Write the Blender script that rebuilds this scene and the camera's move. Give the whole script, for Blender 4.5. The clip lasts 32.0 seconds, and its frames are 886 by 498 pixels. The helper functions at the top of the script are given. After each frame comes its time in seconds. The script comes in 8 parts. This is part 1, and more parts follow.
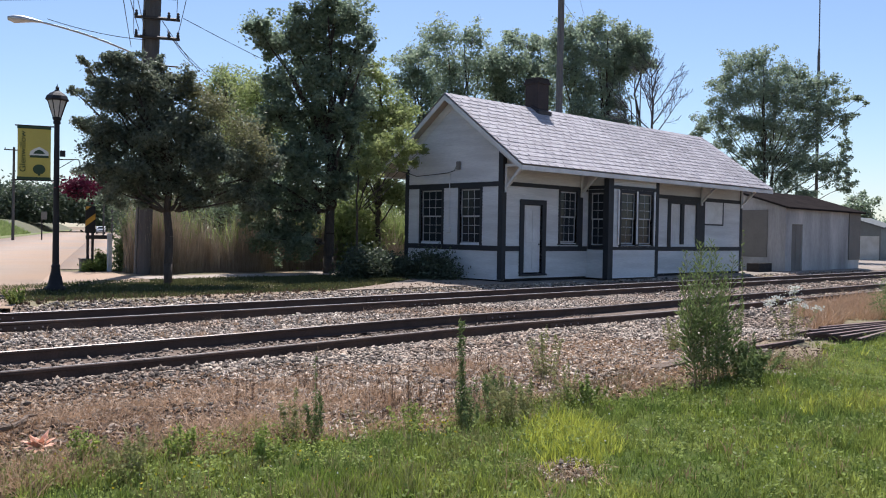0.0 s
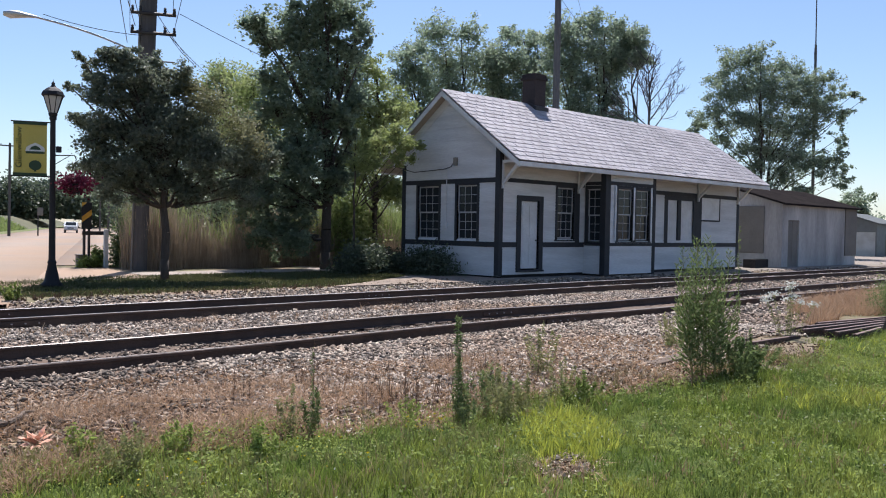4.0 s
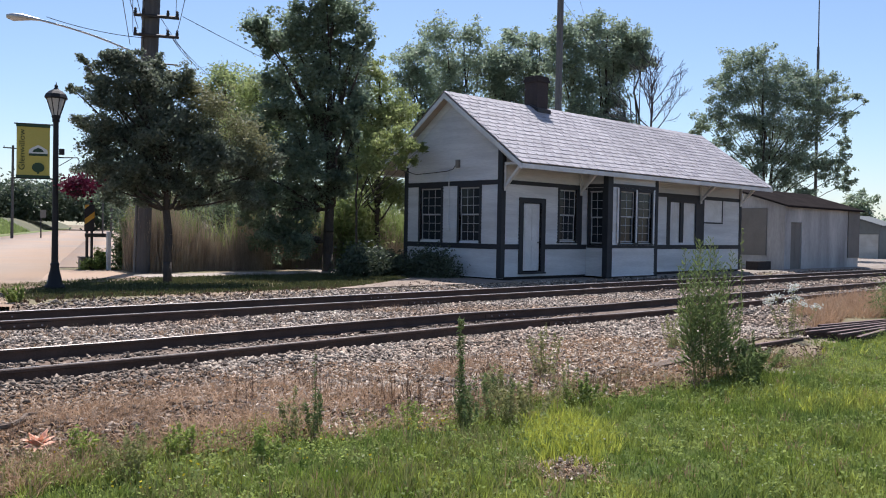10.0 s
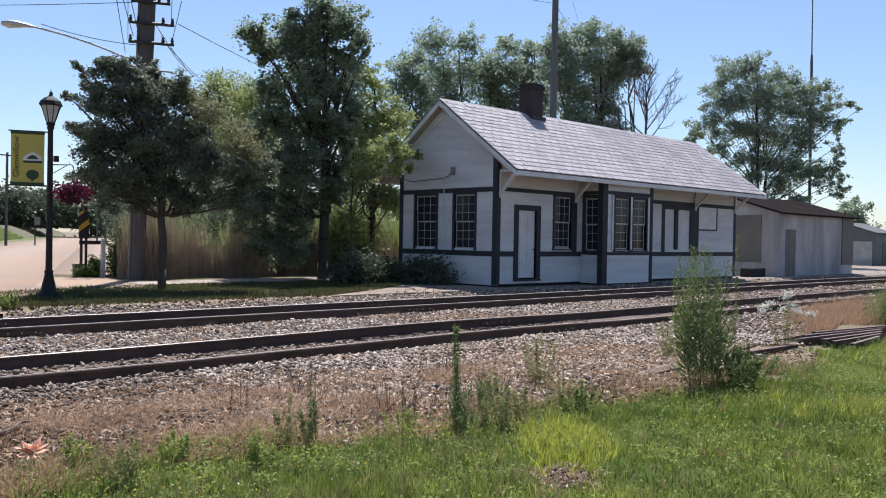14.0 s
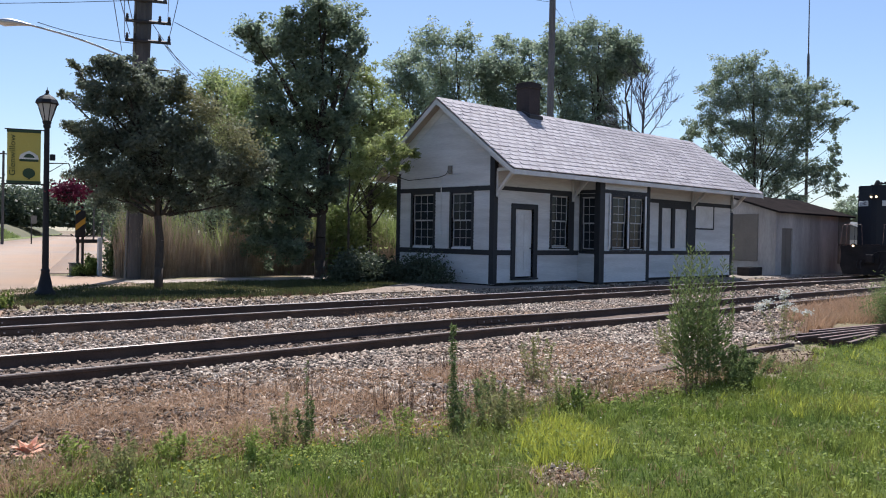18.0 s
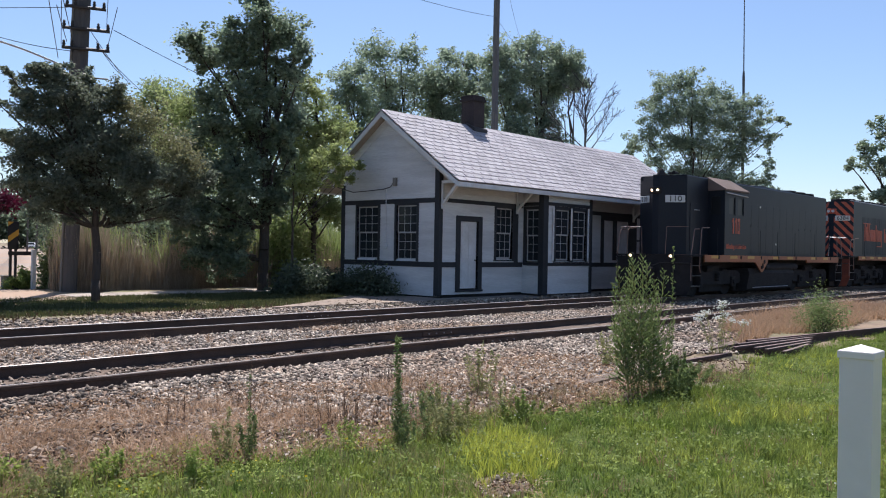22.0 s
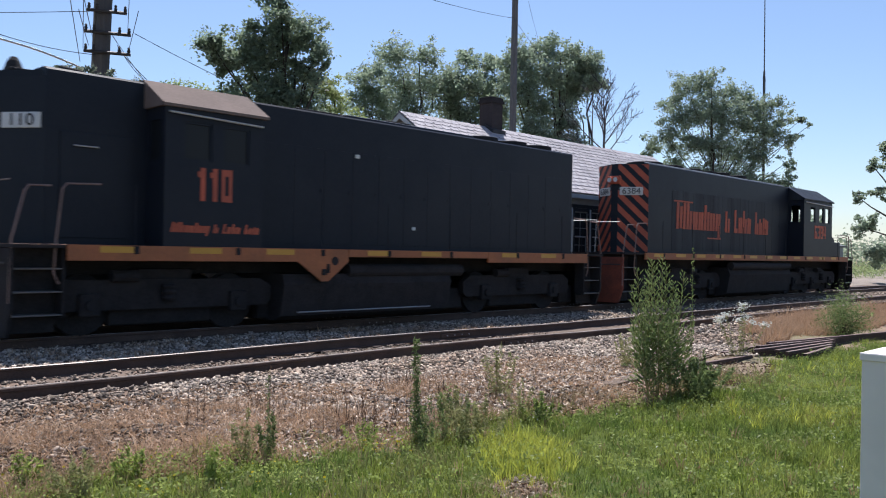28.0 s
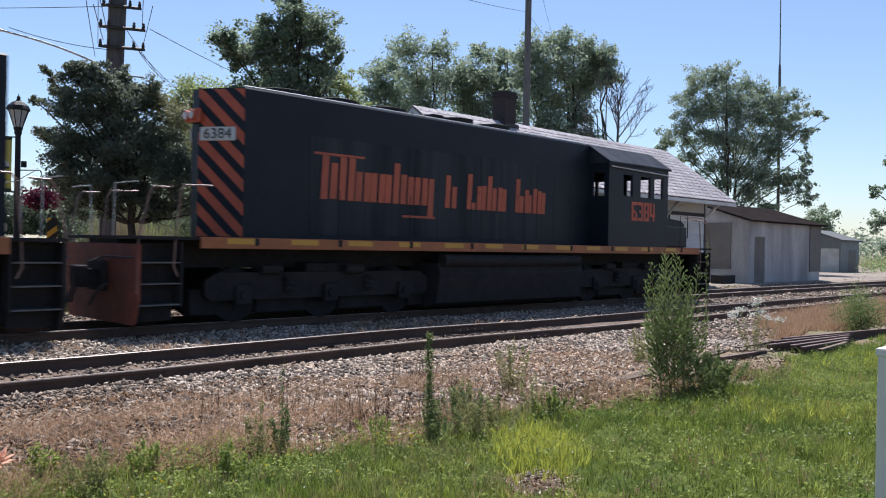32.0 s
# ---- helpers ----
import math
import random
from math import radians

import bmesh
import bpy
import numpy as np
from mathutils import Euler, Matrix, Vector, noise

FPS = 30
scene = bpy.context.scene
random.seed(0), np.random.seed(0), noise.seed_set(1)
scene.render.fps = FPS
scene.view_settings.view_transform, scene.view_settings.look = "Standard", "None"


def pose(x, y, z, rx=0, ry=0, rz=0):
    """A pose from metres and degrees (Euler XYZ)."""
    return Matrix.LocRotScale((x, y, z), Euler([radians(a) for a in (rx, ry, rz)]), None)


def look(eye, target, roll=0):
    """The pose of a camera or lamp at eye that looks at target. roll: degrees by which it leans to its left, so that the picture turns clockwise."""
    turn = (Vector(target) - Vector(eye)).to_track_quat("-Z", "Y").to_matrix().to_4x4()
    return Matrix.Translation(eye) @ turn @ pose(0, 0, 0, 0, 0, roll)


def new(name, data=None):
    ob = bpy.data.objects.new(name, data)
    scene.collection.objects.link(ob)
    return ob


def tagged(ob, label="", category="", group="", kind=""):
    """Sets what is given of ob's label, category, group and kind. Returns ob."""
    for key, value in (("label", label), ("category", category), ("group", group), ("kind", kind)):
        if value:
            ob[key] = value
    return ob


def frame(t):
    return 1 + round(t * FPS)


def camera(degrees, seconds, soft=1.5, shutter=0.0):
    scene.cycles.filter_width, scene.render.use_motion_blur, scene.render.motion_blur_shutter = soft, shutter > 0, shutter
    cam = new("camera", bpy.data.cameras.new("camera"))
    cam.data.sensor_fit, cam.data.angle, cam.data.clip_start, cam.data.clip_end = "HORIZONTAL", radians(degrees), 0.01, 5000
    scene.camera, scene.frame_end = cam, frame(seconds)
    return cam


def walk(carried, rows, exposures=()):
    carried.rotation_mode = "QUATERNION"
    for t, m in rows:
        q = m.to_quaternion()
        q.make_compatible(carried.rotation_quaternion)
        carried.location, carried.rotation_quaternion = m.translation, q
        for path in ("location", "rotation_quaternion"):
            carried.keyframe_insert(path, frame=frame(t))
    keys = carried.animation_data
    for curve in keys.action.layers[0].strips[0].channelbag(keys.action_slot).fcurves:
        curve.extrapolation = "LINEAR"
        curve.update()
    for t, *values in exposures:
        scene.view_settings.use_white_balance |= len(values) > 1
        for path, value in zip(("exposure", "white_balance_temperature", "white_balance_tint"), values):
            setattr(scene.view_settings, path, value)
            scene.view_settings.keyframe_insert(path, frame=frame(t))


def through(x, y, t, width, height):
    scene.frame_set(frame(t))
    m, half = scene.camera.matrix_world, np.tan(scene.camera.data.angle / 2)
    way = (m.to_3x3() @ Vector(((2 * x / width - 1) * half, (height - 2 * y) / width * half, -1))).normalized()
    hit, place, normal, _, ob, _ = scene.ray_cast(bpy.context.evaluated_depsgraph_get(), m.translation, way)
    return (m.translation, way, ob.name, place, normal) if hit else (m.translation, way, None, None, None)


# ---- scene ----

EYE = 1.482  # height of the lens over the rail heads, which lie at z = 0


def aim(yaw, tilt, roll):
    """The lens turned yaw degrees to the right of the y axis, tilted up, and leaning."""
    return pose(0, 0, EYE, 90 + tilt, 0, -yaw) @ pose(0, 0, 0, 0, 0, -roll)


AIM = [
    (0, 43.09, -1.09, -1.04), (0.5, 43.10, -1.19, -1.06), (1, 43.11, -1.32, -1.05), (1.5, 43.15, -1.38, -1.07), (2, 43.20, -1.36, -1.04), (2.5, 43.24,
    -1.36, -1.02), (3, 43.29, -1.37, -1.04), (3.5, 43.34, -1.37, -1.04), (5.5, 43.10, -1.27, -1.08), (6, 43.20, -1.27, -1.06), (6.5, 43.30, -1.25,
    -1.06), (7, 43.32, -1.14, -1.04), (7.5, 43.37, -1.20, -1.03), (8, 43.35, -1.18, -1.06), (8.5, 43.27, -1.09, -1.06), (9, 43.18, -1.09, -1.05),
    (9.5, 43.14, -1.15, -1.02), (10, 43.14, -1.21, -1.04), (10.5, 43.12, -1.20, -1.02), (11, 43.11, -1.17, -1.03), (11.5, 43.10, -1.21, -1.03), (12,
    43.11, -1.21, -1.03), (12.5, 43.17, -1.02, -1.04), (13, 43.31, -0.91, -1.04), (13.5, 43.42, -0.80, -1.02), (14, 43.46, -0.72, -1.03), (14.5,
    43.46, -0.73, -1.02), (16.5, 43.65, -0.97, -1.04), (17, 43.70, -0.98, -1.03), (17.5, 43.69, -0.93, -1.03), (18, 43.66, -0.80, -1.04), (18.5,
    43.73, -0.84, -0.99), (19, 43.90, -0.42, -0.99), (19.5, 44.01, -0.62, -1.03), (20, 44.41, -1.21, -1.00), (20.5, 45.86, -1.21, -1.03), (21, 47.37,
    -0.65, -1.08), (21.5, 47.78, 0.04, -1.10), (22, 47.39, 0.09, -1.04), (22.5, 47.06, 0.22, -1.05), (23, 46.97, 0.25, -1.04), (23.5, 46.92, 0.04,
    -1.05), (24, 46.63, -0.09, -1.05), (24.5, 46.39, -0.27, -1.10), (25, 46.32, -0.22, -1.09), (25.5, 46.33, -0.03, -1.08), (27.5, 46.21, 0.07,
    -1.04), (28, 46.15, 0.18, -1.04), (28.5, 46.04, 0.29, -1.05), (29, 45.99, 0.29, -1.05), (29.5, 45.97, 0.23, -1.09), (30, 45.83, 0.19, -1.01),
    (30.5, 45.69, 0.21, -1.07), (31, 45.51, 0.17, -1.05), (31.5, 45.41, -0.05, -1.06), (32, 45.27, -0.22, -1.08)]

cam = camera(55.53, 32.0, soft=1.05, shutter=0.5)
walk(cam, [(t, aim(a, b, c)) for t, a, b, c in AIM], exposures=[(0, 0.57, 6300, 15), (32, 0.57, 6300, 15)])

# ---- light ----
SUN = Vector((0.30, 0.36, 0.88)).normalized()
world = bpy.data.worlds.new("sky")
scene.world = world
world.use_nodes = True
wn = world.node_tree
wn.nodes.clear()
sky = wn.nodes.new("ShaderNodeTexSky")
sky.sky_type = "NISHITA"
sky.sun_disc = False
sky.sun_elevation = math.asin(SUN.z)
sky.sun_rotation = math.atan2(SUN.x, SUN.y)
sky.air_density, sky.dust_density, sky.ozone_density = 1.0, 0.5, 4.2
bg = wn.nodes.new("ShaderNodeBackground")
bg.inputs["Strength"].default_value = 0.096
wo = wn.nodes.new("ShaderNodeOutputWorld")
wn.links.new(sky.outputs[0], bg.inputs[0])
wn.links.new(bg.outputs[0], wo.inputs[0])
sun_data = bpy.data.lights.new("sun", "SUN")
sun_data.energy, sun_data.angle, sun_data.color = 4.9, radians(0.53), (1.0, 0.97, 0.92)
sun = new("sun", sun_data)
sun.matrix_world = look(SUN * 60, (0, 0, 0))

# ---- materials ----


def mat(name, a, b=None, rough=0.7, metal=0.0, scale=3.0, fine=40.0, bump=0.2, bump_scale=60.0, c=None, c_scale=0.6, c_amount=0.5,
        spec=0.5, vary=0.0, stretch=(1, 1, 1), island=False, through=0.0, c_edge=0.12):
    """A surface in two tints a and b mixed at two scales, with a third tint c in larger stains, relief, and some change from piece to piece."""
    m = bpy.data.materials.new(name)
    m.use_nodes = True
    n, l = m.node_tree.nodes, m.node_tree.links
    p = n["Principled BSDF"]
    b = b or tuple(v * 0.75 for v in a)
    tc = n.new("ShaderNodeTexCoord")
    mp = n.new("ShaderNodeMapping")
    mp.inputs["Scale"].default_value = stretch
    l.new(tc.outputs["Object"], mp.inputs[0])

    def noisy(s, detail=4.0, off=0.0):
        x = n.new("ShaderNodeTexNoise")
        x.inputs["Scale"].default_value, x.inputs["Detail"].default_value = s, detail
        if off:
            o = n.new("ShaderNodeMapping")
            o.inputs["Location"].default_value = (off, off * 1.7, off * 0.6)
            l.new(mp.outputs[0], o.inputs[0])
            l.new(o.outputs[0], x.inputs["Vector"])
        else:
            l.new(mp.outputs[0], x.inputs["Vector"])
        return x.outputs[0]

    def ramp(sock, lo, hi):
        r = n.new("ShaderNodeMapRange")
        r.inputs["From Min"].default_value, r.inputs["From Max"].default_value = lo, hi
        l.new(sock, r.inputs["Value"])
        return r.outputs[0]

    def mix(f, x, y, mode="MIX"):
        k = n.new("ShaderNodeMix")
        k.data_type, k.blend_type = "RGBA", mode
        for s, v in ((k.inputs[0], f), (k.inputs[6], x), (k.inputs[7], y)):
            if hasattr(v, "is_linked"):
                l.new(v, s)
            else:
                s.default_value = v if isinstance(v, float) else (*v, 1)
        return k.outputs[2]

    big, small = noisy(scale), noisy(fine, 3.0, 3.1)
    avg = n.new("ShaderNodeMath")
    avg.operation = "ADD"
    l.new(big, avg.inputs[0])
    l.new(small, avg.inputs[1])
    col = mix(ramp(avg.outputs[0], 0.75, 1.25), a, b)
    if c:
        mask = n.new("ShaderNodeMath")
        mask.operation = "MULTIPLY"
        l.new(ramp(noisy(c_scale, 5.0, 7.7), 0.5 - c_edge / 2, 0.5 + c_edge), mask.inputs[0])
        mask.inputs[1].default_value = c_amount
        col = mix(mask.outputs[0], col, c)
    if vary:
        if island:
            rnd = n.new("ShaderNodeNewGeometry").outputs["Random Per Island"]
        else:
            rnd = n.new("ShaderNodeObjectInfo").outputs["Random"]
        r = n.new("ShaderNodeMapRange")
        r.inputs["To Min"].default_value, r.inputs["To Max"].default_value = 1 - vary, 1 + vary
        l.new(rnd, r.inputs["Value"])
        h = n.new("ShaderNodeHueSaturation")
        l.new(r.outputs[0], h.inputs["Value"])
        l.new(col, h.inputs["Color"])
        col = h.outputs[0]
    l.new(col, p.inputs["Base Color"])
    p.inputs["Roughness"].default_value = rough
    p.inputs["Metallic"].default_value = metal
    p.inputs["Specular IOR Level"].default_value = spec
    if bump:
        bp = n.new("ShaderNodeBump")
        bp.inputs["Strength"].default_value, bp.inputs["Distance"].default_value = bump, 0.02
        l.new(noisy(bump_scale, 5.0, 1.3), bp.inputs["Height"])
        l.new(bp.outputs[0], p.inputs["Normal"])
    if through:
        t = n.new("ShaderNodeBsdfTranslucent")
        l.new(col, t.inputs[0])
        k = n.new("ShaderNodeMixShader")
        k.inputs[0].default_value = through
        l.new(p.outputs[0], k.inputs[1])
        l.new(t.outputs[0], k.inputs[2])
        l.new(k.outputs[0], n["Material Output"].inputs[0])
    return m


def glow(name, color, strength):
    m = bpy.data.materials.new(name)
    m.use_nodes = True
    p = m.node_tree.nodes["Principled BSDF"]
    p.inputs["Base Color"].default_value = (*color, 1)
    p.inputs["Emission Color"].default_value = (*color, 1)
    p.inputs["Emission Strength"].default_value = strength
    return m


def glass(name, tint=(0.02, 0.025, 0.03), rough=0.08):
    m = bpy.data.materials.new(name)
    m.use_nodes = True
    p = m.node_tree.nodes["Principled BSDF"]
    p.inputs["Base Color"].default_value = (*tint, 1)
    p.inputs["Roughness"].default_value = rough
    p.inputs["Specular IOR Level"].default_value = 0.22
    return m


def leafy(name, a, b, through=0.35, vary=0.35, gloss=0.2):
    return mat(name, a, b, rough=0.5, scale=0.6, fine=3.0, bump=0, vary=vary * 0.7, island=True, through=through, spec=gloss)


GROUND = mat("soil_and_thatch", (0.27, 0.19, 0.125), (0.15, 0.11, 0.07), rough=0.95, scale=1.4, fine=25, bump=0.8, bump_scale=30, c=(0.13, 0.15, 0.055), c_scale=0.5, c_amount=0.5)
BALLAST_BED = mat("ballast_fines", (0.17, 0.122, 0.088), (0.065, 0.048, 0.038), rough=0.95, scale=5, fine=28, bump=1.0, bump_scale=26, c=(0.22, 0.135, 0.085), c_scale=0.4)
STONE = mat("ballast_stone", (0.49, 0.41, 0.33), (0.15, 0.12, 0.095), rough=0.9, scale=4, fine=30, bump=0.3, vary=0.8, island=True, c=(0.28, 0.19, 0.125), c_scale=0.45, c_amount=0.7)
RAIL_RUST = mat("rail_rust", (0.105, 0.068, 0.052), (0.06, 0.04, 0.032), rough=0.8, metal=0.0, scale=3, fine=50, bump=0.3, spec=0.3)
RAIL_HEAD = mat("rail_head", (0.36, 0.335, 0.32), (0.24, 0.215, 0.20), rough=0.6, metal=0.35, scale=2, fine=60, bump=0.05, stretch=(0.2, 3, 1))
RAIL_DULL = mat("rail_head_dull", (0.27, 0.235, 0.21), (0.15, 0.12, 0.10), rough=0.5, metal=0.4, scale=2, fine=60, bump=0.05)
BOLT = mat("pale_bolt_head", (0.42, 0.38, 0.35), (0.3, 0.27, 0.25), rough=0.5, metal=0.4, bump=0)
BOARD_DIM = mat("dim_number_board", (0.60, 0.62, 0.62), (0.52, 0.54, 0.54), rough=0.5, bump=0)
TIE = mat("creosoted_tie", (0.05, 0.036, 0.027), (0.11, 0.085, 0.065), rough=0.9, scale=4, fine=40, bump=0.7, bump_scale=40, stretch=(3, 1, 1), vary=0.25)
ASPHALT = mat("sunbleached_road", (0.34, 0.255, 0.19), (0.27, 0.215, 0.17), rough=0.9, scale=0.5, fine=30, bump=0.3, c=(0.36, 0.235, 0.15), c_scale=0.12, c_amount=0.7)
WALK = mat("tan_concrete_walk", (0.40, 0.335, 0.275), (0.32, 0.265, 0.22), rough=0.9, scale=1.2, fine=45, bump=0.3, c=(0.24, 0.20, 0.165), c_scale=0.8, vary=0.08)
STONE_CREAM = mat("cream_broken_stone", (0.50, 0.43, 0.34), (0.38, 0.31, 0.24), rough=0.95, scale=6, fine=40, bump=0.4, vary=0.3, island=True)
STONE_TAN = mat("dusty_tan_stone", (0.36, 0.285, 0.215), (0.11, 0.084, 0.066), rough=0.95, scale=4, fine=30, bump=0.3, vary=0.7, island=True, c=(0.20, 0.155, 0.115), c_scale=0.6, c_amount=0.6)
STONE_BROWN = mat("brown_broken_stone", (0.30, 0.215, 0.155), (0.16, 0.115, 0.085), rough=0.95, scale=6, fine=40, bump=0.4, vary=0.4, island=True)
GRAVEL_LOT = mat("gravel_lot", (0.30, 0.25, 0.208), (0.205, 0.17, 0.143), rough=0.95, scale=1.5, fine=30, bump=0.9, bump_scale=40, c=(0.16, 0.14, 0.10), c_scale=0.35)
SIDING = mat("weathered_white_siding", (0.66, 0.67, 0.67), (0.54, 0.55, 0.56), rough=0.65, scale=1.1, fine=14, bump=0.25, bump_scale=30, stretch=(0.35, 0.35, 3), c=(0.40, 0.40, 0.40), c_scale=0.9, c_amount=0.45)
TRIM = mat("dark_green_black_trim", (0.024, 0.027, 0.032), (0.036, 0.039, 0.044), rough=0.65, scale=2, fine=25, bump=0.2, spec=0.25)
WHITE = mat("white_paint", (0.66, 0.67, 0.67), (0.54, 0.55, 0.55), rough=0.6, scale=2, fine=20, bump=0.15, c=(0.42, 0.41, 0.39), c_scale=1.4, c_amount=0.4)
SHINGLE = mat("grey_asphalt_shingle", (0.40, 0.375, 0.39), (0.28, 0.26, 0.272), rough=0.75, scale=2.2, fine=60, bump=0.5, bump_scale=150, vary=0.12, c=(0.24, 0.23, 0.24), c_scale=0.5, c_amount=0.5)
SHINGLES = mat("grey_asphalt_shingle_rest", (0.40, 0.375, 0.39), (0.28, 0.26, 0.272), rough=0.75, scale=2.2, fine=60, bump=0.5, bump_scale=150, vary=0.12, island=True, c=(0.24, 0.23, 0.24), c_scale=0.5, c_amount=0.5)
SOFFIT = mat("tan_soffit_boards", (0.38, 0.33, 0.28), (0.30, 0.26, 0.22), rough=0.8, scale=2, fine=20, bump=0.2)
GLASS = glass("window_glass")
SASH = mat("weathered_sash_paint", (0.44, 0.445, 0.45), (0.33, 0.335, 0.34), rough=0.7, scale=3, fine=25, bump=0.2)
DARK = mat("unlit_room_and_basket_black", (0.02, 0.02, 0.022), (0.03, 0.03, 0.03), rough=0.9, bump=0)
BRICK = mat("sooty_brick", (0.040, 0.029, 0.029), (0.028, 0.022, 0.022), rough=0.9, scale=4, fine=30, bump=0.4, vary=0.3)
STUCCO = mat("stained_pale_block", (0.56, 0.545, 0.53), (0.42, 0.41, 0.40), rough=0.85, scale=1.0, fine=16, bump=0.4, stretch=(0.9, 0.9, 0.24), c=(0.13, 0.125, 0.125), c_scale=1.0, c_amount=0.85, c_edge=0.35)
BOARD_GREY = mat("grey_brown_boarding", (0.20, 0.185, 0.165), (0.15, 0.14, 0.125), rough=0.85, scale=1.4, fine=25, bump=0.3)
ROOF_DARK = mat("dark_felt_roof", (0.034, 0.029, 0.028), (0.020, 0.018, 0.018), rough=1.0, scale=1.5, fine=30, bump=0.5, spec=0.0)
GARAGE_ROOF = mat("grey_sheet_roof", (0.16, 0.17, 0.17), (0.12, 0.13, 0.13), rough=0.8, bump=0.1, spec=0.1)
WOOD_GREY = mat("weathered_pole_wood", (0.115, 0.105, 0.10), (0.075, 0.068, 0.066), rough=0.9, scale=2, fine=30, bump=0.6, stretch=(6, 6, 0.5))
# Paler and greyer than the near pole: haze painted in; mast grey too
POLE_PALE = mat("hazed_pole_and_mast_grey", (0.15, 0.147, 0.15), (0.10, 0.097, 0.10), rough=0.9, scale=2, fine=30, bump=0.5, stretch=(6, 6, 0.5))
STEEL_DARK = mat("dark_steel", (0.05, 0.045, 0.045), (0.03, 0.028, 0.028), rough=0.6, metal=0.3, bump=0.2)
ALU = mat("dull_aluminium", (0.50, 0.51, 0.52), (0.40, 0.41, 0.42), rough=0.45, metal=0.7, bump=0.1)
IRON = mat("black_cast_iron", (0.016, 0.016, 0.018), (0.024, 0.024, 0.025), rough=0.55, bump=0.15, spec=0.2)
FROST = mat("frosted_lantern_glass", (0.72, 0.72, 0.70), (0.62, 0.62, 0.60), rough=0.4, bump=0, through=0.5)
YELLOW = mat("yellow_banner_cloth", (0.50, 0.46, 0.15), (0.45, 0.41, 0.13), rough=0.8, scale=2, bump=0.1, through=0.35)
WIRE = mat("black_wire", (0.02, 0.02, 0.02), (0.03, 0.03, 0.03), rough=0.6, bump=0)
BARK = mat("grey_brown_bark", (0.09, 0.07, 0.055), (0.045, 0.036, 0.03), rough=0.95, scale=5, fine=30, bump=0.9, bump_scale=30, stretch=(3, 3, 0.6))
DEADWOOD = mat("grey_deadwood", (0.085, 0.075, 0.078), (0.05, 0.045, 0.047), rough=0.95, scale=5, fine=30, bump=0.5)
LOCO = mat("black_engine_paint", (0.0105, 0.0135, 0.0215), (0.014, 0.018, 0.026), rough=0.45, scale=1.5, fine=16, bump=0.1, bump_scale=8, c=(0.019, 0.023, 0.030), c_scale=0.7, c_amount=0.5, spec=0.18)
GRIME = mat("grimy_underframe", (0.034, 0.032, 0.033), (0.020, 0.019, 0.020), rough=0.85, scale=3, fine=25, bump=0.5, spec=0.2)
FADED_RED = mat("sun_faded_red_lettering", (0.50, 0.115, 0.055), (0.40, 0.09, 0.045), rough=0.7, scale=5, fine=20, bump=0.1, stretch=(1, 1, 0.12), c=(0.10, 0.05, 0.042), c_scale=2.2, c_amount=0.35, c_edge=0.3)
FADED_HOOD = mat("chalky_streaked_engine_paint", (0.012, 0.015, 0.021), (0.0085, 0.011, 0.017), rough=0.55, scale=4, fine=18, bump=0.1, stretch=(1, 1, 0.06), spec=0.18, c=(0.075, 0.082, 0.088), c_scale=2.6, c_amount=0.55, c_edge=0.3)
CAB_GLASS = glass("dusty_cab_glass", (0.012, 0.014, 0.016), 0.35)
ORANGE = mat("faded_orange_stripe", (0.37, 0.125, 0.042), (0.28, 0.095, 0.036), rough=0.6, scale=2, fine=20, bump=0.15, c=(0.20, 0.08, 0.03), c_scale=1.1, c_amount=0.5)
ORANGE_RED = mat("faded_orange_red_lettering", (0.52, 0.10, 0.045), (0.42, 0.085, 0.04), rough=0.6, scale=2, fine=20, bump=0.1, c=(0.22, 0.06, 0.035), c_scale=1.5, c_amount=0.4)
AMBER = mat("yellow_reflective_patch", (0.52, 0.28, 0.03), (0.46, 0.24, 0.03), rough=0.4, bump=0)
RUST_RED = mat("rusty_orange_pilot", (0.22, 0.055, 0.028), (0.12, 0.032, 0.02), rough=0.8, scale=3, fine=25, bump=0.4, c=(0.05, 0.025, 0.02), c_scale=1.2)
PLATE = mat("pale_number_board", (0.62, 0.63, 0.60), (0.55, 0.56, 0.53), rough=0.5, bump=0)
BLACK_LETTER = mat("black_lettering", (0.01, 0.01, 0.012), (0.015, 0.015, 0.015), rough=0.6, bump=0)
CAB_ROOF = mat("sun_bleached_cab_roof", (0.19, 0.145, 0.125), (0.14, 0.11, 0.095), rough=0.85, scale=1.5, fine=20, bump=0.1, spec=0.1)
HANDRAIL = mat("rusty_brown_handrail", (0.24, 0.15, 0.12), (0.16, 0.10, 0.085), rough=0.45, bump=0.1)
STEP_STEEL = mat("worn_step_steel", (0.17, 0.165, 0.16), (0.10, 0.095, 0.09), rough=0.6, metal=0.3, bump=0.2)
LAMP_ON = glow("lit_headlight", (1.0, 0.74, 0.46), 2.2)
VINYL = mat("white_vinyl", (0.80, 0.715, 0.665), (0.75, 0.67, 0.62), rough=0.4, scale=1.5, fine=12, bump=0.03, c=(0.66, 0.59, 0.545), c_scale=2.0, c_amount=0.3)
STEEL_RUST = mat("brown_rusty_scrap_rail", (0.065, 0.036, 0.029), (0.038, 0.022, 0.019), rough=0.8, scale=3, fine=40, bump=0.4, vary=0.3)
SCRAP_TOP = mat("pinkish_rust_rail_head", (0.15, 0.085, 0.07), (0.09, 0.052, 0.045), rough=0.7, scale=3, fine=40, bump=0.2, vary=0.2)
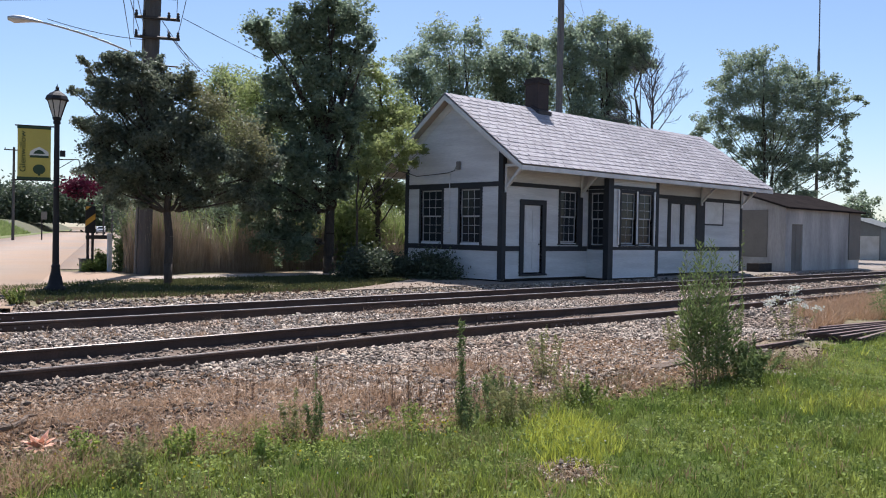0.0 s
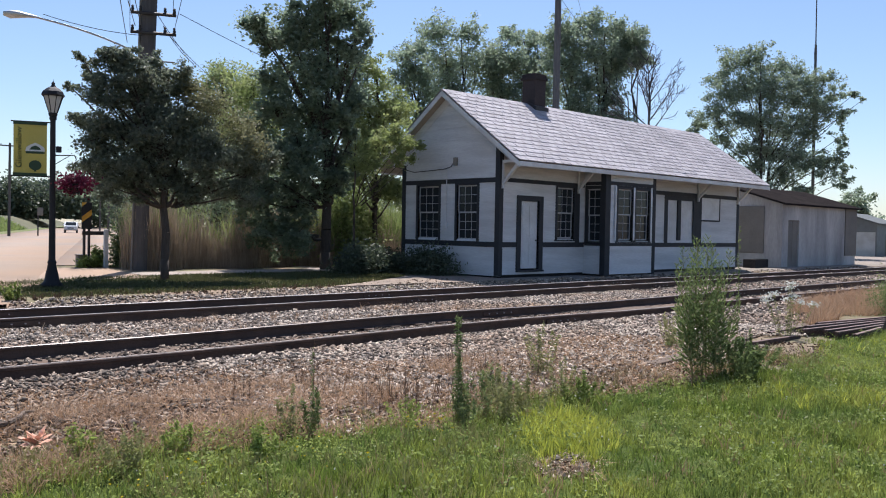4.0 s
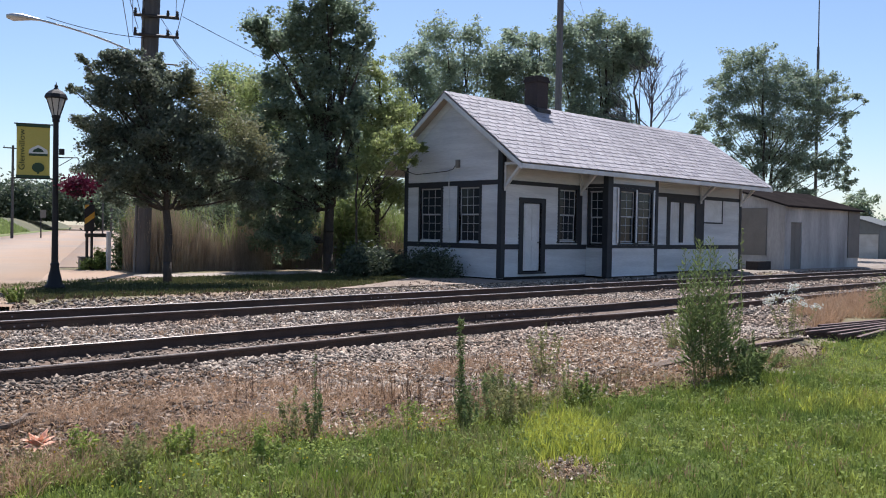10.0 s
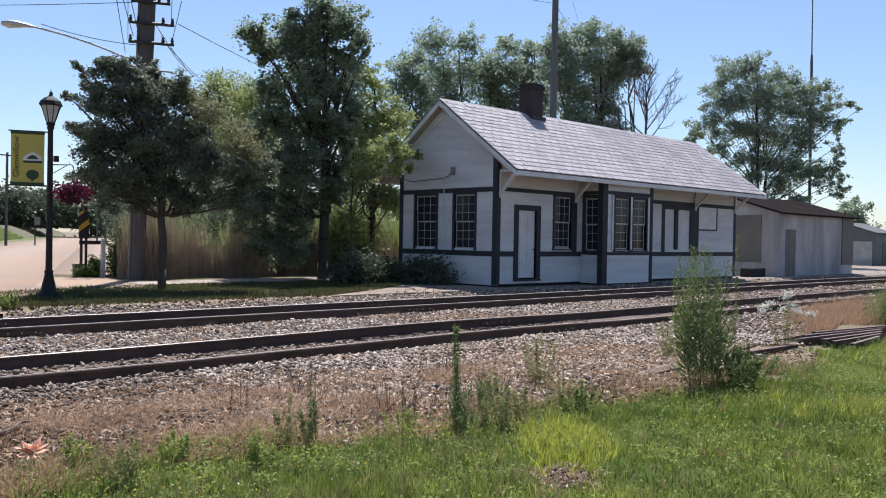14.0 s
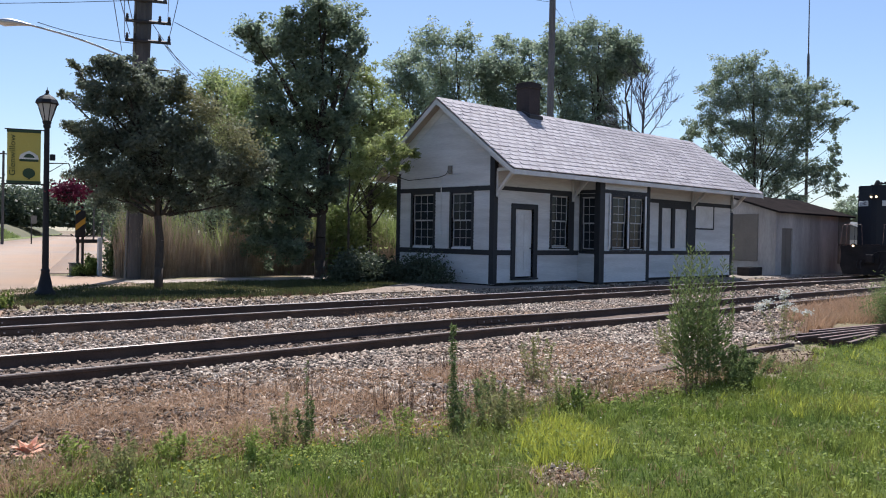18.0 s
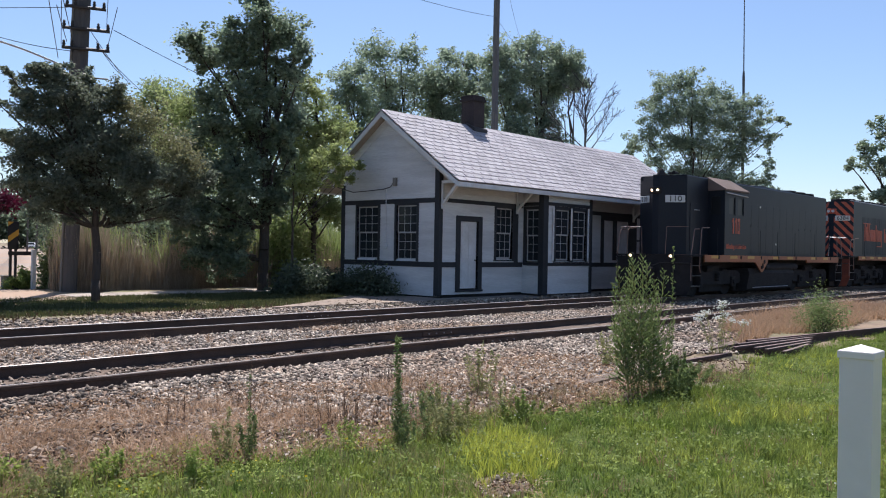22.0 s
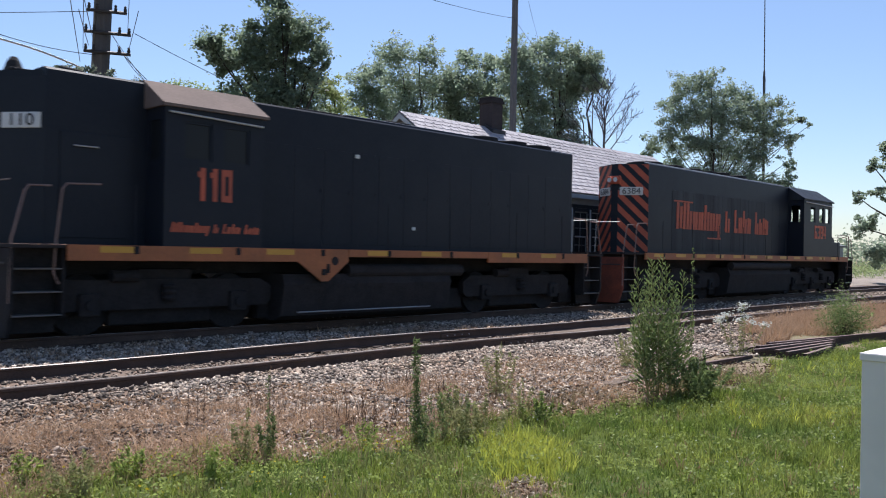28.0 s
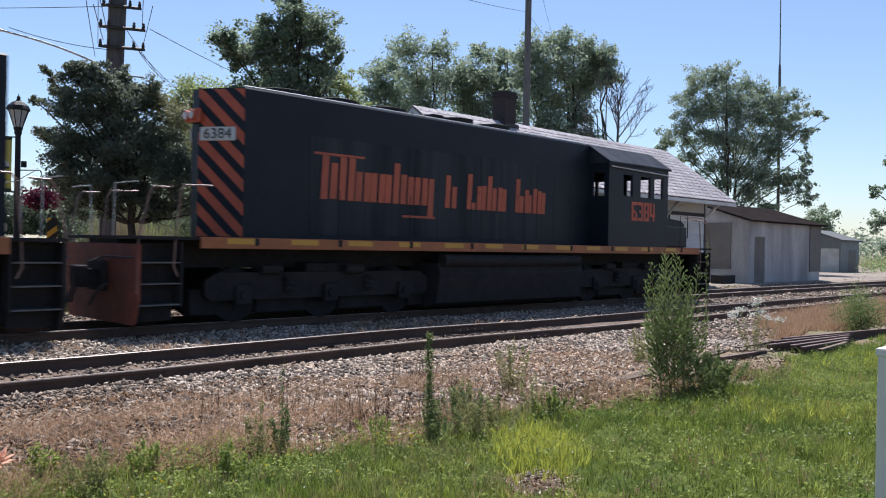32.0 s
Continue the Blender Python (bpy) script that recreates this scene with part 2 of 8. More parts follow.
OLD_WOOD = mat("browned_tie_wood", (0.20, 0.145, 0.105), (0.11, 0.08, 0.06), rough=0.95, scale=3, fine=40, bump=0.7, stretch=(0.6, 4, 4), vary=0.2)
LEAF_CRAB = leafy("crabapple_leaf", (0.135, 0.165, 0.12), (0.195, 0.22, 0.15), 0.55, gloss=0.5)
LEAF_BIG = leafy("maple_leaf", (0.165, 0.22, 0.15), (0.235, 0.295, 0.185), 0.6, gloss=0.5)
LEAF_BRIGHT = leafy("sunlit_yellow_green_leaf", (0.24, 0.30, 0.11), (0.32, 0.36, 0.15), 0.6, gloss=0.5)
# Olive tint that carries the sunlight on the crabapple's right side
LEAF_OLIVE = leafy("sun_tint_olive_leaf", (0.22, 0.21, 0.11), (0.17, 0.18, 0.085), 0.5, gloss=0.5)
# Distance haze put into the tint; the maple's sunlit tufts share it
LEAF_PALED = leafy("haze_and_sun_paled_leaf", (0.235, 0.30, 0.215), (0.31, 0.375, 0.26), 0.6, gloss=0.5)
LEAF_WILLOW = leafy("willow_leaf", (0.22, 0.28, 0.12), (0.28, 0.34, 0.15), 0.6, gloss=0.5)
LEAF_WOODS = leafy("dark_far_wood_leaf", (0.075, 0.10, 0.065), (0.11, 0.14, 0.085), 0.4, gloss=0.5)
# Shrub leaves darkened in colour for the tree shade over them
LEAF_SHRUB = leafy("shade_darkened_shrub_leaf", (0.07, 0.095, 0.06), (0.105, 0.13, 0.08), 0.4, gloss=0.5)
LEAF_RED = leafy("purple_red_petal", (0.14, 0.02, 0.045), (0.08, 0.012, 0.03), 0.3)
LEAF_WEED = leafy("weed_leaf", (0.20, 0.26, 0.075), (0.28, 0.33, 0.10), 0.55, 0.3)
LEAF_TALL = leafy("tall_weed_leaf", (0.15, 0.20, 0.075), (0.215, 0.27, 0.105), 0.6, 0.35)
LEAF_GREY = leafy("grey_green_weed_leaf", (0.27, 0.275, 0.115), (0.35, 0.34, 0.16), 0.5, 0.25)
GRASS = mat("lawn_grass_blade", (0.16, 0.22, 0.037), (0.36, 0.385, 0.09), rough=0.55, scale=0.8, fine=4.0, bump=0, vary=0.5, island=True, through=0.5, spec=0.25, c=(0.085, 0.15, 0.045), c_scale=1.1, c_amount=0.75, c_edge=0.18)
# Darker than the lawn blades: tree shade put into the colour
TURF = leafy("shade_darkened_turf", (0.06, 0.078, 0.03), (0.115, 0.115, 0.05), 0.4, 0.4)
GRASS_LIME = leafy("lime_grass_blade", (0.40, 0.43, 0.06), (0.48, 0.49, 0.10), 0.5, 0.3)
STRAW = leafy("dry_straw", (0.50, 0.34, 0.215), (0.36, 0.235, 0.145), 0.3, 0.35)
STRAW_DARK = leafy("brown_dead_stalk", (0.16, 0.10, 0.065), (0.10, 0.065, 0.045), 0.1, 0.35)
CHIP = leafy("bleached_chip", (0.62, 0.52, 0.42), (0.50, 0.40, 0.31), 0.1, 0.35)
BROWN_GREEN = leafy("brown_green_dead_weed", (0.26, 0.20, 0.11), (0.17, 0.13, 0.075), 0.3, 0.35)
OLIVE_GREEN = leafy("olive_grass_blade", (0.22, 0.235, 0.085), (0.28, 0.25, 0.11), 0.4, 0.35)
LEAF_LIME = leafy("lime_weed_leaf", (0.27, 0.34, 0.085), (0.36, 0.42, 0.12), 0.55, 0.35)
REED_TAN = leafy("dry_reed", (0.42, 0.335, 0.25), (0.30, 0.24, 0.18), 0.3, 0.35)
REED_GREEN = leafy("green_reed_leaf", (0.20, 0.265, 0.085), (0.27, 0.32, 0.12), 0.55, 0.3)
PETAL_WHITE = leafy("white_blossom", (0.72, 0.72, 0.66), (0.60, 0.62, 0.55), 0.3, 0.15)
PETAL_YELLOW = leafy("yellow_blossom", (0.62, 0.48, 0.03), (0.5, 0.4, 0.03), 0.3, 0.15)
PETAL_ORANGE = leafy("orange_frond", (0.74, 0.42, 0.29), (0.60, 0.30, 0.20), 0.12, 0.3)
CAR_WHITE = mat("white_car_paint", (0.70, 0.71, 0.72), (0.66, 0.67, 0.68), rough=0.25, bump=0)
RUBBER = mat("black_rubber", (0.02, 0.02, 0.02), (0.028, 0.028, 0.028), rough=0.8, bump=0.1)
GARAGE_WALL = mat("grey_blue_metal_siding", (0.19, 0.21, 0.22), (0.15, 0.165, 0.175), rough=0.6, bump=0.1)

# ---- building blocks ----


class Shape:
    """Points and faces gathered for one mesh."""

    def __init__(self):
        self.v, self.f = [], []

    def add(self, pts, faces):
        o = len(self.v)
        self.v += [tuple(p) for p in pts]
        self.f += [tuple(o + i for i in q) for q in faces]
        return self

    def box(self, x0, x1, y0, y1, z0, z1, e=0.0):
        if e <= 0:
            return self.add([(x0, y0, z0), (x1, y0, z0), (x1, y1, z0), (x0, y1, z0), (x0, y0, z1), (x1, y0, z1), (x1, y1, z1), (x0, y1, z1)],
                            [(3, 2, 1, 0), (4, 5, 6, 7), (0, 1, 5, 4), (1, 2, 6, 5), (2, 3, 7, 6), (3, 0, 4, 7)])
        bm = bmesh.new()
        bmesh.ops.create_cube(bm, size=1)
        for q in bm.verts:
            q.co = ((x0 + x1) / 2 + q.co.x * (x1 - x0), (y0 + y1) / 2 + q.co.y * (y1 - y0), (z0 + z1) / 2 + q.co.z * (z1 - z0))
        bmesh.ops.bevel(bm, geom=bm.edges[:], offset=e, segments=2, profile=0.5, affect="EDGES")
        bm.verts.index_update()
        self.add([q.co[:] for q in bm.verts], [[q.index for q in f.verts] for f in bm.faces])
        bm.free()
        return self

    def tube(self, a, b, r0, r1=None, n=10, caps=True):
        a, b = Vector(a), Vector(b)
        r1 = r0 if r1 is None else r1
        d = (b - a).normalized()
        u = d.orthogonal().normalized()
        w = d.cross(u)
        ring = [math.tau * k / n for k in range(n)]
        pts = [a + (u * math.cos(k) + w * math.sin(k)) * r0 for k in ring] + [b + (u * math.cos(k) + w * math.sin(k)) * r1 for k in ring]
        fs = [(k, (k + 1) % n, n + (k + 1) % n, n + k) for k in range(n)]
        if caps:
            fs += [tuple(range(n))[::-1], tuple(range(n, 2 * n))]
        return self.add(pts, fs)

    def path(self, pts, r, n=6):
        """A bent tube through the points, in one piece."""
        pts = [Vector(p) for p in pts]
        d = [(b - a).normalized() for a, b in zip(pts, pts[1:])]
        d = [d[0]] + [(a + b).normalized() for a, b in zip(d, d[1:])] + [d[-1]]
        side = d[0].orthogonal().normalized()
        out = []
        for p, t in zip(pts, d):
            side = (side - t * side.dot(t)).normalized()
            w = t.cross(side)
            out += [p + (side * math.cos(math.tau * k / n) + w * math.sin(math.tau * k / n)) * r for k in range(n)]
        m = len(pts)
        return self.add(out, [(i * n + k, i * n + (k + 1) % n, (i + 1) * n + (k + 1) % n, (i + 1) * n + k) for i in range(m - 1) for k in range(n)] + [tuple(range(n))[::-1], tuple(range((m - 1) * n, m * n))])

    def lathe(self, prof, n=20, c=(0, 0, 0)):
        """Rings of (radius, z) round a vertical axis."""
        pts = [(c[0] + r * math.cos(math.tau * k / n), c[1] + r * math.sin(math.tau * k / n), c[2] + z) for r, z in prof for k in range(n)]
        fs = [(i * n + k, i * n + (k + 1) % n, (i + 1) * n + (k + 1) % n, (i + 1) * n + k) for i in range(len(prof) - 1) for k in range(n)]
        fs += [tuple(range(n))[::-1], tuple(range((len(prof) - 1) * n, len(prof) * n))]
        return self.add(pts, fs)

    def prism(self, prof, axis, a, b):
        """A closed outline swept from a to b along an axis: outline (y, z) for x, (x, z) for y, (x, y) for z."""
        put = {"x": lambda s, p: (s, p[0], p[1]), "y": lambda s, p: (p[0], s, p[1]), "z": lambda s, p: (p[0], p[1], s)}[axis]
        n = len(prof)
        pts = [put(a, p) for p in prof] + [put(b, p) for p in prof]
        return self.add(pts, [tuple(range(n))[::-1], tuple(range(n, 2 * n))] + [(k, (k + 1) % n, n + (k + 1) % n, n + k) for k in range(n)])

    def mesh(self, name, m, smooth=False):
        me = bpy.data.meshes.new(name)
        me.from_pydata(self.v, [], self.f)
        bm = bmesh.new()
        bm.from_mesh(me)
        bmesh.ops.recalc_face_normals(bm, faces=bm.faces[:])
        bm.to_mesh(me)
        bm.free()
        me.materials.append(m)
        if smooth:
            me.polygons.foreach_set("use_smooth", [True] * len(me.polygons))
        return me


def part(name, shape, m, parent=None, label="", smooth=False):
    ob = new(name, shape.mesh(name, m, smooth))
    ob.parent = parent
    if label:
        tagged(ob, label)
    return ob


def thing(name, at, label, category, group="", turn=0.0):
    ob = new(name)
    ob.matrix_basis = pose(*at, 0, 0, turn)
    ob.empty_display_size = 0.2
    return tagged(ob, label, category, group)


def setting(name, shape, m, label=""):
    return tagged(part(name, shape, m), label, kind="structure")


def mesh_np(name, verts, faces, m):
    """A mesh from an array of points and an array of faces of one size."""
    me = bpy.data.meshes.new(name)
    verts, faces = np.asarray(verts, np.float32), np.asarray(faces, np.int32)
    k = faces.shape[1]
    me.vertices.add(len(verts))
    me.vertices.foreach_set("co", verts.ravel())
    me.loops.add(faces.size)
    me.loops.foreach_set("vertex_index", faces.ravel())
    me.polygons.add(len(faces))
    me.polygons.foreach_set("loop_start", np.arange(0, faces.size, k, dtype=np.int32))
    me.update(calc_edges=True)
    me.materials.append(m)
    return me


def part_np(name, verts, faces, m, parent=None, label=""):
    ob = new(name, mesh_np(name, verts, faces, m))
    ob.parent = parent
    if label:
        tagged(ob, label)
    return ob


RNG = np.random.default_rng(7)


def unit(n, rng=RNG):
    v = rng.normal(size=(n, 3))
    return v / np.linalg.norm(v, axis=1)[:, None]


def leaves(centres, size, aspect=0.55, droop=0.0, rng=RNG):
    """A folded diamond leaf at each centre: points and triangles."""
    n = len(centres)
    u = unit(n, rng)
    u[:, 2] = u[:, 2] * 0.7 - droop
    u /= np.linalg.norm(u, axis=1)[:, None]
    w = np.cross(u, unit(n, rng))
    w /= np.linalg.norm(w, axis=1)[:, None] + 1e-9
    s = (size * rng.uniform(0.6, 1.35, n))[:, None]
    fold = np.cross(u, w) * s * 0.18
    v = np.stack([centres - u * s, centres + w * s * aspect + fold, centres + u * s, centres - w * s * aspect + fold], 1).reshape(-1, 3)
    b = np.arange(n)[:, None] * 4
    f = np.concatenate([b + [0, 1, 2], b + [0, 2, 3]], 1).reshape(-1, 3)
    return v, f


def blades(base, height, width, lean=0.35, rng=RNG, plain=False):
    """A bent blade of grass on each base point."""
    n = len(base)
    a = rng.uniform(0, math.tau, n)
    h = (height * rng.uniform(0.45, 1.3, n))[:, None]
    side = np.stack([np.cos(a), np.sin(a), np.zeros(n)], 1) * (width * rng.uniform(0.6, 1.4, n))[:, None]
    b = rng.uniform(0, math.tau, n)
    out = np.stack([np.cos(b), np.sin(b), np.zeros(n)], 1) * (h * lean * rng.uniform(0, 1.6, n)[:, None])
    up = np.array([0, 0, 1.0])
    if plain:
        v = np.stack([base - side, base + side, base + up * h * (1 - 0.15 * lean) + out], 1).reshape(-1, 3)
        return v, np.arange(n * 3).reshape(-1, 3)
    mid = base + up * h * 0.55 + out * 0.35
    v = np.stack([base - side, base + side, mid + side * 0.7, mid - side * 0.7, base + up * h * (1 - 0.15 * lean) + out], 1).reshape(-1, 3)
    k = np.arange(n)[:, None] * 5
    f = np.concatenate([k + [0, 1, 2], k + [0, 2, 3], k + [3, 2, 4]], 1).reshape(-1, 3)
    return v, f


def write(text, size, m, parent, where, name="lettering", depth=0.004, label="", bold=0.0, width=0.0):
    """Raised lettering; where: its pose in its parent's space, the text in the xy plane. width: squeezes it to that width."""
    cu = bpy.data.curves.new(name, "FONT")
    cu.body, cu.size, cu.extrude, cu.offset = text, size, depth, bold
    cu.align_x, cu.align_y = "CENTER", "CENTER"
    tmp = new("tmp", cu)
    bpy.context.view_layer.update()
    me = bpy.data.meshes.new_from_object(tmp.evaluated_get(bpy.context.evaluated_depsgraph_get()))
    bpy.data.objects.remove(tmp)
    if width and len(me.vertices):
        xs = [q.co.x for q in me.vertices]
        k = width / (max(xs) - min(xs))
        for q in me.vertices:
            q.co.x *= k
    me.materials.clear()
    me.materials.append(m)
    ob = new(name, me)
    ob.parent = parent
    ob.matrix_basis = where
    if label:
        tagged(ob, label)
    return ob


# ---- ground ----


def smooth(a, b, x):
    t = np.clip((np.asarray(x, float) - a) / (b - a), 0, 1)
    return t * t * (3 - 2 * t)


def ripple(x, y):
    return 0.018 * np.sin(1.3 * x + 0.7 * y) + 0.014 * np.sin(2.9 * x - 1.9 * y + 1) + 0.010 * np.sin(5.3 * x + 4.1 * y)


def ground_z(x, y):
    """Height of the ground: lawn, hollow, track bed, and the yard beyond, all nearly level."""
    x, y = np.asarray(x, float), np.asarray(y, float)
    z = -0.10 + ripple(x, y)
    bed = smooth(6.6, 8.0, y) * (1 - smooth(16.2, 17.4, y))
    z = z * (1 - bed) + (-0.18 + 0.3 * ripple(x, y)) * bed
    yard = smooth(16.6, 17.6, y)
    z = z * (1 - yard) + (-0.06 + 0.15 * ripple(x, y)) * yard
    z = z + 0.05 * smooth(8.0, 8.8, y) * (1 - smooth(9.1, 9.25, y))
    return z - 0.02 * smooth(60, 200, np.hypot(x, y))


def grid(name, xs, ys, m, lift=0.0, ragged=0.0, label="", kind="structure", fall=0.05):
    """A sheet over the ground on the lines xs, ys, its border tucked in under the ground."""
    X, Y = np.meshgrid(xs, ys)
    rim = np.zeros_like(X, bool)
    rim[0], rim[-1], rim[:, 0], rim[:, -1] = True, True, True, True
    if ragged:
        Y = Y + np.where(rim, ragged * np.sin(X * 2.1) * np.cos(X * 0.9 + Y) + ragged * 0.5 * np.sin(X * 7.3), 0)
    Z = ground_z(X, Y) + lift - np.where(rim & (lift > 0), lift + fall, 0)
    k, n = len(xs), len(ys)
    i = (np.arange(n - 1)[:, None] * k + np.arange(k - 1)).ravel()
    f = np.stack([i, i + 1, i + k + 1, i + k], 1)
    ob = part_np(name, np.stack([X, Y, Z], -1).reshape(-1, 3), f, m)
    return tagged(ob, label, kind=kind)


def steps(*spans):
    """Lines from a run of (end, step) spans after a start."""
    out = [spans[0]]
    for end, step in spans[1:]:
        k = max(1, round((end - out[-1]) / step))
        out += list(np.linspace(out[-1], end, k + 1)[1:])
    return np.array(out)


grid("ground", steps(-1500, (-100, 140), (-12, 8), (40, 0.35), (100, 4), (2500, 200)), steps(-1500, (-60, 144), (-4, 4), (30, 0.35), (100, 5), (2500, 200)), GROUND,
     label="bare soil, thatch and rough grass")
grid("ballast_bed", steps(-40, (0, 1.0), (30, 0.25), (160, 2.0)), steps(6.5, (17.2, 0.2)), BALLAST_BED, 0.014, 0.3, "grey crushed stone track bed")
grid("gravel_yard", steps(17.4, (40, 0.5), (130, 3)), steps(16.7, (30, 0.5), (38, 2)), GRAVEL_LOT, 0.02, 0.25, "pale gravel yard round the depot and shed")

# the road, which runs off to the left past the lamp, its verge and the walk
RD, RN = np.array((0.36, 0.933)), np.array((0.933, -0.36))


def strip(name, a, b, s0, s1, m, z, label, n=40):
    """A band beside the road's right edge, from offset a to b across it and from s0 to s1 along it."""
    o = np.array((9.4, 28.7))
    s = np.linspace(s0, s1, n)
    p = np.concatenate([o + RN * a + RD * s[:, None], o + RN * b + RD * s[:, None]])
    top = np.column_stack([p, np.full(2 * n, z)])
    low = top - (0, 0, 0.25)
    f = [(k, k + 1, n + k + 1, n + k) for k in range(n - 1)]
    f += [(2 * n + k, 2 * n + k + 1, k + 1, k) for k in range(n - 1)] + [(n + k, n + k + 1, 3 * n + k + 1, 3 * n + k) for k in range(n - 1)]
    return tagged(part_np(name, np.concatenate([top, low]), np.array(f), m), label, kind="structure")


LAWN = mat("mown_verge", (0.10, 0.15, 0.03), (0.15, 0.17, 0.05), rough=0.95, scale=0.4, fine=8, bump=0.8, bump_scale=14, c=(0.20, 0.17, 0.08), c_scale=0.1)
strip("road", -8.9, 0, -13, 330, ASPHALT, -0.035, "sun-bleached tan road with a paler centre line")
strip("road_apron", 0.003, 4.2, 2.4, 330, ASPHALT, -0.037, "sun-bleached tan edge of the road")
strip("verge_left", -12, -9.3, -13, 330, LAWN, -0.03, "mown green verge across the road")
BANK = mat("rough_meadow", (0.105, 0.105, 0.052), (0.07, 0.08, 0.036), rough=0.95, scale=0.3, fine=5, bump=0.8, bump_scale=10, c=(0.15, 0.125, 0.075), c_scale=0.12)
bank_rows = ((-11.6, -0.06), (-12.6, 0.4), (-14.5, 1.5), (-18, 2.7), (-40, 3.8), (-140, 4.2), (-141, -0.5))
bs, bv = np.linspace(-30, 400, 30), []
for a_, z_ in bank_rows:
    q_ = np.array((9.4, 28.7)) + RN * a_ + RD * bs[:, None]
    bv.append(np.column_stack([q_, np.full(30, z_)]))
bf = [(r * 30 + k, r * 30 + k + 1, (r + 1) * 30 + k + 1, (r + 1) * 30 + k) for r in range(len(bank_rows) - 1) for k in range(29)]
tagged(part_np("meadow_bank", np.concatenate(bv), np.array(bf), BANK), "rough meadow rising beyond the road", kind="structure")
strip("verge_right", 4.6, 22, 12, 330, LAWN, -0.05, "rough grass beside the road")
walk_slab = Shape().box(-0.74, 0.74, -0.75, 0.75, -0.10, 0.0, 0.012).mesh("slab", WALK)
sidewalk = setting("sidewalk", Shape().box(10.6, 19.6, 24.0, 25.4, -0.2, -0.055), WALK, "tan concrete sidewalk along the reeds")
for k in range(6):
    slab = new("slab", walk_slab)
    slab.parent = sidewalk
    slab.matrix_basis = pose(11.35 + 1.5 * k, 24.7, -0.03 + 0.004 * (k % 3), 0.3 * (k % 2), 0, 0)
setting("walk_apron", Shape().prism([(4.4, 19.4), (5.9, 20.75), (6.6, 21.35), (8.3, 22.75), (9.3, 22.95), (10.55, 22.85), (10.58, 25.3), (10.9, 26.3), (11.2, 28.3), (9.7, 29.4), (7.0, 24.0)], "z", -0.2, -0.042), ASPHALT, "tan paved corner where the sidewalk meets the road")
DIRT = mat("packed_tan_dirt", (0.33, 0.255, 0.195), (0.25, 0.19, 0.145), rough=0.95, scale=1.5, fine=22, bump=0.5, bump_scale=30, c=(0.19, 0.15, 0.115), c_scale=0.7, c_amount=0.6)
setting("dirt_path", Shape().prism([(12.6, 17.45), (15.2, 17.35), (19.4, 17.3), (19.45, 20.0), (17.4, 20.2), (15.4, 18.9), (13.6, 17.95)], "z", -0.2, -0.022), DIRT, "packed tan dirt before the depot's corner")

# ---- tracks ----


def dip(x):
    """Humps and hollows of the near track, and its drift."""
    z = 0.030 * math.exp(-((x - 9.8) / 2.9) ** 2) - 0.014 * math.exp(-((x - 14.2) / 1.5) ** 2) - 0.008 * math.exp(-((x - 4.2) / 1.5) ** 2)
    return z, 0.12 * float(smooth(16, 22, x)) - 0.2 * float(smooth(30, 90, x))


def rail(name, x0, x1, y, head, wander=None, step=1.5, worn=False):
    """A flat-bottomed rail, swept along x, with a bright or dull running band on its head."""
    prof = [(-0.07, -0.17), (0.07, -0.17), (0.07, -0.158), (0.012, -0.14), (0.010, -0.045), (0.036, -0.035), (0.036, -0.006), (0.026, 0.0), (-0.026, 0.0), (-0.036, -0.006), (-0.036, -0.035), (-0.010, -0.045),
            (-0.012, -0.14), (-0.07, -0.158)]
    s, t, n = Shape(), Shape(), len(prof)
    xs = list(np.arange(x0, x1 + 0.01, step))
    w = [wander(x) if wander else (0, 0) for x in xs]
    s.add([(x, y + a[1] + p, a[0] + z) for x, a in zip(xs, w) for p, z in prof],
          [(i * n + k, i * n + (k + 1) % n, (i + 1) * n + (k + 1) % n, (i + 1) * n + k) for i in range(len(xs) - 1) for k in range(n)] + [tuple(range(n)), tuple(range((len(xs) - 1) * n, len(xs) * n))])
    m = 4
    if worn:
        face = [(-0.0372, -0.012), (-0.0372, -0.005), (-0.0268, 0.0012), (0.0, 0.0012)]
    else:
        face = [(-0.026, 0.0005), (-0.024, 0.004), (0.024, 0.004), (0.026, 0.0005)]
    t.add([(x, y + a[1] + p, a[0] + z) for x, a in zip(xs, w) for p, z in face],
          [(i * m + k, i * m + (k + 1) % m, (i + 1) * m + (k + 1) % m, (i + 1) * m + k) for i in range(len(xs) - 1) for k in range(m if not worn else m - 1)])
    ob = part(name, s, RAIL_RUST)
    part("running_band", t, head, ob, "worn bright running surface")
    return ob


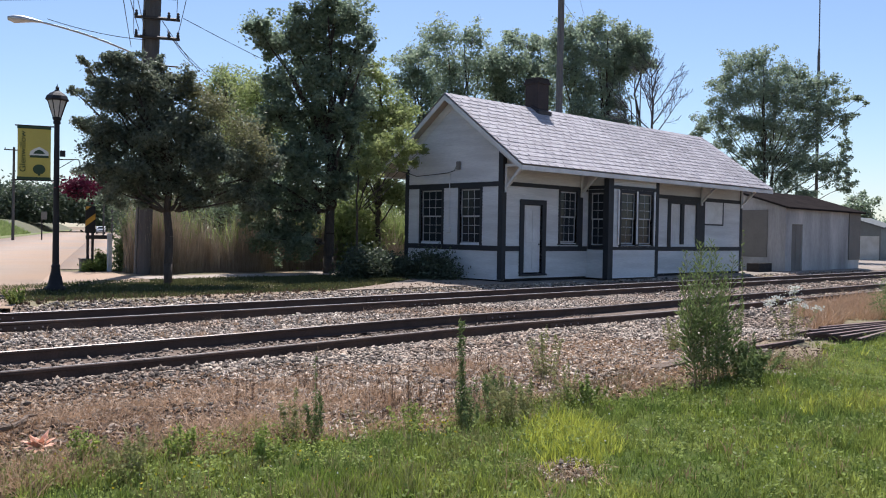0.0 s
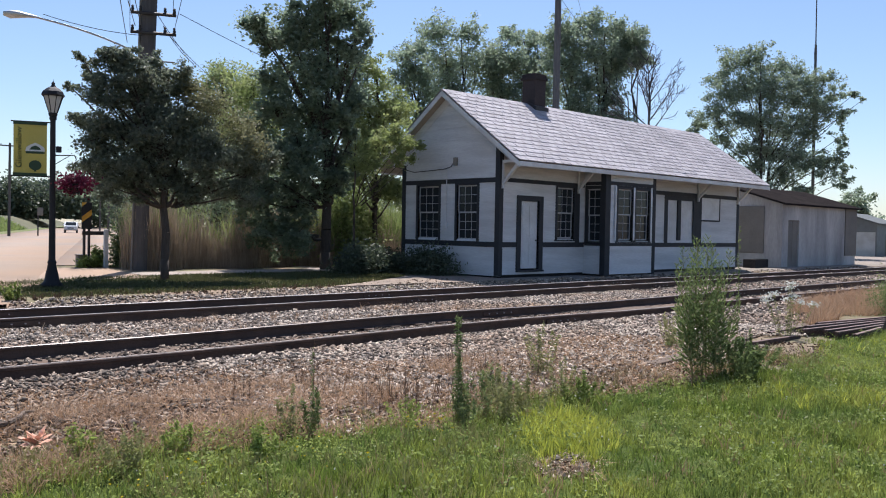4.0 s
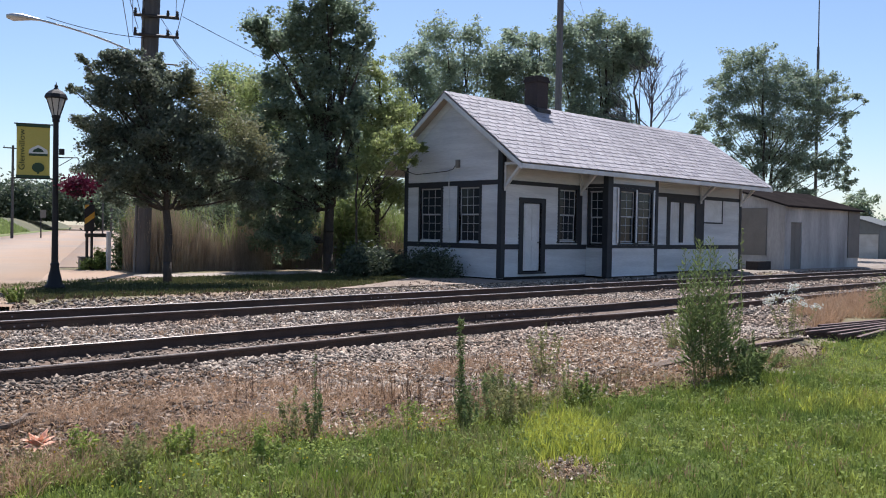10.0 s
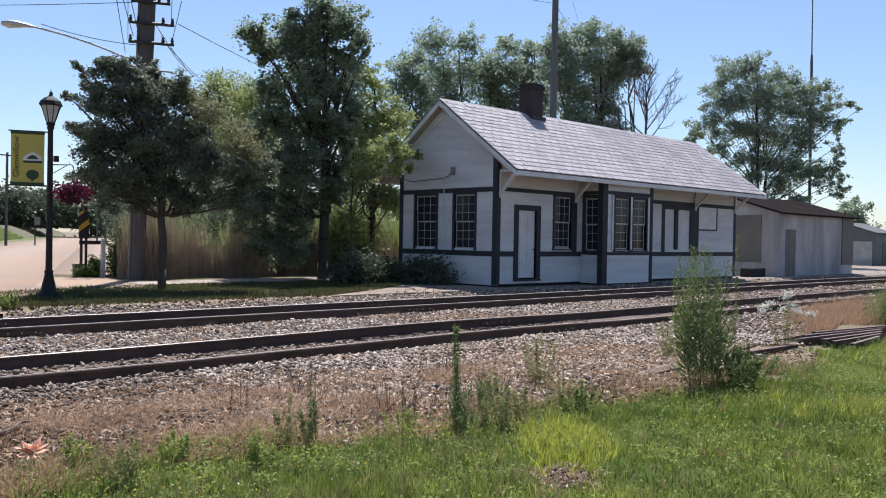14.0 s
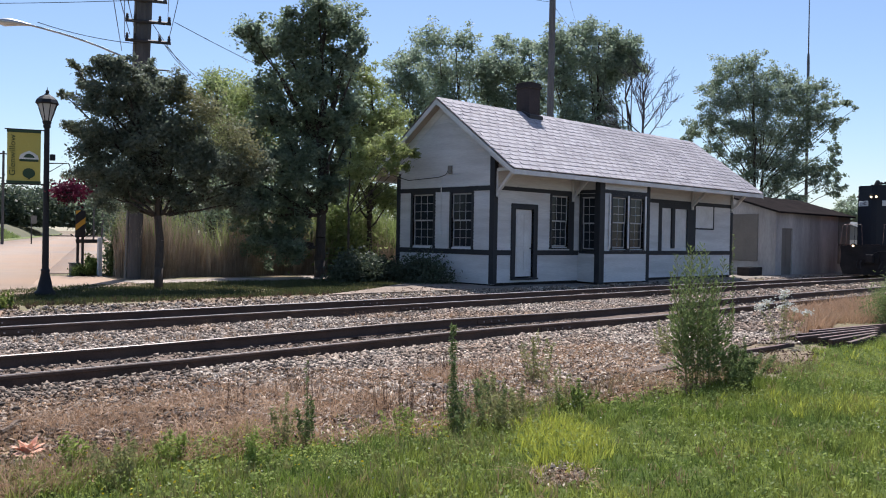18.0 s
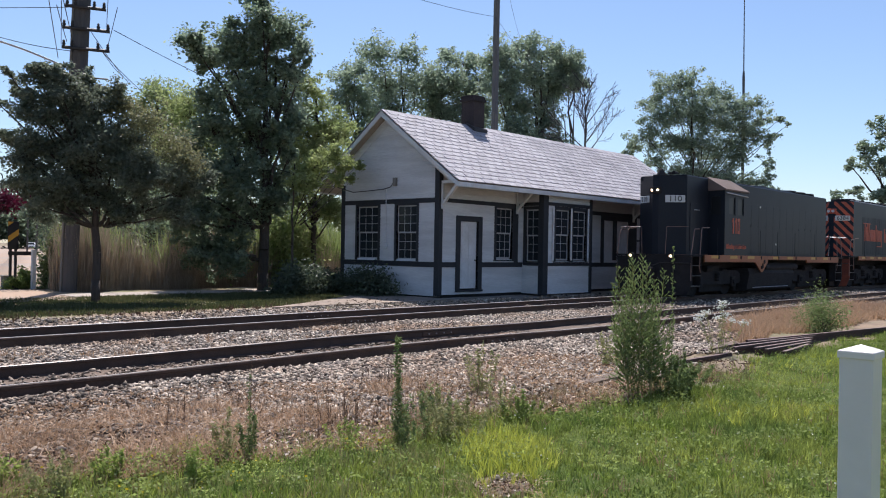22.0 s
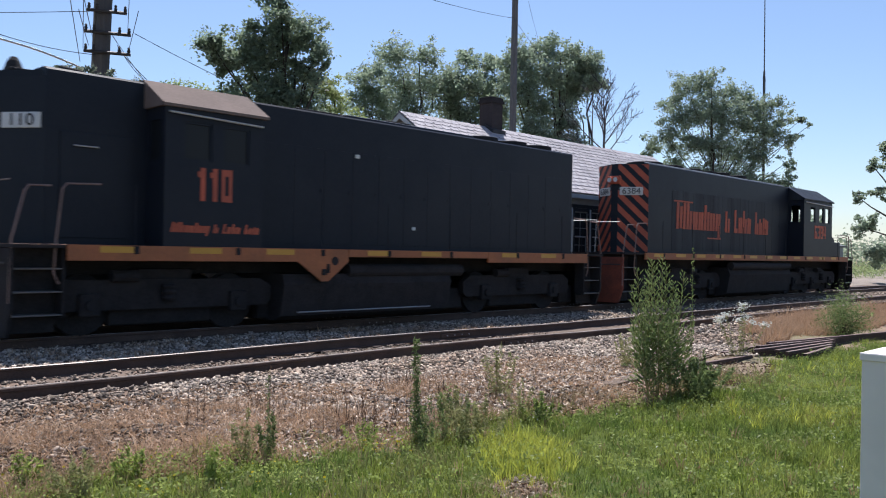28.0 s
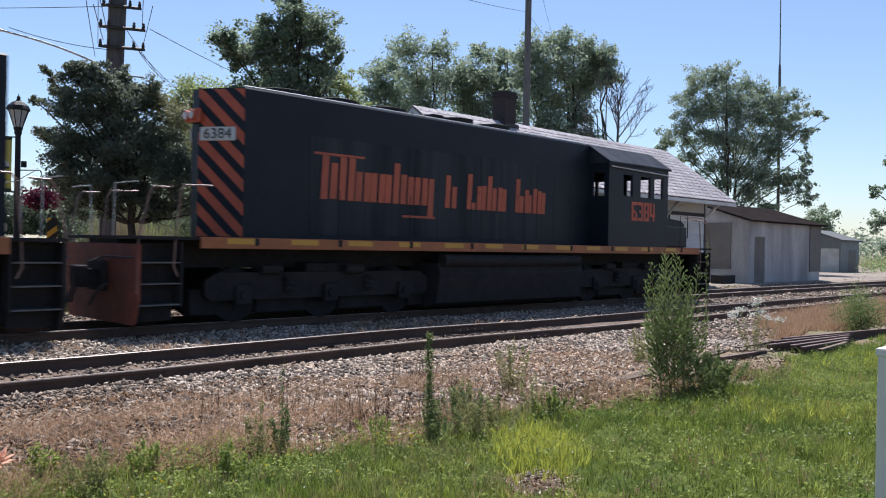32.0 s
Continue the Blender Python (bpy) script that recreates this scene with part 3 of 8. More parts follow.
tie_mesh = Shape().box(-0.11, 0.11, -1.28, 1.28, -0.30, -0.172, 0.01).mesh("tie", TIE)
plate_mesh = Shape().box(-0.09, 0.09, -0.17, 0.17, -0.172, -0.160, 0.003).mesh("tie_plate", RAIL_RUST)
FAR_Y, NEAR_Y = 13.834, 9.233
for title, y, head, wander in (("far_track", FAR_Y, RAIL_HEAD, None), ("near_track", NEAR_Y, RAIL_DULL, dip)):
    track = new(title)
    tagged(track, "railway track with rusty rails on dark wooden ties", "railway track", "tracks")
    for side in (0, 1.51):
        r = rail("rail", -45, 165, y + side, head, wander, worn=side > 0)
        r.parent = track
    rnd = random.Random(len(title))
    for k in range(150):
        x = -8 + 0.53 * k
        a = wander(x) if wander else (0, 0)
        o = new("tie", tie_mesh)
        o.parent = track
        o.matrix_basis = pose(x + rnd.uniform(-0.03, 0.03), y + 0.755 + a[1] + rnd.uniform(-0.05, 0.05), a[0] - 0.004 + rnd.uniform(-0.012, 0.004), 0, rnd.uniform(-1, 1), rnd.uniform(-1.2, 1.2))
        if -1 < x < 26:
            for side in (0, 1.51):
                p = new("tie_plate", plate_mesh)
                p.parent = track
                p.matrix_basis = pose(x, y + side + a[1], a[0])
    for x in ((2.75, 4.1, 12.4, 22.0) if title == "far_track" else (1.9, 11.6, 21.0)):
        a = wander(x) if wander else (0, 0)
        for side in (0, 1.51):
            j = Shape().box(x - 0.45, x + 0.45, y + side + a[1] - 0.03, y + side + a[1] + 0.03, a[0] - 0.13, a[0] - 0.05, 0.006)
            bar = part("joint_bar", j, RAIL_RUST, track, "bolted joint bar")
            for b in range(4):
                part("bolt", Shape().tube((x - 0.3 + 0.2 * b, y + side + a[1] - 0.05, a[0] - 0.09), (x - 0.3 + 0.2 * b, y + side + a[1] + 0.05, a[0] - 0.09), 0.014, 0.014, 6), BOLT, bar)


def stones(name, n, box, size, label, drop=lambda x, y: np.ones(len(x), bool), m=STONE, seed=1):
    """A spread of broken stones, joined."""
    rng = np.random.default_rng(seed)
    x, y = rng.uniform(box[0], box[1], n), rng.uniform(box[2], box[3], n)
    k = drop(x, y)
    x, y = x[k], y[k]
    n = len(x)
    base = np.array([(1, 0.15, 0), (-1, -0.1, 0.1), (0.1, 1, 0), (-0.2, -1, 0), (0.45, 0.3, 0.9), (-0.3, -0.2, -0.9)], float)
    tri = np.array([(4, 0, 2), (4, 2, 1), (4, 1, 3), (4, 3, 0), (5, 2, 0), (5, 1, 2), (5, 3, 1), (5, 0, 3)])
    v = base[None] * rng.uniform(0.6, 1.35, (n, 6, 1))
    s = size * np.minimum(rng.lognormal(0, 0.32, n), 1.9)
    v = v * (s[:, None, None] * rng.uniform(0.6, 1.2, (n, 1, 3)))
    q = rng.normal(size=(n, 4))
    q /= np.linalg.norm(q, axis=1)[:, None]
    w, a, b, c = q.T
    R = np.stack([1 - 2 * (b * b + c * c), 2 * (a * b - c * w), 2 * (a * c + b * w), 2 * (a * b + c * w), 1 - 2 * (a * a + c * c), 2 * (b * c - a * w), 2 * (a * c - b * w), 2 * (b * c + a * w),
                  1 - 2 * (a * a + b * b)], 1).reshape(n, 3, 3)
    v = np.einsum("nij,nkj->nki", R, v) * (1, 1, 0.72) + np.stack([x, y, ground_z(x, y) + 0.018 + s * 0.25], 1)[:, None]
    f = (np.arange(n)[:, None, None] * 6 + tri).reshape(-1, 3)
    return tagged(part_np(name, v.reshape(-1, 3), f, m), label, "gravel", kind="stuff")


def clear_of_rails(x, y):
    ok = np.ones(len(x), bool)
    for r in (NEAR_Y, NEAR_Y + 1.51, FAR_Y, FAR_Y + 1.51):
        ok &= np.abs(y - r) > 0.09
    return ok


def near_edge(x, y):
    """Stones thin out towards the camera, in a ragged line."""
    edge = 6.9 - 1.5 * smooth(3, 6.5, x) + 0.5 * smooth(9, 12, x) + 0.35 * np.sin(x * 1.7) + 0.2 * np.sin(x * 4.3)
    return clear_of_rails(x, y) & (y > edge + np.random.default_rng(5).exponential(0.3, len(x)) - 0.45) & ~((x > 2.4 * y - 0.3) & (y < 8.3 - 0.2 * np.sin(x)))


stones("ballast", 20000, (4.6, 14, 5.4, 9.1), 0.027, "pale grey crushed stone ballast beside the near track", near_edge, seed=1)
stones("ballast", 10000, (1.0, 6.2, 5.4, 9.1), 0.027, "dusty tan crushed stone ballast beside the near track", lambda x, y: near_edge(x, y) & (x < 5.4 + 0.8 * np.random.default_rng(14).normal(size=len(x))), m=STONE_TAN, seed=9)
stones("ballast", 7000, (14, 30, 5.6, 9.1), 0.036, "pale grey crushed stone ballast beside the near track", near_edge, seed=2)
stones("ballast", 3600, (2, 14, 9.2, 10.8), 0.026, "dusty crushed stone ballast between the near rails", clear_of_rails, m=STONE_TAN, seed=3)
stones("ballast", 18000, (2, 20, 10.8, 13.8), 0.029, "pale grey crushed stone ballast between the tracks", clear_of_rails, seed=4)
stones("ballast", 9000, (20, 46, 8.5, 17.2), 0.045, "pale grey crushed stone ballast along the tracks", clear_of_rails, seed=5)
stones("ballast", 8000, (3, 22, 15.4, 17.3), 0.034, "pale grey crushed stone ballast beyond the far track", clear_of_rails, seed=6)

stones("ballast", 5200, (4.6, 13, 5.0, 9.0), 0.027, "cream-coloured crushed stones among the near ballast", near_edge, m=STONE_CREAM, seed=7)

stones("ballast", 3000, (1.2, 5.2, 4.9, 6.6), 0.020, "small brown stones in the soil beside the lawn", lambda x, y: y > 5.55 - 0.3 * smooth(2.5, 5, x), m=STONE_BROWN, seed=8)

# ---- depot ----
DX0, DX1, DY0, DY1 = 19.5, 34.9, 18.14, 22.77
BX0, BX1, BY = 23.88, 26.88, 17.25
EAVE_Y, EAVE_Z, RIDGE_Y, RIDGE_Z = 16.99, 3.60, 20.455, 6.08
RX0, RX1 = 19.08, 35.45


def cut(spans, holes):
    """What is left of a span after holes are cut from it."""
    out = [spans]
    for h0, h1 in holes:
        out = [(a, b) for s, e in out for a, b in ((s, min(e, h0)), (max(s, h1), e)) if b - a > 0.005]
    return out


def siding(along, at, a0, a1, z0, z1, holes, inward, top=lambda z: None, pitch=0.105, thick=0.12):
    """A clapboarded wall in the plane of x (along='y') or of y (along='x'): lapped boards, cut round openings, before a solid core."""
    s = Shape()
    z = z0
    while z < z1 - 0.01:
        zt = min(z + pitch, z1)
        lim = top(zt)
        lo, hi = (a0, a1) if lim is None else lim
        gaps = [(h[0], h[1]) for h in holes if h[2] < zt - 0.02 and h[3] > z + 0.02]
        for p, q in cut((lo, hi), gaps):
            outer, inner = at - inward * 0.034, at - inward * 0.006
            prof = [(outer, z), (inner, zt), (at + inward * thick, zt), (at + inward * thick, z)]
            if along == "x":
                s.prism([(y, zz) for y, zz in prof], "x", p, q)
            else:
                s.prism([(x, zz) for x, zz in prof], "y", p, q)
        z = zt
    return s


def window(thing_, along, at, a0, a1, z0, z1, out, cols=3, rows=6, name="window"):
    """A tall sash window with muntins: dark casing, pale sashes, panes. out: +1 or -1, the way it faces."""
    def bx(s, p0, p1, d0, d1, q0, q1, e=0.0):
        lo, hi = sorted((at + out * d0, at + out * d1))
        return s.box(p0, p1, lo, hi, q0, q1, e) if along == "x" else s.box(lo, hi, p0, p1, q0, q1, e)
    w = Shape()
    c = 0.10
    bx(w, a0 - c, a0, -0.1, 0.045, z0 - 0.05, z1 + 0.12, 0.006)
    bx(w, a1, a1 + c, -0.1, 0.045, z0 - 0.05, z1 + 0.12, 0.006)
    bx(w, a0 + 0.002, a1 - 0.002, -0.1, 0.043, z1, z1 + 0.115, 0.006)
    ob = part(name, w, TRIM, thing_, "tall dark-framed sash window with white muntins")
    bx_s = Shape()
    bx(bx_s, a0 - 0.13, a1 + 0.13, -0.08, 0.07, z0 - 0.09, z0 - 0.052, 0.006)
    part("sill", bx_s, TRIM, ob)
    zm = (z0 + z1) / 2
    for k, (q0, q1, d) in enumerate(((z0, zm + 0.02, -0.055), (zm - 0.02, z1, -0.025))):
        s = Shape()
        bx(s, a0, a0 + 0.045, d - 0.03, d, q0, q1, 0.004)
        bx(s, a1 - 0.045, a1, d - 0.03, d, q0, q1, 0.004)
        bx(s, a0 + 0.043, a1 - 0.043, d - 0.028, d - 0.002, q0, q0 + 0.045, 0.004)
        bx(s, a0 + 0.043, a1 - 0.043, d - 0.028, d - 0.002, q1 - 0.045, q1, 0.004)
        for i in range(1, cols):
            p = a0 + 0.045 + (a1 - a0 - 0.09) * i / cols
            bx(s, p - 0.008, p + 0.008, d - 0.022, d - 0.004, q0 + 0.04, q1 - 0.04)
        for j in range(1, rows // 2):
            q = q0 + 0.045 + (q1 - q0 - 0.09) * j / (rows // 2)
            bx(s, a0 + 0.04, a1 - 0.04, d - 0.021, d - 0.005, q - 0.008, q + 0.008)
        part("sash", s, SASH, ob, "weathered white sash with muntins")
        g = Shape()
        bx(g, a0 + 0.03, a1 - 0.03, d - 0.018, d - 0.012, q0 + 0.03, q1 - 0.03)
        part("pane", g, GLASS, ob)
    return ob


depot = thing("depot", (0, 0, 0), "white clapboard railway depot with dark trim and grey shingle roof", "building")
slope = (RIDGE_Z - EAVE_Z) / (RIDGE_Y - EAVE_Y)


def gable(z):
    y = RIDGE_Y - (RIDGE_Z - 0.16 - z) / slope
    return (max(DY0, y), min(DY1, 2 * RIDGE_Y - y)) if z > 3.6 else (DY0, DY1)


W1, W2 = (20.92, 21.96, 1.16, 2.94), (19.10, 20.02, 1.16, 2.94)
DOOR, W3 = (20.5, 21.4, 0.22, 2.45), (22.36, 23.25, 1.24, 2.97)
FREIGHT = (29.3, 31.1, 1.22, 2.95)
part("gable_wall", siding("y", DX0, DY0, DY1, 0.02, RIDGE_Z - 0.2, [W1, W2], 1, gable), SIDING, depot, "white clapboard gable wall in shade")
part("far_gable_wall", siding("y", DX1, DY0, DY1, 0.02, RIDGE_Z - 0.2, [], -1, gable, pitch=0.21), SIDING, depot)
part("front_wall", siding("x", DY0, DX0 + 0.125, DX1 - 0.125, 0.06, 4.30, [DOOR, W3, (BX0, BX1, 0, 4.2), FREIGHT], 1), SIDING, depot, "white clapboard trackside wall")
part("back_wall", siding("x", DY1, DX0 + 0.125, DX1 - 0.125, 0.02, 4.30, [], -1, pitch=0.21), SIDING, depot)
# floor and ceiling near-black: the unlit room's shade is in their colour
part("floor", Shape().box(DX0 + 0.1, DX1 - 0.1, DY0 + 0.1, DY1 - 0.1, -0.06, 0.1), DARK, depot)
part("foundation", Shape().box(DX0 + 0.03, DX1 - 0.03, DY0 + 0.03, DY1 - 0.03, -0.25, 0.02), GRIME, depot, "low grey foundation")
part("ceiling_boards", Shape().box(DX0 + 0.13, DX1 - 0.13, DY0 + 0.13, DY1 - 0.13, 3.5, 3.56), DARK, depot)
window(depot, "y", DX0, W1[0], W1[1], W1[2], W1[3], -1)
window(depot, "y", DX0, W2[0], W2[1], W2[2], W2[3], -1)
window(depot, "x", DY0, W3[0], W3[1], W3[2], W3[3], -1)
# trim boards of the gable and the trackside wall
for nm, b in (("corner_board", (DX0 - 0.045, DX0 + 0.14, DY0 - 0.045, DY0 + 0.15, 0.03, 4.15)), ("corner_board", (DX0 - 0.045, DX0 + 0.10, DY1 - 0.14, DY1 + 0.045, 0.03, 3.7)),
              ("corner_board", (DX1 - 0.14, DX1 + 0.045, DY0 - 0.045, DY0 + 0.14, 0.03, 3.75)),
              ("belt_board", (DX0 - 0.046, DX0 - 0.004, DY0 + 0.152, DY1 - 0.142, 3.0, 3.15)), ("belt_board", (DX0 - 0.046, DX0 - 0.004, DY0 + 0.152, DY1 - 0.142, 0.94, 1.105)),
              ("belt_board", (DX0 + 0.142, BX0 - 0.05, DY0 - 0.046, DY0 - 0.004, 3.02, 3.15)), ("belt_board", (DX0 + 0.142, DOOR[0] - 0.205, DY0 - 0.046, DY0 - 0.004, 0.94, 1.105)),
              ("belt_board", (DOOR[1] + 0.205, BX0 - 0.05, DY0 - 0.046, DY0 - 0.004, 0.94, 1.105)), ("belt_board", (BX1 + 0.05, DX1 - 0.142, DY0 - 0.046, DY0 - 0.004, 2.98, 3.13)),
              ("belt_board", (BX1 + 0.05, DX1 - 0.142, DY0 - 0.046, DY0 - 0.004, 0.94, 1.105)),
              ("post_board", (23.34, 23.56, DY0 - 0.05, DY0 - 0.004, 1.092, 3.018)), ("post_board", (28.98, 29.2, DY0 - 0.05, DY0 - 0.004, 1.092, 2.978)),
              ("header_board", (29.2, 31.1, DY0 - 0.05, DY0 + 0.02, 2.80, 2.978)), ("post_board", (31.1, 31.76, DY0 - 0.055, DY0 - 0.004, 1.092, 2.978)), ("post_board", (29.94, 30.17, DY0 - 0.052, DY0 + 0.02, 1.2, 2.798)),
              ("panel_trim", (31.78, 33.3, DY0 - 0.05, DY0 - 0.004, 2.0, 2.06)), ("panel_trim", (33.24, 33.3, DY0 - 0.048, DY0 - 0.004, 2.062, 2.978))):
    part(nm, Shape().box(*b, 0.004), TRIM, depot)
for x0, x1 in ((29.32, 29.94), (30.14, 31.09)):
    fd = part("freight_door", Shape().box(x0, x1, DY0 + 0.036, DY0 + 0.06, 1.2, 2.96), WHITE, depot, "white board freight door, boarded shut")
    k = round((x1 - x0) / 0.12)
    for i in range(k):
        part("board", Shape().box(x0 + (x1 - x0) * i / k, x0 + (x1 - x0) * (i + 1) / k - 0.006, DY0 + 0.01, DY0 + 0.035, 1.2, 2.96, 0.003), WHITE, fd)
part("panel_board", Shape().box(31.79, 33.23, DY0 - 0.034, DY0 - 0.02, 2.062, 2.976, 0.003), WHITE, depot, "flat white boarded panel")
# service cable on the gable
mb = part("meter_box", Shape().box(DX0 - 0.12, DX0 - 0.02, 20.02, 20.16, 3.6, 3.86, 0.01), BOARD_GREY, depot, "small grey service box")
part("cable", Shape().path([(DX0 - 0.07, 20.2, 3.68), (DX0 - 0.07, 20.3, 3.56), (DX0 - 0.08, 20.6, 3.50), (DX0 - 0.1, 21.2, 3.47), (DX0 - 0.3, 21.9, 3.42), (DX0 - 2.0, 24.0, 4.2)], 0.013), WIRE, mb)
# trackside door
door = part("door", Shape().box(DOOR[0] + 0.015, DOOR[1] - 0.015, DY0 + 0.03, DY0 + 0.07, DOOR[2] + 0.02, DOOR[3] - 0.01, 0.004), WHITE, depot, "white panelled door, closed")
for a, b in ((DOOR[0] + 0.14, DOOR[0] + 0.41), (DOOR[0] + 0.49, DOOR[0] + 0.76)):
    for c, d in ((0.36, 1.05), (1.22, 2.3)):
        part("door_panel", Shape().box(a, b, DY0 + 0.018, DY0 + 0.031, c, d, 0.006), WHITE, door)
part("knob", Shape().lathe([(0.02, 0), (0.03, 0.02), (0.02, 0.05)], 10, (DOOR[1] - 0.1, DY0 + 0.0, 1.14)), STEEL_DARK, door)
for b in ((DOOR[0] - 0.2, DOOR[0], DY0 - 0.06, DY0 + 0.1, 0.2, 2.62), (DOOR[1], DOOR[1] + 0.2, DY0 - 0.06, DY0 + 0.1, 0.2, 2.62), (DOOR[0] + 0.002, DOOR[1] - 0.002, DY0 - 0.058, DY0 + 0.1, 2.45, 2.62)):
    part("door_casing", Shape().box(*b, 0.006), TRIM, depot)
part("threshold", Shape().box(DOOR[0] - 0.2, DOOR[1] + 0.2, DY0 - 0.12, DY0 + 0.1, 0.14, 0.2, 0.008), TRIM, depot)
# bay with its windows
part("bay_front", siding("x", BY, BX0 + 0.12, BX1 - 0.12, 0.02, 3.6, [(24.60, 25.46, 1.21, 3.0), (25.68, 26.52, 1.21, 3.0)], 1), SIDING, depot, "white clapboard bay front")
part("bay_side", siding("y", BX0, BY, DY0, 0.02, 3.6, [(17.42, 18.0, 1.15, 2.97)], 1), SIDING, depot)
part("bay_side", siding("y", BX1, BY, DY0, 0.02, 3.6, [], -1), SIDING, depot)
window(depot, "x", BY, 24.60, 25.46, 1.21, 3.0, -1, cols=2)
window(depot, "x", BY, 25.68, 26.52, 1.21, 3.0, -1, cols=2)
for x in (24.42, 25.54, 26.64):
    part("mullion", Shape().box(x - 0.045, x + 0.045, BY - 0.062, BY - 0.046, 1.2, 3.08, 0.004), WHITE, depot, "white vertical mullion board")
window(depot, "y", BX0, 17.44, 17.98, 1.15, 2.97, -1, cols=2)
for nm, b in (("bay_post", (BX0 - 0.05, BX0 + 0.24, BY - 0.05, BY + 0.16, -0.02, 3.62)), ("bay_post", (BX1 - 0.12, BX1 + 0.05, BY - 0.05, BY + 0.14, -0.02, 3.62)),
              ("belt_board", (BX0 + 0.242, BX1 - 0.122, BY - 0.046, BY - 0.004, 1.0, 1.11)), ("belt_board", (BX0 + 0.242, BX1 - 0.122, BY - 0.046, BY - 0.004, 3.12, 3.24)),
              ("belt_board", (BX0 - 0.042, BX0 - 0.004, BY + 0.162, DY0 - 0.06, 1.0, 1.11)), ("belt_board", (BX0 - 0.042, BX0 - 0.004, BY + 0.162, DY0 - 0.06, 3.1, 3.22))):
    part(nm, Shape().box(*b, 0.004), TRIM, depot)
# roof: deck, soffit boards, rake and eave boards, brackets, chimney
deck = Shape()
for sgn in (1, -1):
    e, r = RIDGE_Y - sgn * (RIDGE_Y - EAVE_Y), RIDGE_Y
    deck.prism([(e, EAVE_Z - 0.02), (r, RIDGE_Z - 0.02), (r, RIDGE_Z - 0.10), (e, EAVE_Z - 0.10)], "x", RX0 + 0.03, RX1 - 0.03)
roof = part("roof", deck, SOFFIT, depot, "grey shingle gable roof with wide eaves")
for x in (RX0, RX1 - 0.035):
    for sgn in (1, -1):
        e = RIDGE_Y - sgn * (RIDGE_Y - EAVE_Y + 0.03)
        part("rake_board", Shape().prism([(e, EAVE_Z - 0.035), (RIDGE_Y, RIDGE_Z - 0.012), (RIDGE_Y, RIDGE_Z - 0.19), (e, EAVE_Z - 0.19)], "x", x, x + 0.034), WHITE, roof)
for y in (EAVE_Y - 0.035, 2 * RIDGE_Y - EAVE_Y):
    part("eave_board", Shape().box(RX0 + 0.036, RX1 - 0.037, y, y + 0.033, EAVE_Z - 0.16, EAVE_Z - 0.015, 0.004), WHITE, roof)
for x in (DX0 + 0.08, 23.45, 31.43, DX1 - 0.1):
    b = Shape()
    for p, q in (((DY0 - 0.05, 2.86), (DY0 - 0.80, 3.58)),):
        d = 0.045
        b.prism([(p[0], p[1]), (p[0], p[1] + 0.10), (q[0] + 0.10, q[1] + 0.05), (q[0], q[1])], "x", x - d, x + d)
    b.box(x - 0.045, x + 0.045, DY0 - 0.95, DY0 - 0.06, 3.60, 3.69, 0.006).box(x - 0.04, x + 0.04, DY0 - 0.12, DY0 - 0.046, 2.8, 3.6, 0.006)
    part("bracket", b, WHITE, depot, "pale wooden eave bracket")
part("electric_conduit", Shape().tube((DX0 - 0.05, 20.52, 3.5), (DX0 - 0.05, 20.52, 1.5), 0.016).box(DX0 - 0.1, DX0 - 0.02, 20.45, 20.6, 1.5, 1.75, 0.01), SIDING, depot, "painted service conduit and small box")
for sgn in (1, -1):
    e = RIDGE_Y - sgn * (RIDGE_Y - EAVE_Y - 0.62)
    ze = EAVE_Z + 0.62 * slope
    part("frieze_board", Shape().prism([(e, ze - 0.11), (RIDGE_Y, RIDGE_Z - 0.11), (RIDGE_Y, RIDGE_Z - 0.42), (e, ze - 0.42)], "x", DX0 - 0.05, DX0 - 0.036), SIDING, depot, "white board under the gable's rake")
chimney = part("chimney", Shape().box(23.45, 24.05, 20.16, 20.76, 5.5, 7.05), BRICK, depot, "dark sooty brick chimney")
part("cap", Shape().box(23.40, 24.10, 20.11, 20.81, 7.0, 7.1, 0.01).box(23.43, 24.07, 20.14, 20.78, 7.1, 7.22, 0.01), BRICK, chimney)
part("flashing", Shape().prism([(20.05, 5.82), (20.87, 5.82), (20.87, 6.0), (20.46, 6.2), (20.05, 6.0)], "x", 23.38, 24.12), STEEL_DARK, chimney)

# ---- shed and garage beyond ----
shed = thing("shed", (0, 0, 0), "long low shed with stained pale walls and a dark roof", "building")
SX0, SX1, SY0, SY1, SZ = 39.1, 48.0, 18.05, 23.6, 3.02
s = Shape()
for p, q in cut((SX0, SX1), [(39.75, 40.95)]):
    s.box(p, q, SY0, SY0 + 0.2, -0.1, SZ)
s.box(39.75, 40.95, SY0, SY0 + 0.2, 2.22, SZ)
part("front_wall", s, STUCCO, shed, "streaked grey-white wall")
part("door", Shape().box(39.77, 40.93, SY0 + 0.06, SY0 + 0.12, -0.05, 2.21, 0.01).box(40.3, 40.36, SY0 + 0.05, SY0 + 0.061, 0, 2.18), BOARD_GREY, shed, "faded grey door")
part("end_wall", Shape().prism([(SY0 + 0.202, -0.1), (SY1, -0.1), (SY1, 3.2), (SY0 + 2.9, 3.86), (SY0 + 0.202, SZ)], "x", SX0, SX0 + 0.2), STUCCO, shed, "white end wall")
part("panel", Shape().box(SX0 - 0.06, SX0 - 0.003, 18.93, 21.6, 0.6, 2.88, 0.01), BOARD_GREY, shed, "grey-brown boarded opening")
part("far_end_wall", Shape().prism([(SY0 + 0.202, -0.1), (SY1, -0.1), (SY1, 3.2), (SY0 + 2.9, 3.86), (SY0 + 0.202, SZ)], "x", SX1 - 0.2, SX1), STUCCO, shed)
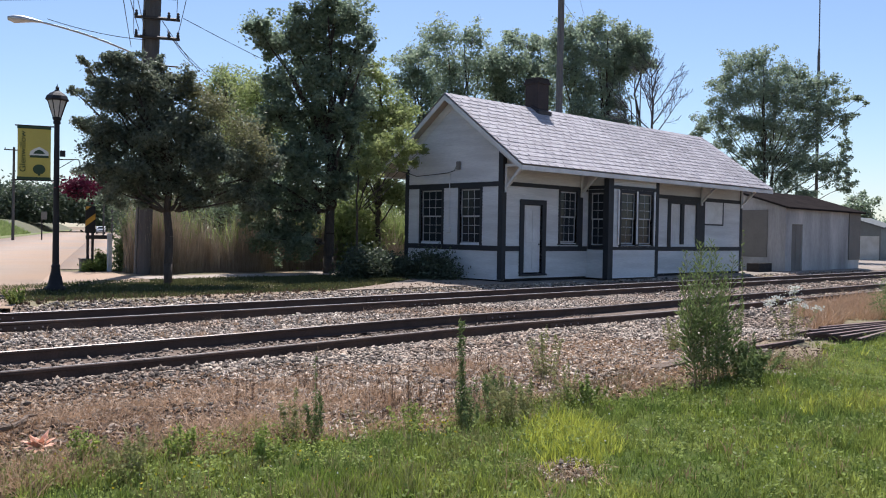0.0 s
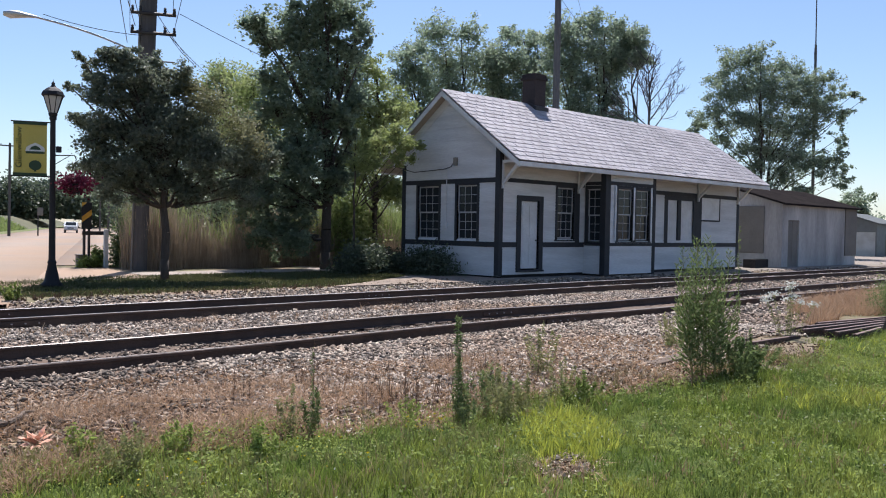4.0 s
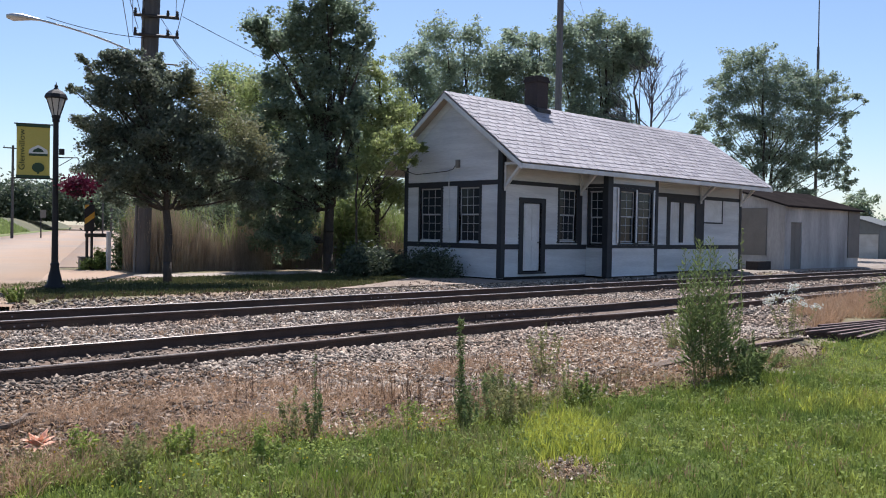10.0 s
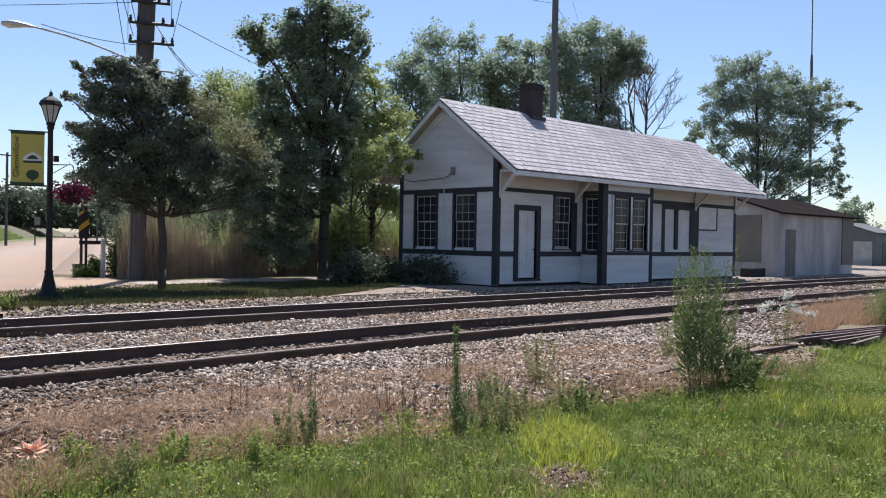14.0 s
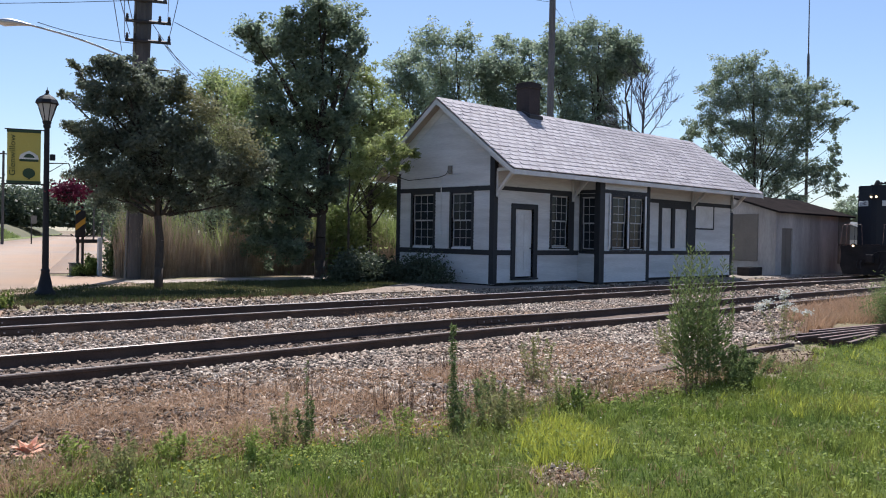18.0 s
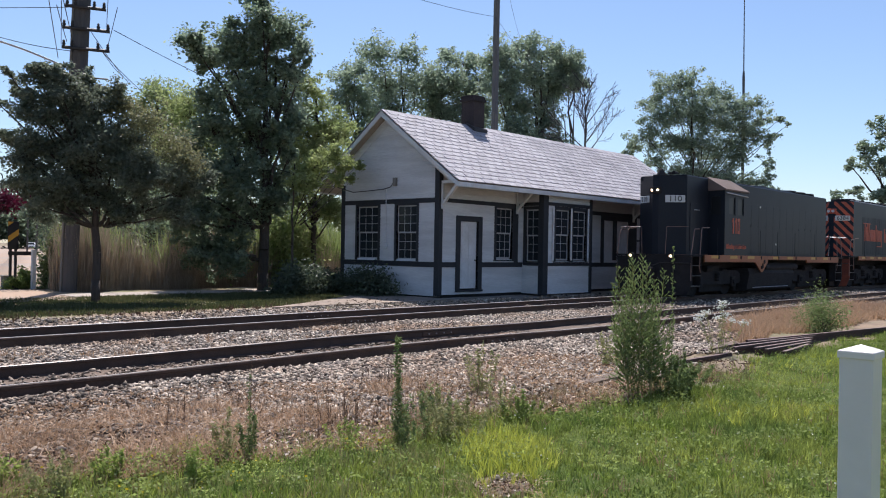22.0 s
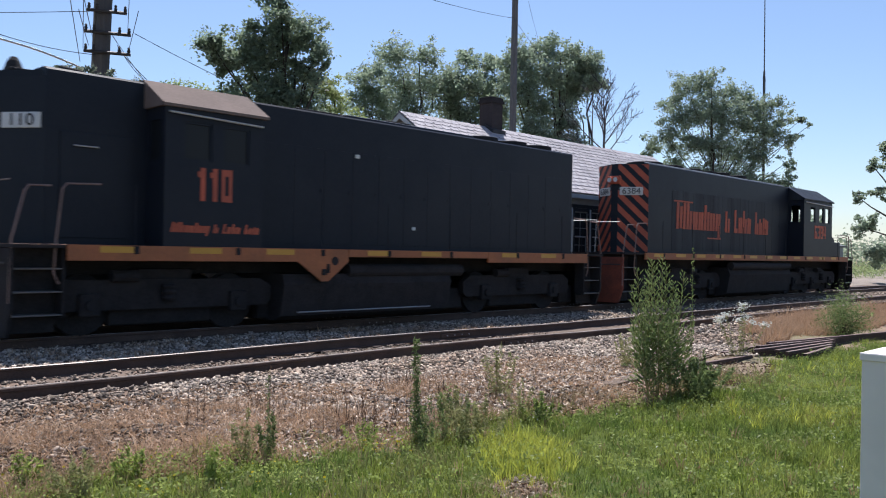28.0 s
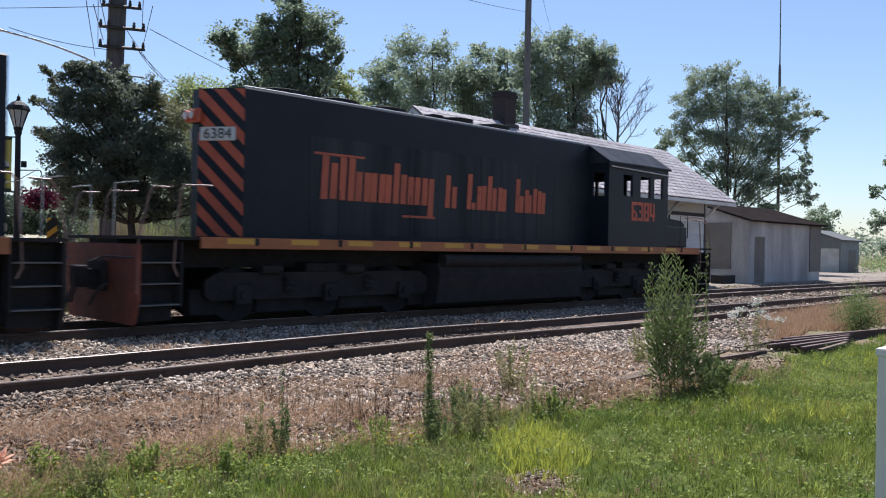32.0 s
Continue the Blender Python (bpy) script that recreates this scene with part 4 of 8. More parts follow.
part("corner_post", Shape().box(46.5, 48.02, SY0 - 0.05, SY0 - 0.003, 0.45, 2.95, 0.01), BOARD_GREY, shed, "dark boarded corner")
rf = Shape()
m_ = SY0 + 2.9
rf.prism([(SY0 - 0.25, SZ - 0.10), (m_, 3.88), (SY1 + 0.2, 3.12), (SY1 + 0.2, 3.20), (m_, 3.97), (SY0 - 0.25, SZ - 0.01)], "x", SX0 - 0.25, SX1 + 0.25)
part("roof", rf, ROOF_DARK, shed, "dark brown felt roof")
part("step_box", Shape().box(36.8, 38.1, 18.2, 18.8, -0.12, 0.36, 0.02), GRIME, shed, "dark low box by the wall")
garage = thing("garage", (0, 0, 0), "grey garage with a white roll-up door", "building")
GX = 69.5
part("front_wall", Shape().box(GX, GX + 0.2, 24.52, 24.64, -0.1, 2.5).box(GX, GX + 0.2, 27.4, 29.3, -0.1, 2.5).box(GX, GX + 0.2, 24.64, 27.4, 1.85, 2.5).prism([(24.52, 2.5), (29.3, 2.5), (26.91, 3.22)], "x", GX, GX + 0.2), GARAGE_WALL, garage)
gd = part("garage_door", Shape().box(GX + 0.1, GX + 0.14, 24.64, 27.4, -0.08, 1.85), WHITE, garage, "white sectional garage door, closed")
for k in range(4):
    part("door_panel", Shape().box(GX + 0.06, GX + 0.1, 24.66, 27.38, -0.06 + 0.475 * k, 0.405 + 0.475 * k, 0.01), WHITE, gd)
part("side_wall", Shape().box(GX + 0.2, GX + 4.1, 24.52, 24.7, -0.1, 2.5), GARAGE_WALL, garage)
part("side_door", Shape().box(GX + 1.8, GX + 3.4, 24.49, 24.517, -0.05, 1.75, 0.006), BOARD_GREY, garage, "grey side door")
part("back_wall", Shape().box(GX + 3.9, GX + 4.1, 24.7, 29.3, -0.1, 2.5).box(GX + 0.2, GX + 3.9, 29.1, 29.3, -0.1, 2.5), GARAGE_WALL, garage)
part("roof", Shape().prism([(24.3, 2.42), (26.91, 3.22), (29.5, 2.42), (29.5, 2.54), (26.91, 3.36), (24.3, 2.54)], "x", GX - 0.2, GX + 4.3), GARAGE_ROOF, garage, "grey sheet metal roof")

# shingles of the depot, laid in staggered courses: the nearest ones singly, the rest joined
COURSES, TAB, CUT = 16, 0.42, 0.03
run = math.hypot(RIDGE_Y - EAVE_Y, RIDGE_Z - EAVE_Z)
lean = math.degrees(math.atan2(RIDGE_Z - EAVE_Z, RIDGE_Y - EAVE_Y))
def hex_tab(a, b, top):
    """The outline of a shingle with its lower corners cut off."""
    return [(a + 0.004 + CUT, 0), (b - 0.006 - CUT, 0), (b - 0.006, 0.15), (b - 0.006, top), (a + 0.004, top), (a + 0.004, 0.15)]


tab_mesh = Shape().prism(hex_tab(0, TAB, 0.34), "z", 0, 0.02).mesh("shingle", SHINGLE)
rnd = random.Random(4)
rest, back = Shape(), Shape()
on_slope = Matrix.Translation((0, EAVE_Y - 0.04, EAVE_Z + 0.0)) @ pose(0, 0, 0, lean, 0, 0)
for c in range(COURSES):
    s0 = run * c / COURSES
    L = run / COURSES
    x = RX0 - 0.02 - TAB * (0.5 * (c % 2) + 0.06 * (c % 3))
    k = 0
    while x < RX1 - 0.02:
        a, b = max(x, RX0 - 0.015), min(x + TAB, RX1 + 0.015)
        if b - a > 0.05:
            m = on_slope @ Matrix.Translation((0, s0, 0.018 + rnd.uniform(0, 0.005))) @ pose(0, 0, 0, -3.0 + rnd.uniform(-0.4, 0.4), 0, 0)
            if k < 18 and b - a > TAB - 0.01:
                o = new("shingle", tab_mesh)
                o.parent = roof
                o.matrix_basis = m @ Matrix.Translation((x, 0, 0))
            else:
                pts = hex_tab(a, b, L * 1.25) if b - a > 2.5 * CUT else [(a, 0), (b, 0), (b, 0.1), (b, L * 1.25), (a, L * 1.25), (a, 0.1)]
                pts = [m @ Vector((*p, 0)) for p in pts] + [m @ Vector((*p, 0.02)) for p in pts]
                rest.add(pts, [tuple(range(6, 12))] + [(i, (i + 1) % 6, 6 + (i + 1) % 6, 6 + i) for i in (0, 1, 2, 4, 5)])
        x += TAB
        k += 1
    for sx in range(8):
        a, b = RX0 + (RX1 - RX0) * sx / 8, RX0 + (RX1 - RX0) * (sx + 1) / 8
        e = 2 * RIDGE_Y - EAVE_Y + 0.04
        y0, y1 = e - math.cos(radians(lean)) * s0, e - math.cos(radians(lean)) * (s0 + L * 1.1)
        z0, z1 = EAVE_Z + math.sin(radians(lean)) * s0, EAVE_Z + math.sin(radians(lean)) * (s0 + L * 1.1)
        back.add([(a, y0, z0 + 0.03), (b - 0.01, y0, z0 + 0.03), (b - 0.01, y1, z1 + 0.012), (a, y1, z1 + 0.012), (a, y0, z0 + 0.005), (b - 0.01, y0, z0 + 0.005)], [(0, 1, 2, 3), (4, 5, 1, 0)])
tagged(part("shingle_field", rest, SHINGLES, roof, "grey asphalt shingles in staggered courses"), kind="stuff")
tagged(part("shingle_field", back, SHINGLES, roof, "grey asphalt shingles of the far slope"), kind="stuff")
part("ridge_cap", Shape().prism([(RIDGE_Y - 0.17, RIDGE_Z - 0.085), (RIDGE_Y, RIDGE_Z + 0.045), (RIDGE_Y + 0.17, RIDGE_Z - 0.085), (RIDGE_Y, RIDGE_Z + 0.015)], "x", RX0 - 0.015, RX1 + 0.015), SHINGLE, roof)

# ---- trees and plants ----


def limbs(shape, a, b, r0, r1, bend, rng, n=4):
    """A tapering, slightly crooked limb from a to b."""
    a, b = np.array(a, float), np.array(b, float)
    pts = [a + (b - a) * k / n + (rng.normal(size=3) * bend * math.sin(math.pi * k / n)) for k in range(n + 1)]
    for k in range(n):
        shape.tube(pts[k], pts[k + 1], r0 + (r1 - r0) * k / n, r0 + (r1 - r0) * (k + 1) / n, 8 if r0 > 0.08 else 5, k in (0, n - 1))
    return pts


def tree(name, at, trunk_r, fork, blobs, count, size, leaf, label, seed, lean=(0, 0), clumps=60, spread=0.32, droop=0.0, bark=None, fill=0.6, trunks=1, category="tree", extra=None):
    """A tree with its foot at `at`: trunk to the fork, limbs into each blob of the crown (x, y, z, rx, ry, rz, from the foot), leaves in clumps."""
    rng = np.random.default_rng(seed)
    t = thing(name, at, label, category)
    s = Shape()
    crest = max(b[2] for b in blobs)
    for k in range(trunks):
        off = np.array((0.5 * (k - (trunks - 1) / 2), 0.2 * (k % 2), 0))
        limbs(s, off * 0.4 + (0, 0, -0.08), off + (lean[0], lean[1], fork), trunk_r, trunk_r * 0.75, trunk_r * 0.25, rng)
        limbs(s, off + (lean[0], lean[1], fork), off * 2.2 + (lean[0], lean[1], fork + (crest - fork) * (0.95 - 0.2 * k)), trunk_r * 0.75, trunk_r * 0.2, trunk_r * 0.8, rng, 6)
    pts = []
    weight = np.array([(b[3] * b[4] * b[5]) ** 0.67 for b in blobs])
    weight /= weight.sum()
    for b, w in zip(blobs, weight):
        c, r = np.array(b[:3]), np.array(b[3:6])
        zr = min(max(fork * 0.75, 0.6 * c[2]), max(c[2] - 0.2, 0.3))
        limbs(s, (c[0] * 0.12 + lean[0], c[1] * 0.12 + lean[1], zr), c, trunk_r * 0.36, trunk_r * 0.10, 0.12 * r.mean(), rng)
        k = max(7, int(clumps * w))
        out = unit(k, rng)
        start = c + out * r * rng.uniform(0.1, fill, k)[:, None]
        way = out + unit(k, rng) * 0.55 + (0, 0, 0.3 - 2.0 * droop)
        way /= np.linalg.norm(way, axis=1)[:, None]
        reach = r.mean() * (0.35 + 0.95 * rng.random(k) ** 2.2)
        for q in (start + way * reach[:, None] * 0.7)[: min(k, 9)]:
            limbs(s, c - (0, 0, 0.2 * r[2]), q, trunk_r * 0.11, trunk_r * 0.03, 0.08 * r.mean(), rng, 3)
        n = int(count * w)
        i = rng.integers(0, k, n)
        u = rng.uniform(0, 1, n) ** 0.8
        wide = (spread * r.mean() * (1.15 - 0.75 * u))[:, None]
        p = start[i] + way[i] * (reach[i] * u)[:, None] + rng.normal(size=(n, 3)) * wide * (1, 1, 0.7)
        if droop:
            p[:, 2] -= np.abs(rng.normal(size=n)) * droop * r[2]
        pts.append(p)
    part("trunk", s, bark or BARK, t, smooth=True)
    p = np.concatenate(pts)
    p = p[p[:, 2] > 0.05]
    part_np("crown", *leaves(p, size, droop=0.25 if droop else 0.1, rng=rng), leaf, t)
    # sunlit tufts painted as extra leaves in a paler tint
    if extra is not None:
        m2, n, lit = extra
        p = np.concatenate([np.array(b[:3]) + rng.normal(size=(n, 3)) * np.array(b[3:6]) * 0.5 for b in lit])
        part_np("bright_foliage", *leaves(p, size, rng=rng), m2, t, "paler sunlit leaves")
    return t


def foot(az, dist):
    """A place at a bearing, in degrees from the y axis, and a distance."""
    return math.sin(radians(az)) * dist, math.cos(radians(az)) * dist


def fan(az, rows):
    """Crown blobs from rows of (across the view, height, radius), for a tree that stands at that bearing."""
    r = Vector((math.cos(radians(az)), -math.sin(radians(az)), 0))
    d = Vector((math.sin(radians(az)), math.cos(radians(az)), 0))
    out = []
    for k, (a, z, q) in enumerate(rows):
        c = r * a + d * (0.35 * q * (1 if k % 2 else -1))
        out.append((c.x, c.y, z, q, q, q * 0.85))
    return out


# the two trees by the lamp
tree("crabapple_tree", (10.18, 21.81, -0.08), 0.125, 2.7,
     fan(25.02, ((-1.3, 5.9, 0.45), (-1.9, 5.5, 0.33), (-1.6, 4.9, 0.6), (-0.9, 5.1, 0.73), (-0.1, 5.1, 0.64), (-2.2, 4.2, 0.38), (-1.8, 3.9, 0.63), (-1.0, 4.1, 0.83), (-0.1, 4.1, 0.92), (0.7, 4.3, 0.7), (0.8, 3.4, 0.77), (-0.2, 3.1, 0.79),
                 (-1.1, 3.0, 0.75), (-1.8, 3.1, 0.6), (1.5, 3.3, 0.72), (-0.5, 5.8, 0.4), (-2.4, 5.1, 0.18), (2.1, 3.0, 0.6), (-1.3, 2.5, 0.5), (-0.5, 2.45, 0.5), (0.4, 2.5, 0.55), (1.2, 2.5, 0.55), (1.9, 2.4, 0.5), (2.6, 3.4, 0.5), (-1.55, 5.95, 0.3), (-1.05, 5.95, 0.3), (-0.4, 5.9, 0.33), (-0.1, 5.6, 0.4), (-2.15, 5.85, 0.22), (0.4, 5.5, 0.4), (-1.0, 5.6, 0.55))),
     84000, 0.042, LEAF_CRAB, "dense dark-leaved crabapple tree on a slim trunk", 11, clumps=420, spread=0.27,
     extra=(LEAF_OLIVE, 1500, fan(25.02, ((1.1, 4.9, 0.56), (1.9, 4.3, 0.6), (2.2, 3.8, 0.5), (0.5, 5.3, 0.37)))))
tree("maple_tree", (17.55, 24.74, -0.06), 0.2, 3.0,
     fan(35.35, ((-0.2, 9.7, 0.84), (-0.5, 10.6, 0.6), (-0.8, 8.8, 0.9), (0.4, 9.0, 0.8), (-2.5, 8.5, 0.51), (-2.0, 8.0, 0.64), (-1.2, 7.9, 0.9), (1.1, 8.9, 0.3), (1.3, 8.0, 0.28), (-0.1, 7.9, 1.0), (0.8, 8.0, 0.56), (-1.6, 6.8, 0.9),
                 (-0.4, 6.6, 1.1), (0.6, 6.9, 0.71), (-1.8, 5.6, 0.9), (-0.6, 5.3, 1.2), (0.5, 5.4, 0.85), (-1.9, 4.2, 0.9), (-0.8, 4.0, 1.2), (0.4, 4.1, 0.73), (-2.1, 2.8, 0.8), (-1.0, 2.6, 1.1), (0.0, 3.0, 0.69), (-2.1, 1.4, 0.9), (-1.0, 1.3, 0.95), (-2.7, 2.4, 0.8), (-2.6, 3.6, 0.8), (-2.5, 4.9, 0.7), (0.9, 6.0, 0.6), (0.8, 4.7, 0.6), (0.5, 3.3, 0.5))),
     66000, 0.066, LEAF_BIG, "tall broad dark green maple, sunlit edges put in as paler leaves", 12, clumps=560, spread=0.22,
     extra=(LEAF_PALED, 700, fan(35.35, ((-2.6, 8.6, 0.5), (-2.1, 8.2, 0.5), (-1.3, 8.6, 0.5), (0.5, 9.4, 0.6), (1.2, 8.6, 0.35), (-0.5, 10.6, 0.5), (0.9, 7.6, 0.5), (1.0, 6.4, 0.5)))))
tree("sapling", (17.1, 22.5, -0.06), 0.05, 2.2, fan(37.23, ((1.6, 4.4, 0.42), (2.1, 4.3, 0.28), (1.4, 3.9, 0.38), (1.9, 3.8, 0.23), (1.2, 4.7, 0.38), (0.7, 4.3, 0.5), (0.4, 3.7, 0.5))),
     6500, 0.045, LEAF_BRIGHT, "bright yellow-green sapling leaning over the depot's corner", 16, clumps=110)

x, y = foot(38.6, 34)
tree("yellow_green_tree", (x, y, -0.08), 0.12, 2.6, fan(38.6, ((-0.4, 7.8, 0.68), (0.0, 7.0, 0.79), (-0.6, 6.2, 0.79), (0.3, 6.0, 0.8), (-0.1, 5.1, 0.86), (0.8, 5.1, 0.57), (-0.5, 4.4, 0.68), (0.6, 4.2, 0.64), (-0.8, 8.2, 0.5), (0.2, 3.2, 0.8), (0.9, 6.2, 0.7), (-0.9, 5.4, 0.8), (-0.9, 3.8, 0.8), (1.1, 4.4, 0.7), (0.9, 3.0, 0.7))), 30000, 0.06, LEAF_BRIGHT,
     "slender yellow-green tree in full sun beside the depot", 13, clumps=260)
x, y = foot(28.4, 47)
tree("willow_tree", (x, y, -0.08), 0.3, 4.5, fan(28.4, ((0.1, 10.0, 0.95), (-0.9, 9.2, 0.95), (1.1, 9.3, 0.95), (0.1, 8.4, 1.25), (1.8, 8.2, 1.1), (-0.8, 6.6, 1.6), (1.8, 6.4, 1.6), (0.4, 5.0, 2.0))), 26000, 0.075, LEAF_WILLOW,
     "pale green weeping willow behind the reeds", 14, droop=0.45, clumps=300)
x, y = foot(30.8, 38)
tree("yellow_green_tree", (x, y, -0.08), 0.16, 3.0, fan(30.8, ((-0.3, 7.3, 1.1), (0.5, 6.2, 1.3), (-0.8, 5.7, 1.2), (0, 4.6, 1.4), (0.9, 4.2, 1.2), (-1.6, 4.4, 1.1))), 20000, 0.065, LEAF_BRIGHT,
     "sunlit yellow-green tree behind the maple", 15, clumps=260)
# the row behind the depot
POPLARS = ((41.2, 20, ((-0.9, 15.5, 1.27), (0.4, 16.6, 1.27), (-1.3, 13.6, 1.36), (0.7, 14.2, 1.82), (1.2, 12.1, 1.37), (-0.6, 11.8, 1.37))),
           (44.3, 21, ((-1.7, 16.9, 1.36), (-0.9, 14.6, 1.59), (0.6, 16.5, 1.14), (1.1, 14.2, 1.82), (-0.7, 12.6, 1.37))),
           (47.0, 22, ((-0.7, 15.1, 1.36), (0.4, 17.2, 1.0), (0.2, 14.7, 1.59), (-0.7, 12.9, 1.59), (1.1, 12.4, 1.36))),
           (49.4, 23, ((-1.1, 17.2, 1.0), (-0.2, 17.5, 0.81), (-0.9, 14.7, 1.59), (0.5, 15.6, 1.27), (0.5, 12.9, 1.58))),
           (51.8, 24, ((-1.3, 16.5, 1.35), (-0.2, 17.6, 1.26), (-0.6, 14.7, 1.8), (0.4, 12.9, 1.58))),
           (53.9, 25, ((-0.9, 18.0, 1.25), (0.6, 17.5, 1.25), (-0.9, 15.6, 1.79), (0.1, 13.1, 1.57), (0.8, 11.7, 0.8))),
           (56.0, 26, ((-0.5, 16.8, 1.24), (0.1, 15.7, 0.89), (-1.4, 15.3, 1.34))))
for az, sd, rows in POPLARS:
    x, y = foot(az, 68 + 2 * (sd % 3))
    rg = random.Random(sd)
    low = tuple((rg.uniform(-1.6, 1.6), z, 1.5) for z in ((10.9, 9.8, 8.4, 6.6, 4.6) if az < 55 else (5.0,)))
    tree("poplar_tree", (x, y, -0.1), 0.2, 7.0, fan(az, tuple((a, z + 0.4, q) for a, z, q in rows) + low), 21000, 0.118, LEAF_PALED, "tall leafy green tree behind the depot", sd, clumps=330, spread=0.31, fill=0.85)
# low growth that closes the view under them
x, y = foot(46, 58)
tree("thicket", (x, y, -0.1), 0.1, 1.0, [(dx, dx * -0.8, 2.6 + 0.5 * math.sin(dx), 2.4, 1.6, 2.2) for dx in range(-12, 13, 3)], 8000, 0.17, LEAF_PALED, "low green thicket behind the depot", 28, clumps=90, category="bush")
# the airy pair at the far end
x, y = foot(64.1, 66)
tree("locust_tree", (x, y, -0.1), 0.14, 4.0,
     fan(64.1, ((-2.2, 14.4, 1.05), (-3.4, 13.6, 0.93), (-0.9, 14.5, 1.04), (0.5, 13.8, 1.15), (-2.8, 12.1, 1.34), (-1.0, 12.5, 1.58), (0.7, 12.0, 1.65), (2.2, 12.9, 1.14), (3.7, 12.4, 1.01), (4.7, 11.8, 0.72), (5.6, 11.5, 0.4), (2.6, 11.1, 1.42),
                (4.1, 10.6, 1.01), (-4.8, 10.1, 0.76), (-3.7, 10.5, 1.05), (-2.1, 10.0, 1.25), (-0.4, 9.9, 1.45), (1.4, 9.5, 1.44), (2.9, 9.2, 1.02), (-3.1, 8.5, 0.84), (-1.3, 7.9, 1.04), (0.4, 7.7, 1.24), (2.2, 7.4, 1.22), (3.3, 6.8, 1.01),
                (4.2, 6.2, 0.81), (1.4, 6.0, 1.15), (-0.5, 6.4, 0.91), (-2.5, 7.3, 0.63), (0.2, 4.4, 1.2), (-2.0, 5.0, 1.2), (2.4, 4.6, 1.0), (-4.6, 4.6, 1.0), (5.0, 10.2, 0.7), (4.9, 8.6, 0.6), (4.6, 7.2, 0.8), (5.4, 6.4, 0.5), (5.2, 5.4, 0.6), (-5.2, 9.4, 0.5), (6.3, 11.2, 0.25))),
     62000, 0.087, LEAF_PALED, "airy spreading green tree with sky between its limbs", 31, clumps=760, spread=0.27, trunks=3, droop=0.08, fill=0.75)
x, y = foot(69.3, 118)
tree("far_tree", (x, y, -0.1), 0.2, 2.5, [(0, 0, 5.6, 1.7, 1.7, 1.7), (0.4, 0, 3.6, 2.4, 2.0, 1.6)], 3500, 0.22, LEAF_PALED, "small far green tree", 32, clumps=26)
x, y = foot(75.6, 62)
tree("locust_tree", (x, y, -0.1), 0.25, 3.4, fan(75.6, ((-2.6, 7.6, 0.6), (-3.0, 3.6, 0.9), (-2.2, 2.0, 1.0), (-0.6, 9.8, 1.0), (0.8, 10.6, 1.2), (-1.9, 8.6, 0.8), (-1.0, 7.4, 1.0), (0.6, 8.0, 1.4), (-2.3, 5.9, 0.6), (-3.4, 5.6, 0.5), (-0.6, 5.6, 1.1), (0.9, 5.6, 1.4), (0, 3.4, 1.6), (-1.4, 2.4, 1.2))), 15000, 0.115, LEAF_PALED,
     "airy green tree at the edge of the yard", 33, clumps=110, spread=0.28)
# bare tree
x, y = foot(56.85, 60)
rng0 = np.random.default_rng(41)
bare = thing("bare_tree", (x, y, -0.1), "leafless grey dead tree", "tree")
sh = Shape()


def turned(d, angle, spin):
    """A direction that leaves d at an angle, spun round it."""
    d = Vector(d)
    u = d.orthogonal().normalized()
    w = d.cross(u)
    return (d * math.cos(angle) + (u * math.cos(spin) + w * math.sin(spin)) * math.sin(angle)).normalized()


def bough(a, d, length, r, level):
    """A branch that bends slowly upwards, with finer ones along it."""
    p, d, n = Vector(a), Vector(d), 5
    for k in range(n):
        q = p + d * length / n
        sh.tube(p, q, max(r * (1 - 0.15 * k), 0.009), max(r * (0.85 - 0.15 * k), 0.008), 5 if r > 0.03 else 3, False)
        if level and k:
            for _ in range(2):
                bough(q, turned(d, rng0.uniform(0.45, 0.8), rng0.uniform(0, math.tau)), length * (0.5 - 0.06 * k) * rng0.uniform(0.7, 1.15), r * 0.5, level - 1)
        p = q
        d = (d + Vector((0, 0, 0.07)) + Vector(rng0.normal(size=3) * 0.05)).normalized()


limbs(sh, (0, 0, 0), (0, 0, 9.0), 0.15, 0.10, 0.04, rng0)
bough((0, 0, 9.0), (0.02, 0, 1), 4.6, 0.085, 2)
for k in range(11):
    z = 7.6 + 0.42 * k
    bough((0, 0, z), turned((0, 0, 1), 0.95 - 0.04 * k, 2.4 * k + 0.5), 4.6 - 0.24 * k, 0.055 - 0.002 * k, 2)
part("trunk", sh, DEADWOOD, bare)


def scatter(az0, az1, d0, d1, n, z, zr, size, m, name, label, seed, lift=0.0):
    """Far woods and hedges as one spread of leaf clumps."""
    rng = np.random.default_rng(seed)
    k = n // 60
    a, d = np.radians(rng.uniform(az0, az1, k)), rng.uniform(d0, d1, k)
    c = np.stack([np.sin(a) * d, np.cos(a) * d, z * rng.uniform(0.25, 1.0, k)], 1)
    p = np.repeat(c, 60, 0) + rng.normal(size=(k * 60, 3)) * zr
    p[:, 2] = np.abs(p[:, 2]) + lift
    ob = part_np(name, *leaves(p, size, rng=rng), m)
    return tagged(ob, label, "trees", kind="stuff")


scatter(13.5, 21.5, 235, 285, 30000, 8.0, 1.8, 0.55, LEAF_WOODS, "far_woods", "dark green trees across the road", 51, 2.5)
scatter(20.5, 30, 240, 300, 12000, 8.0, 2.2, 0.5, LEAF_WOODS, "far_woods", "distant green trees", 52)
scatter(56, 100, 150, 210, 24000, 4.6, 0.9, 0.32, LEAF_PALED, "far_woods", "distant green trees beyond the yard", 53)
scatter(71.8, 90, 72, 110, 30000, 0.9, 0.35, 0.075, LEAF_WILLOW, "rough_growth", "sunlit rough green growth beyond the yard", 54)
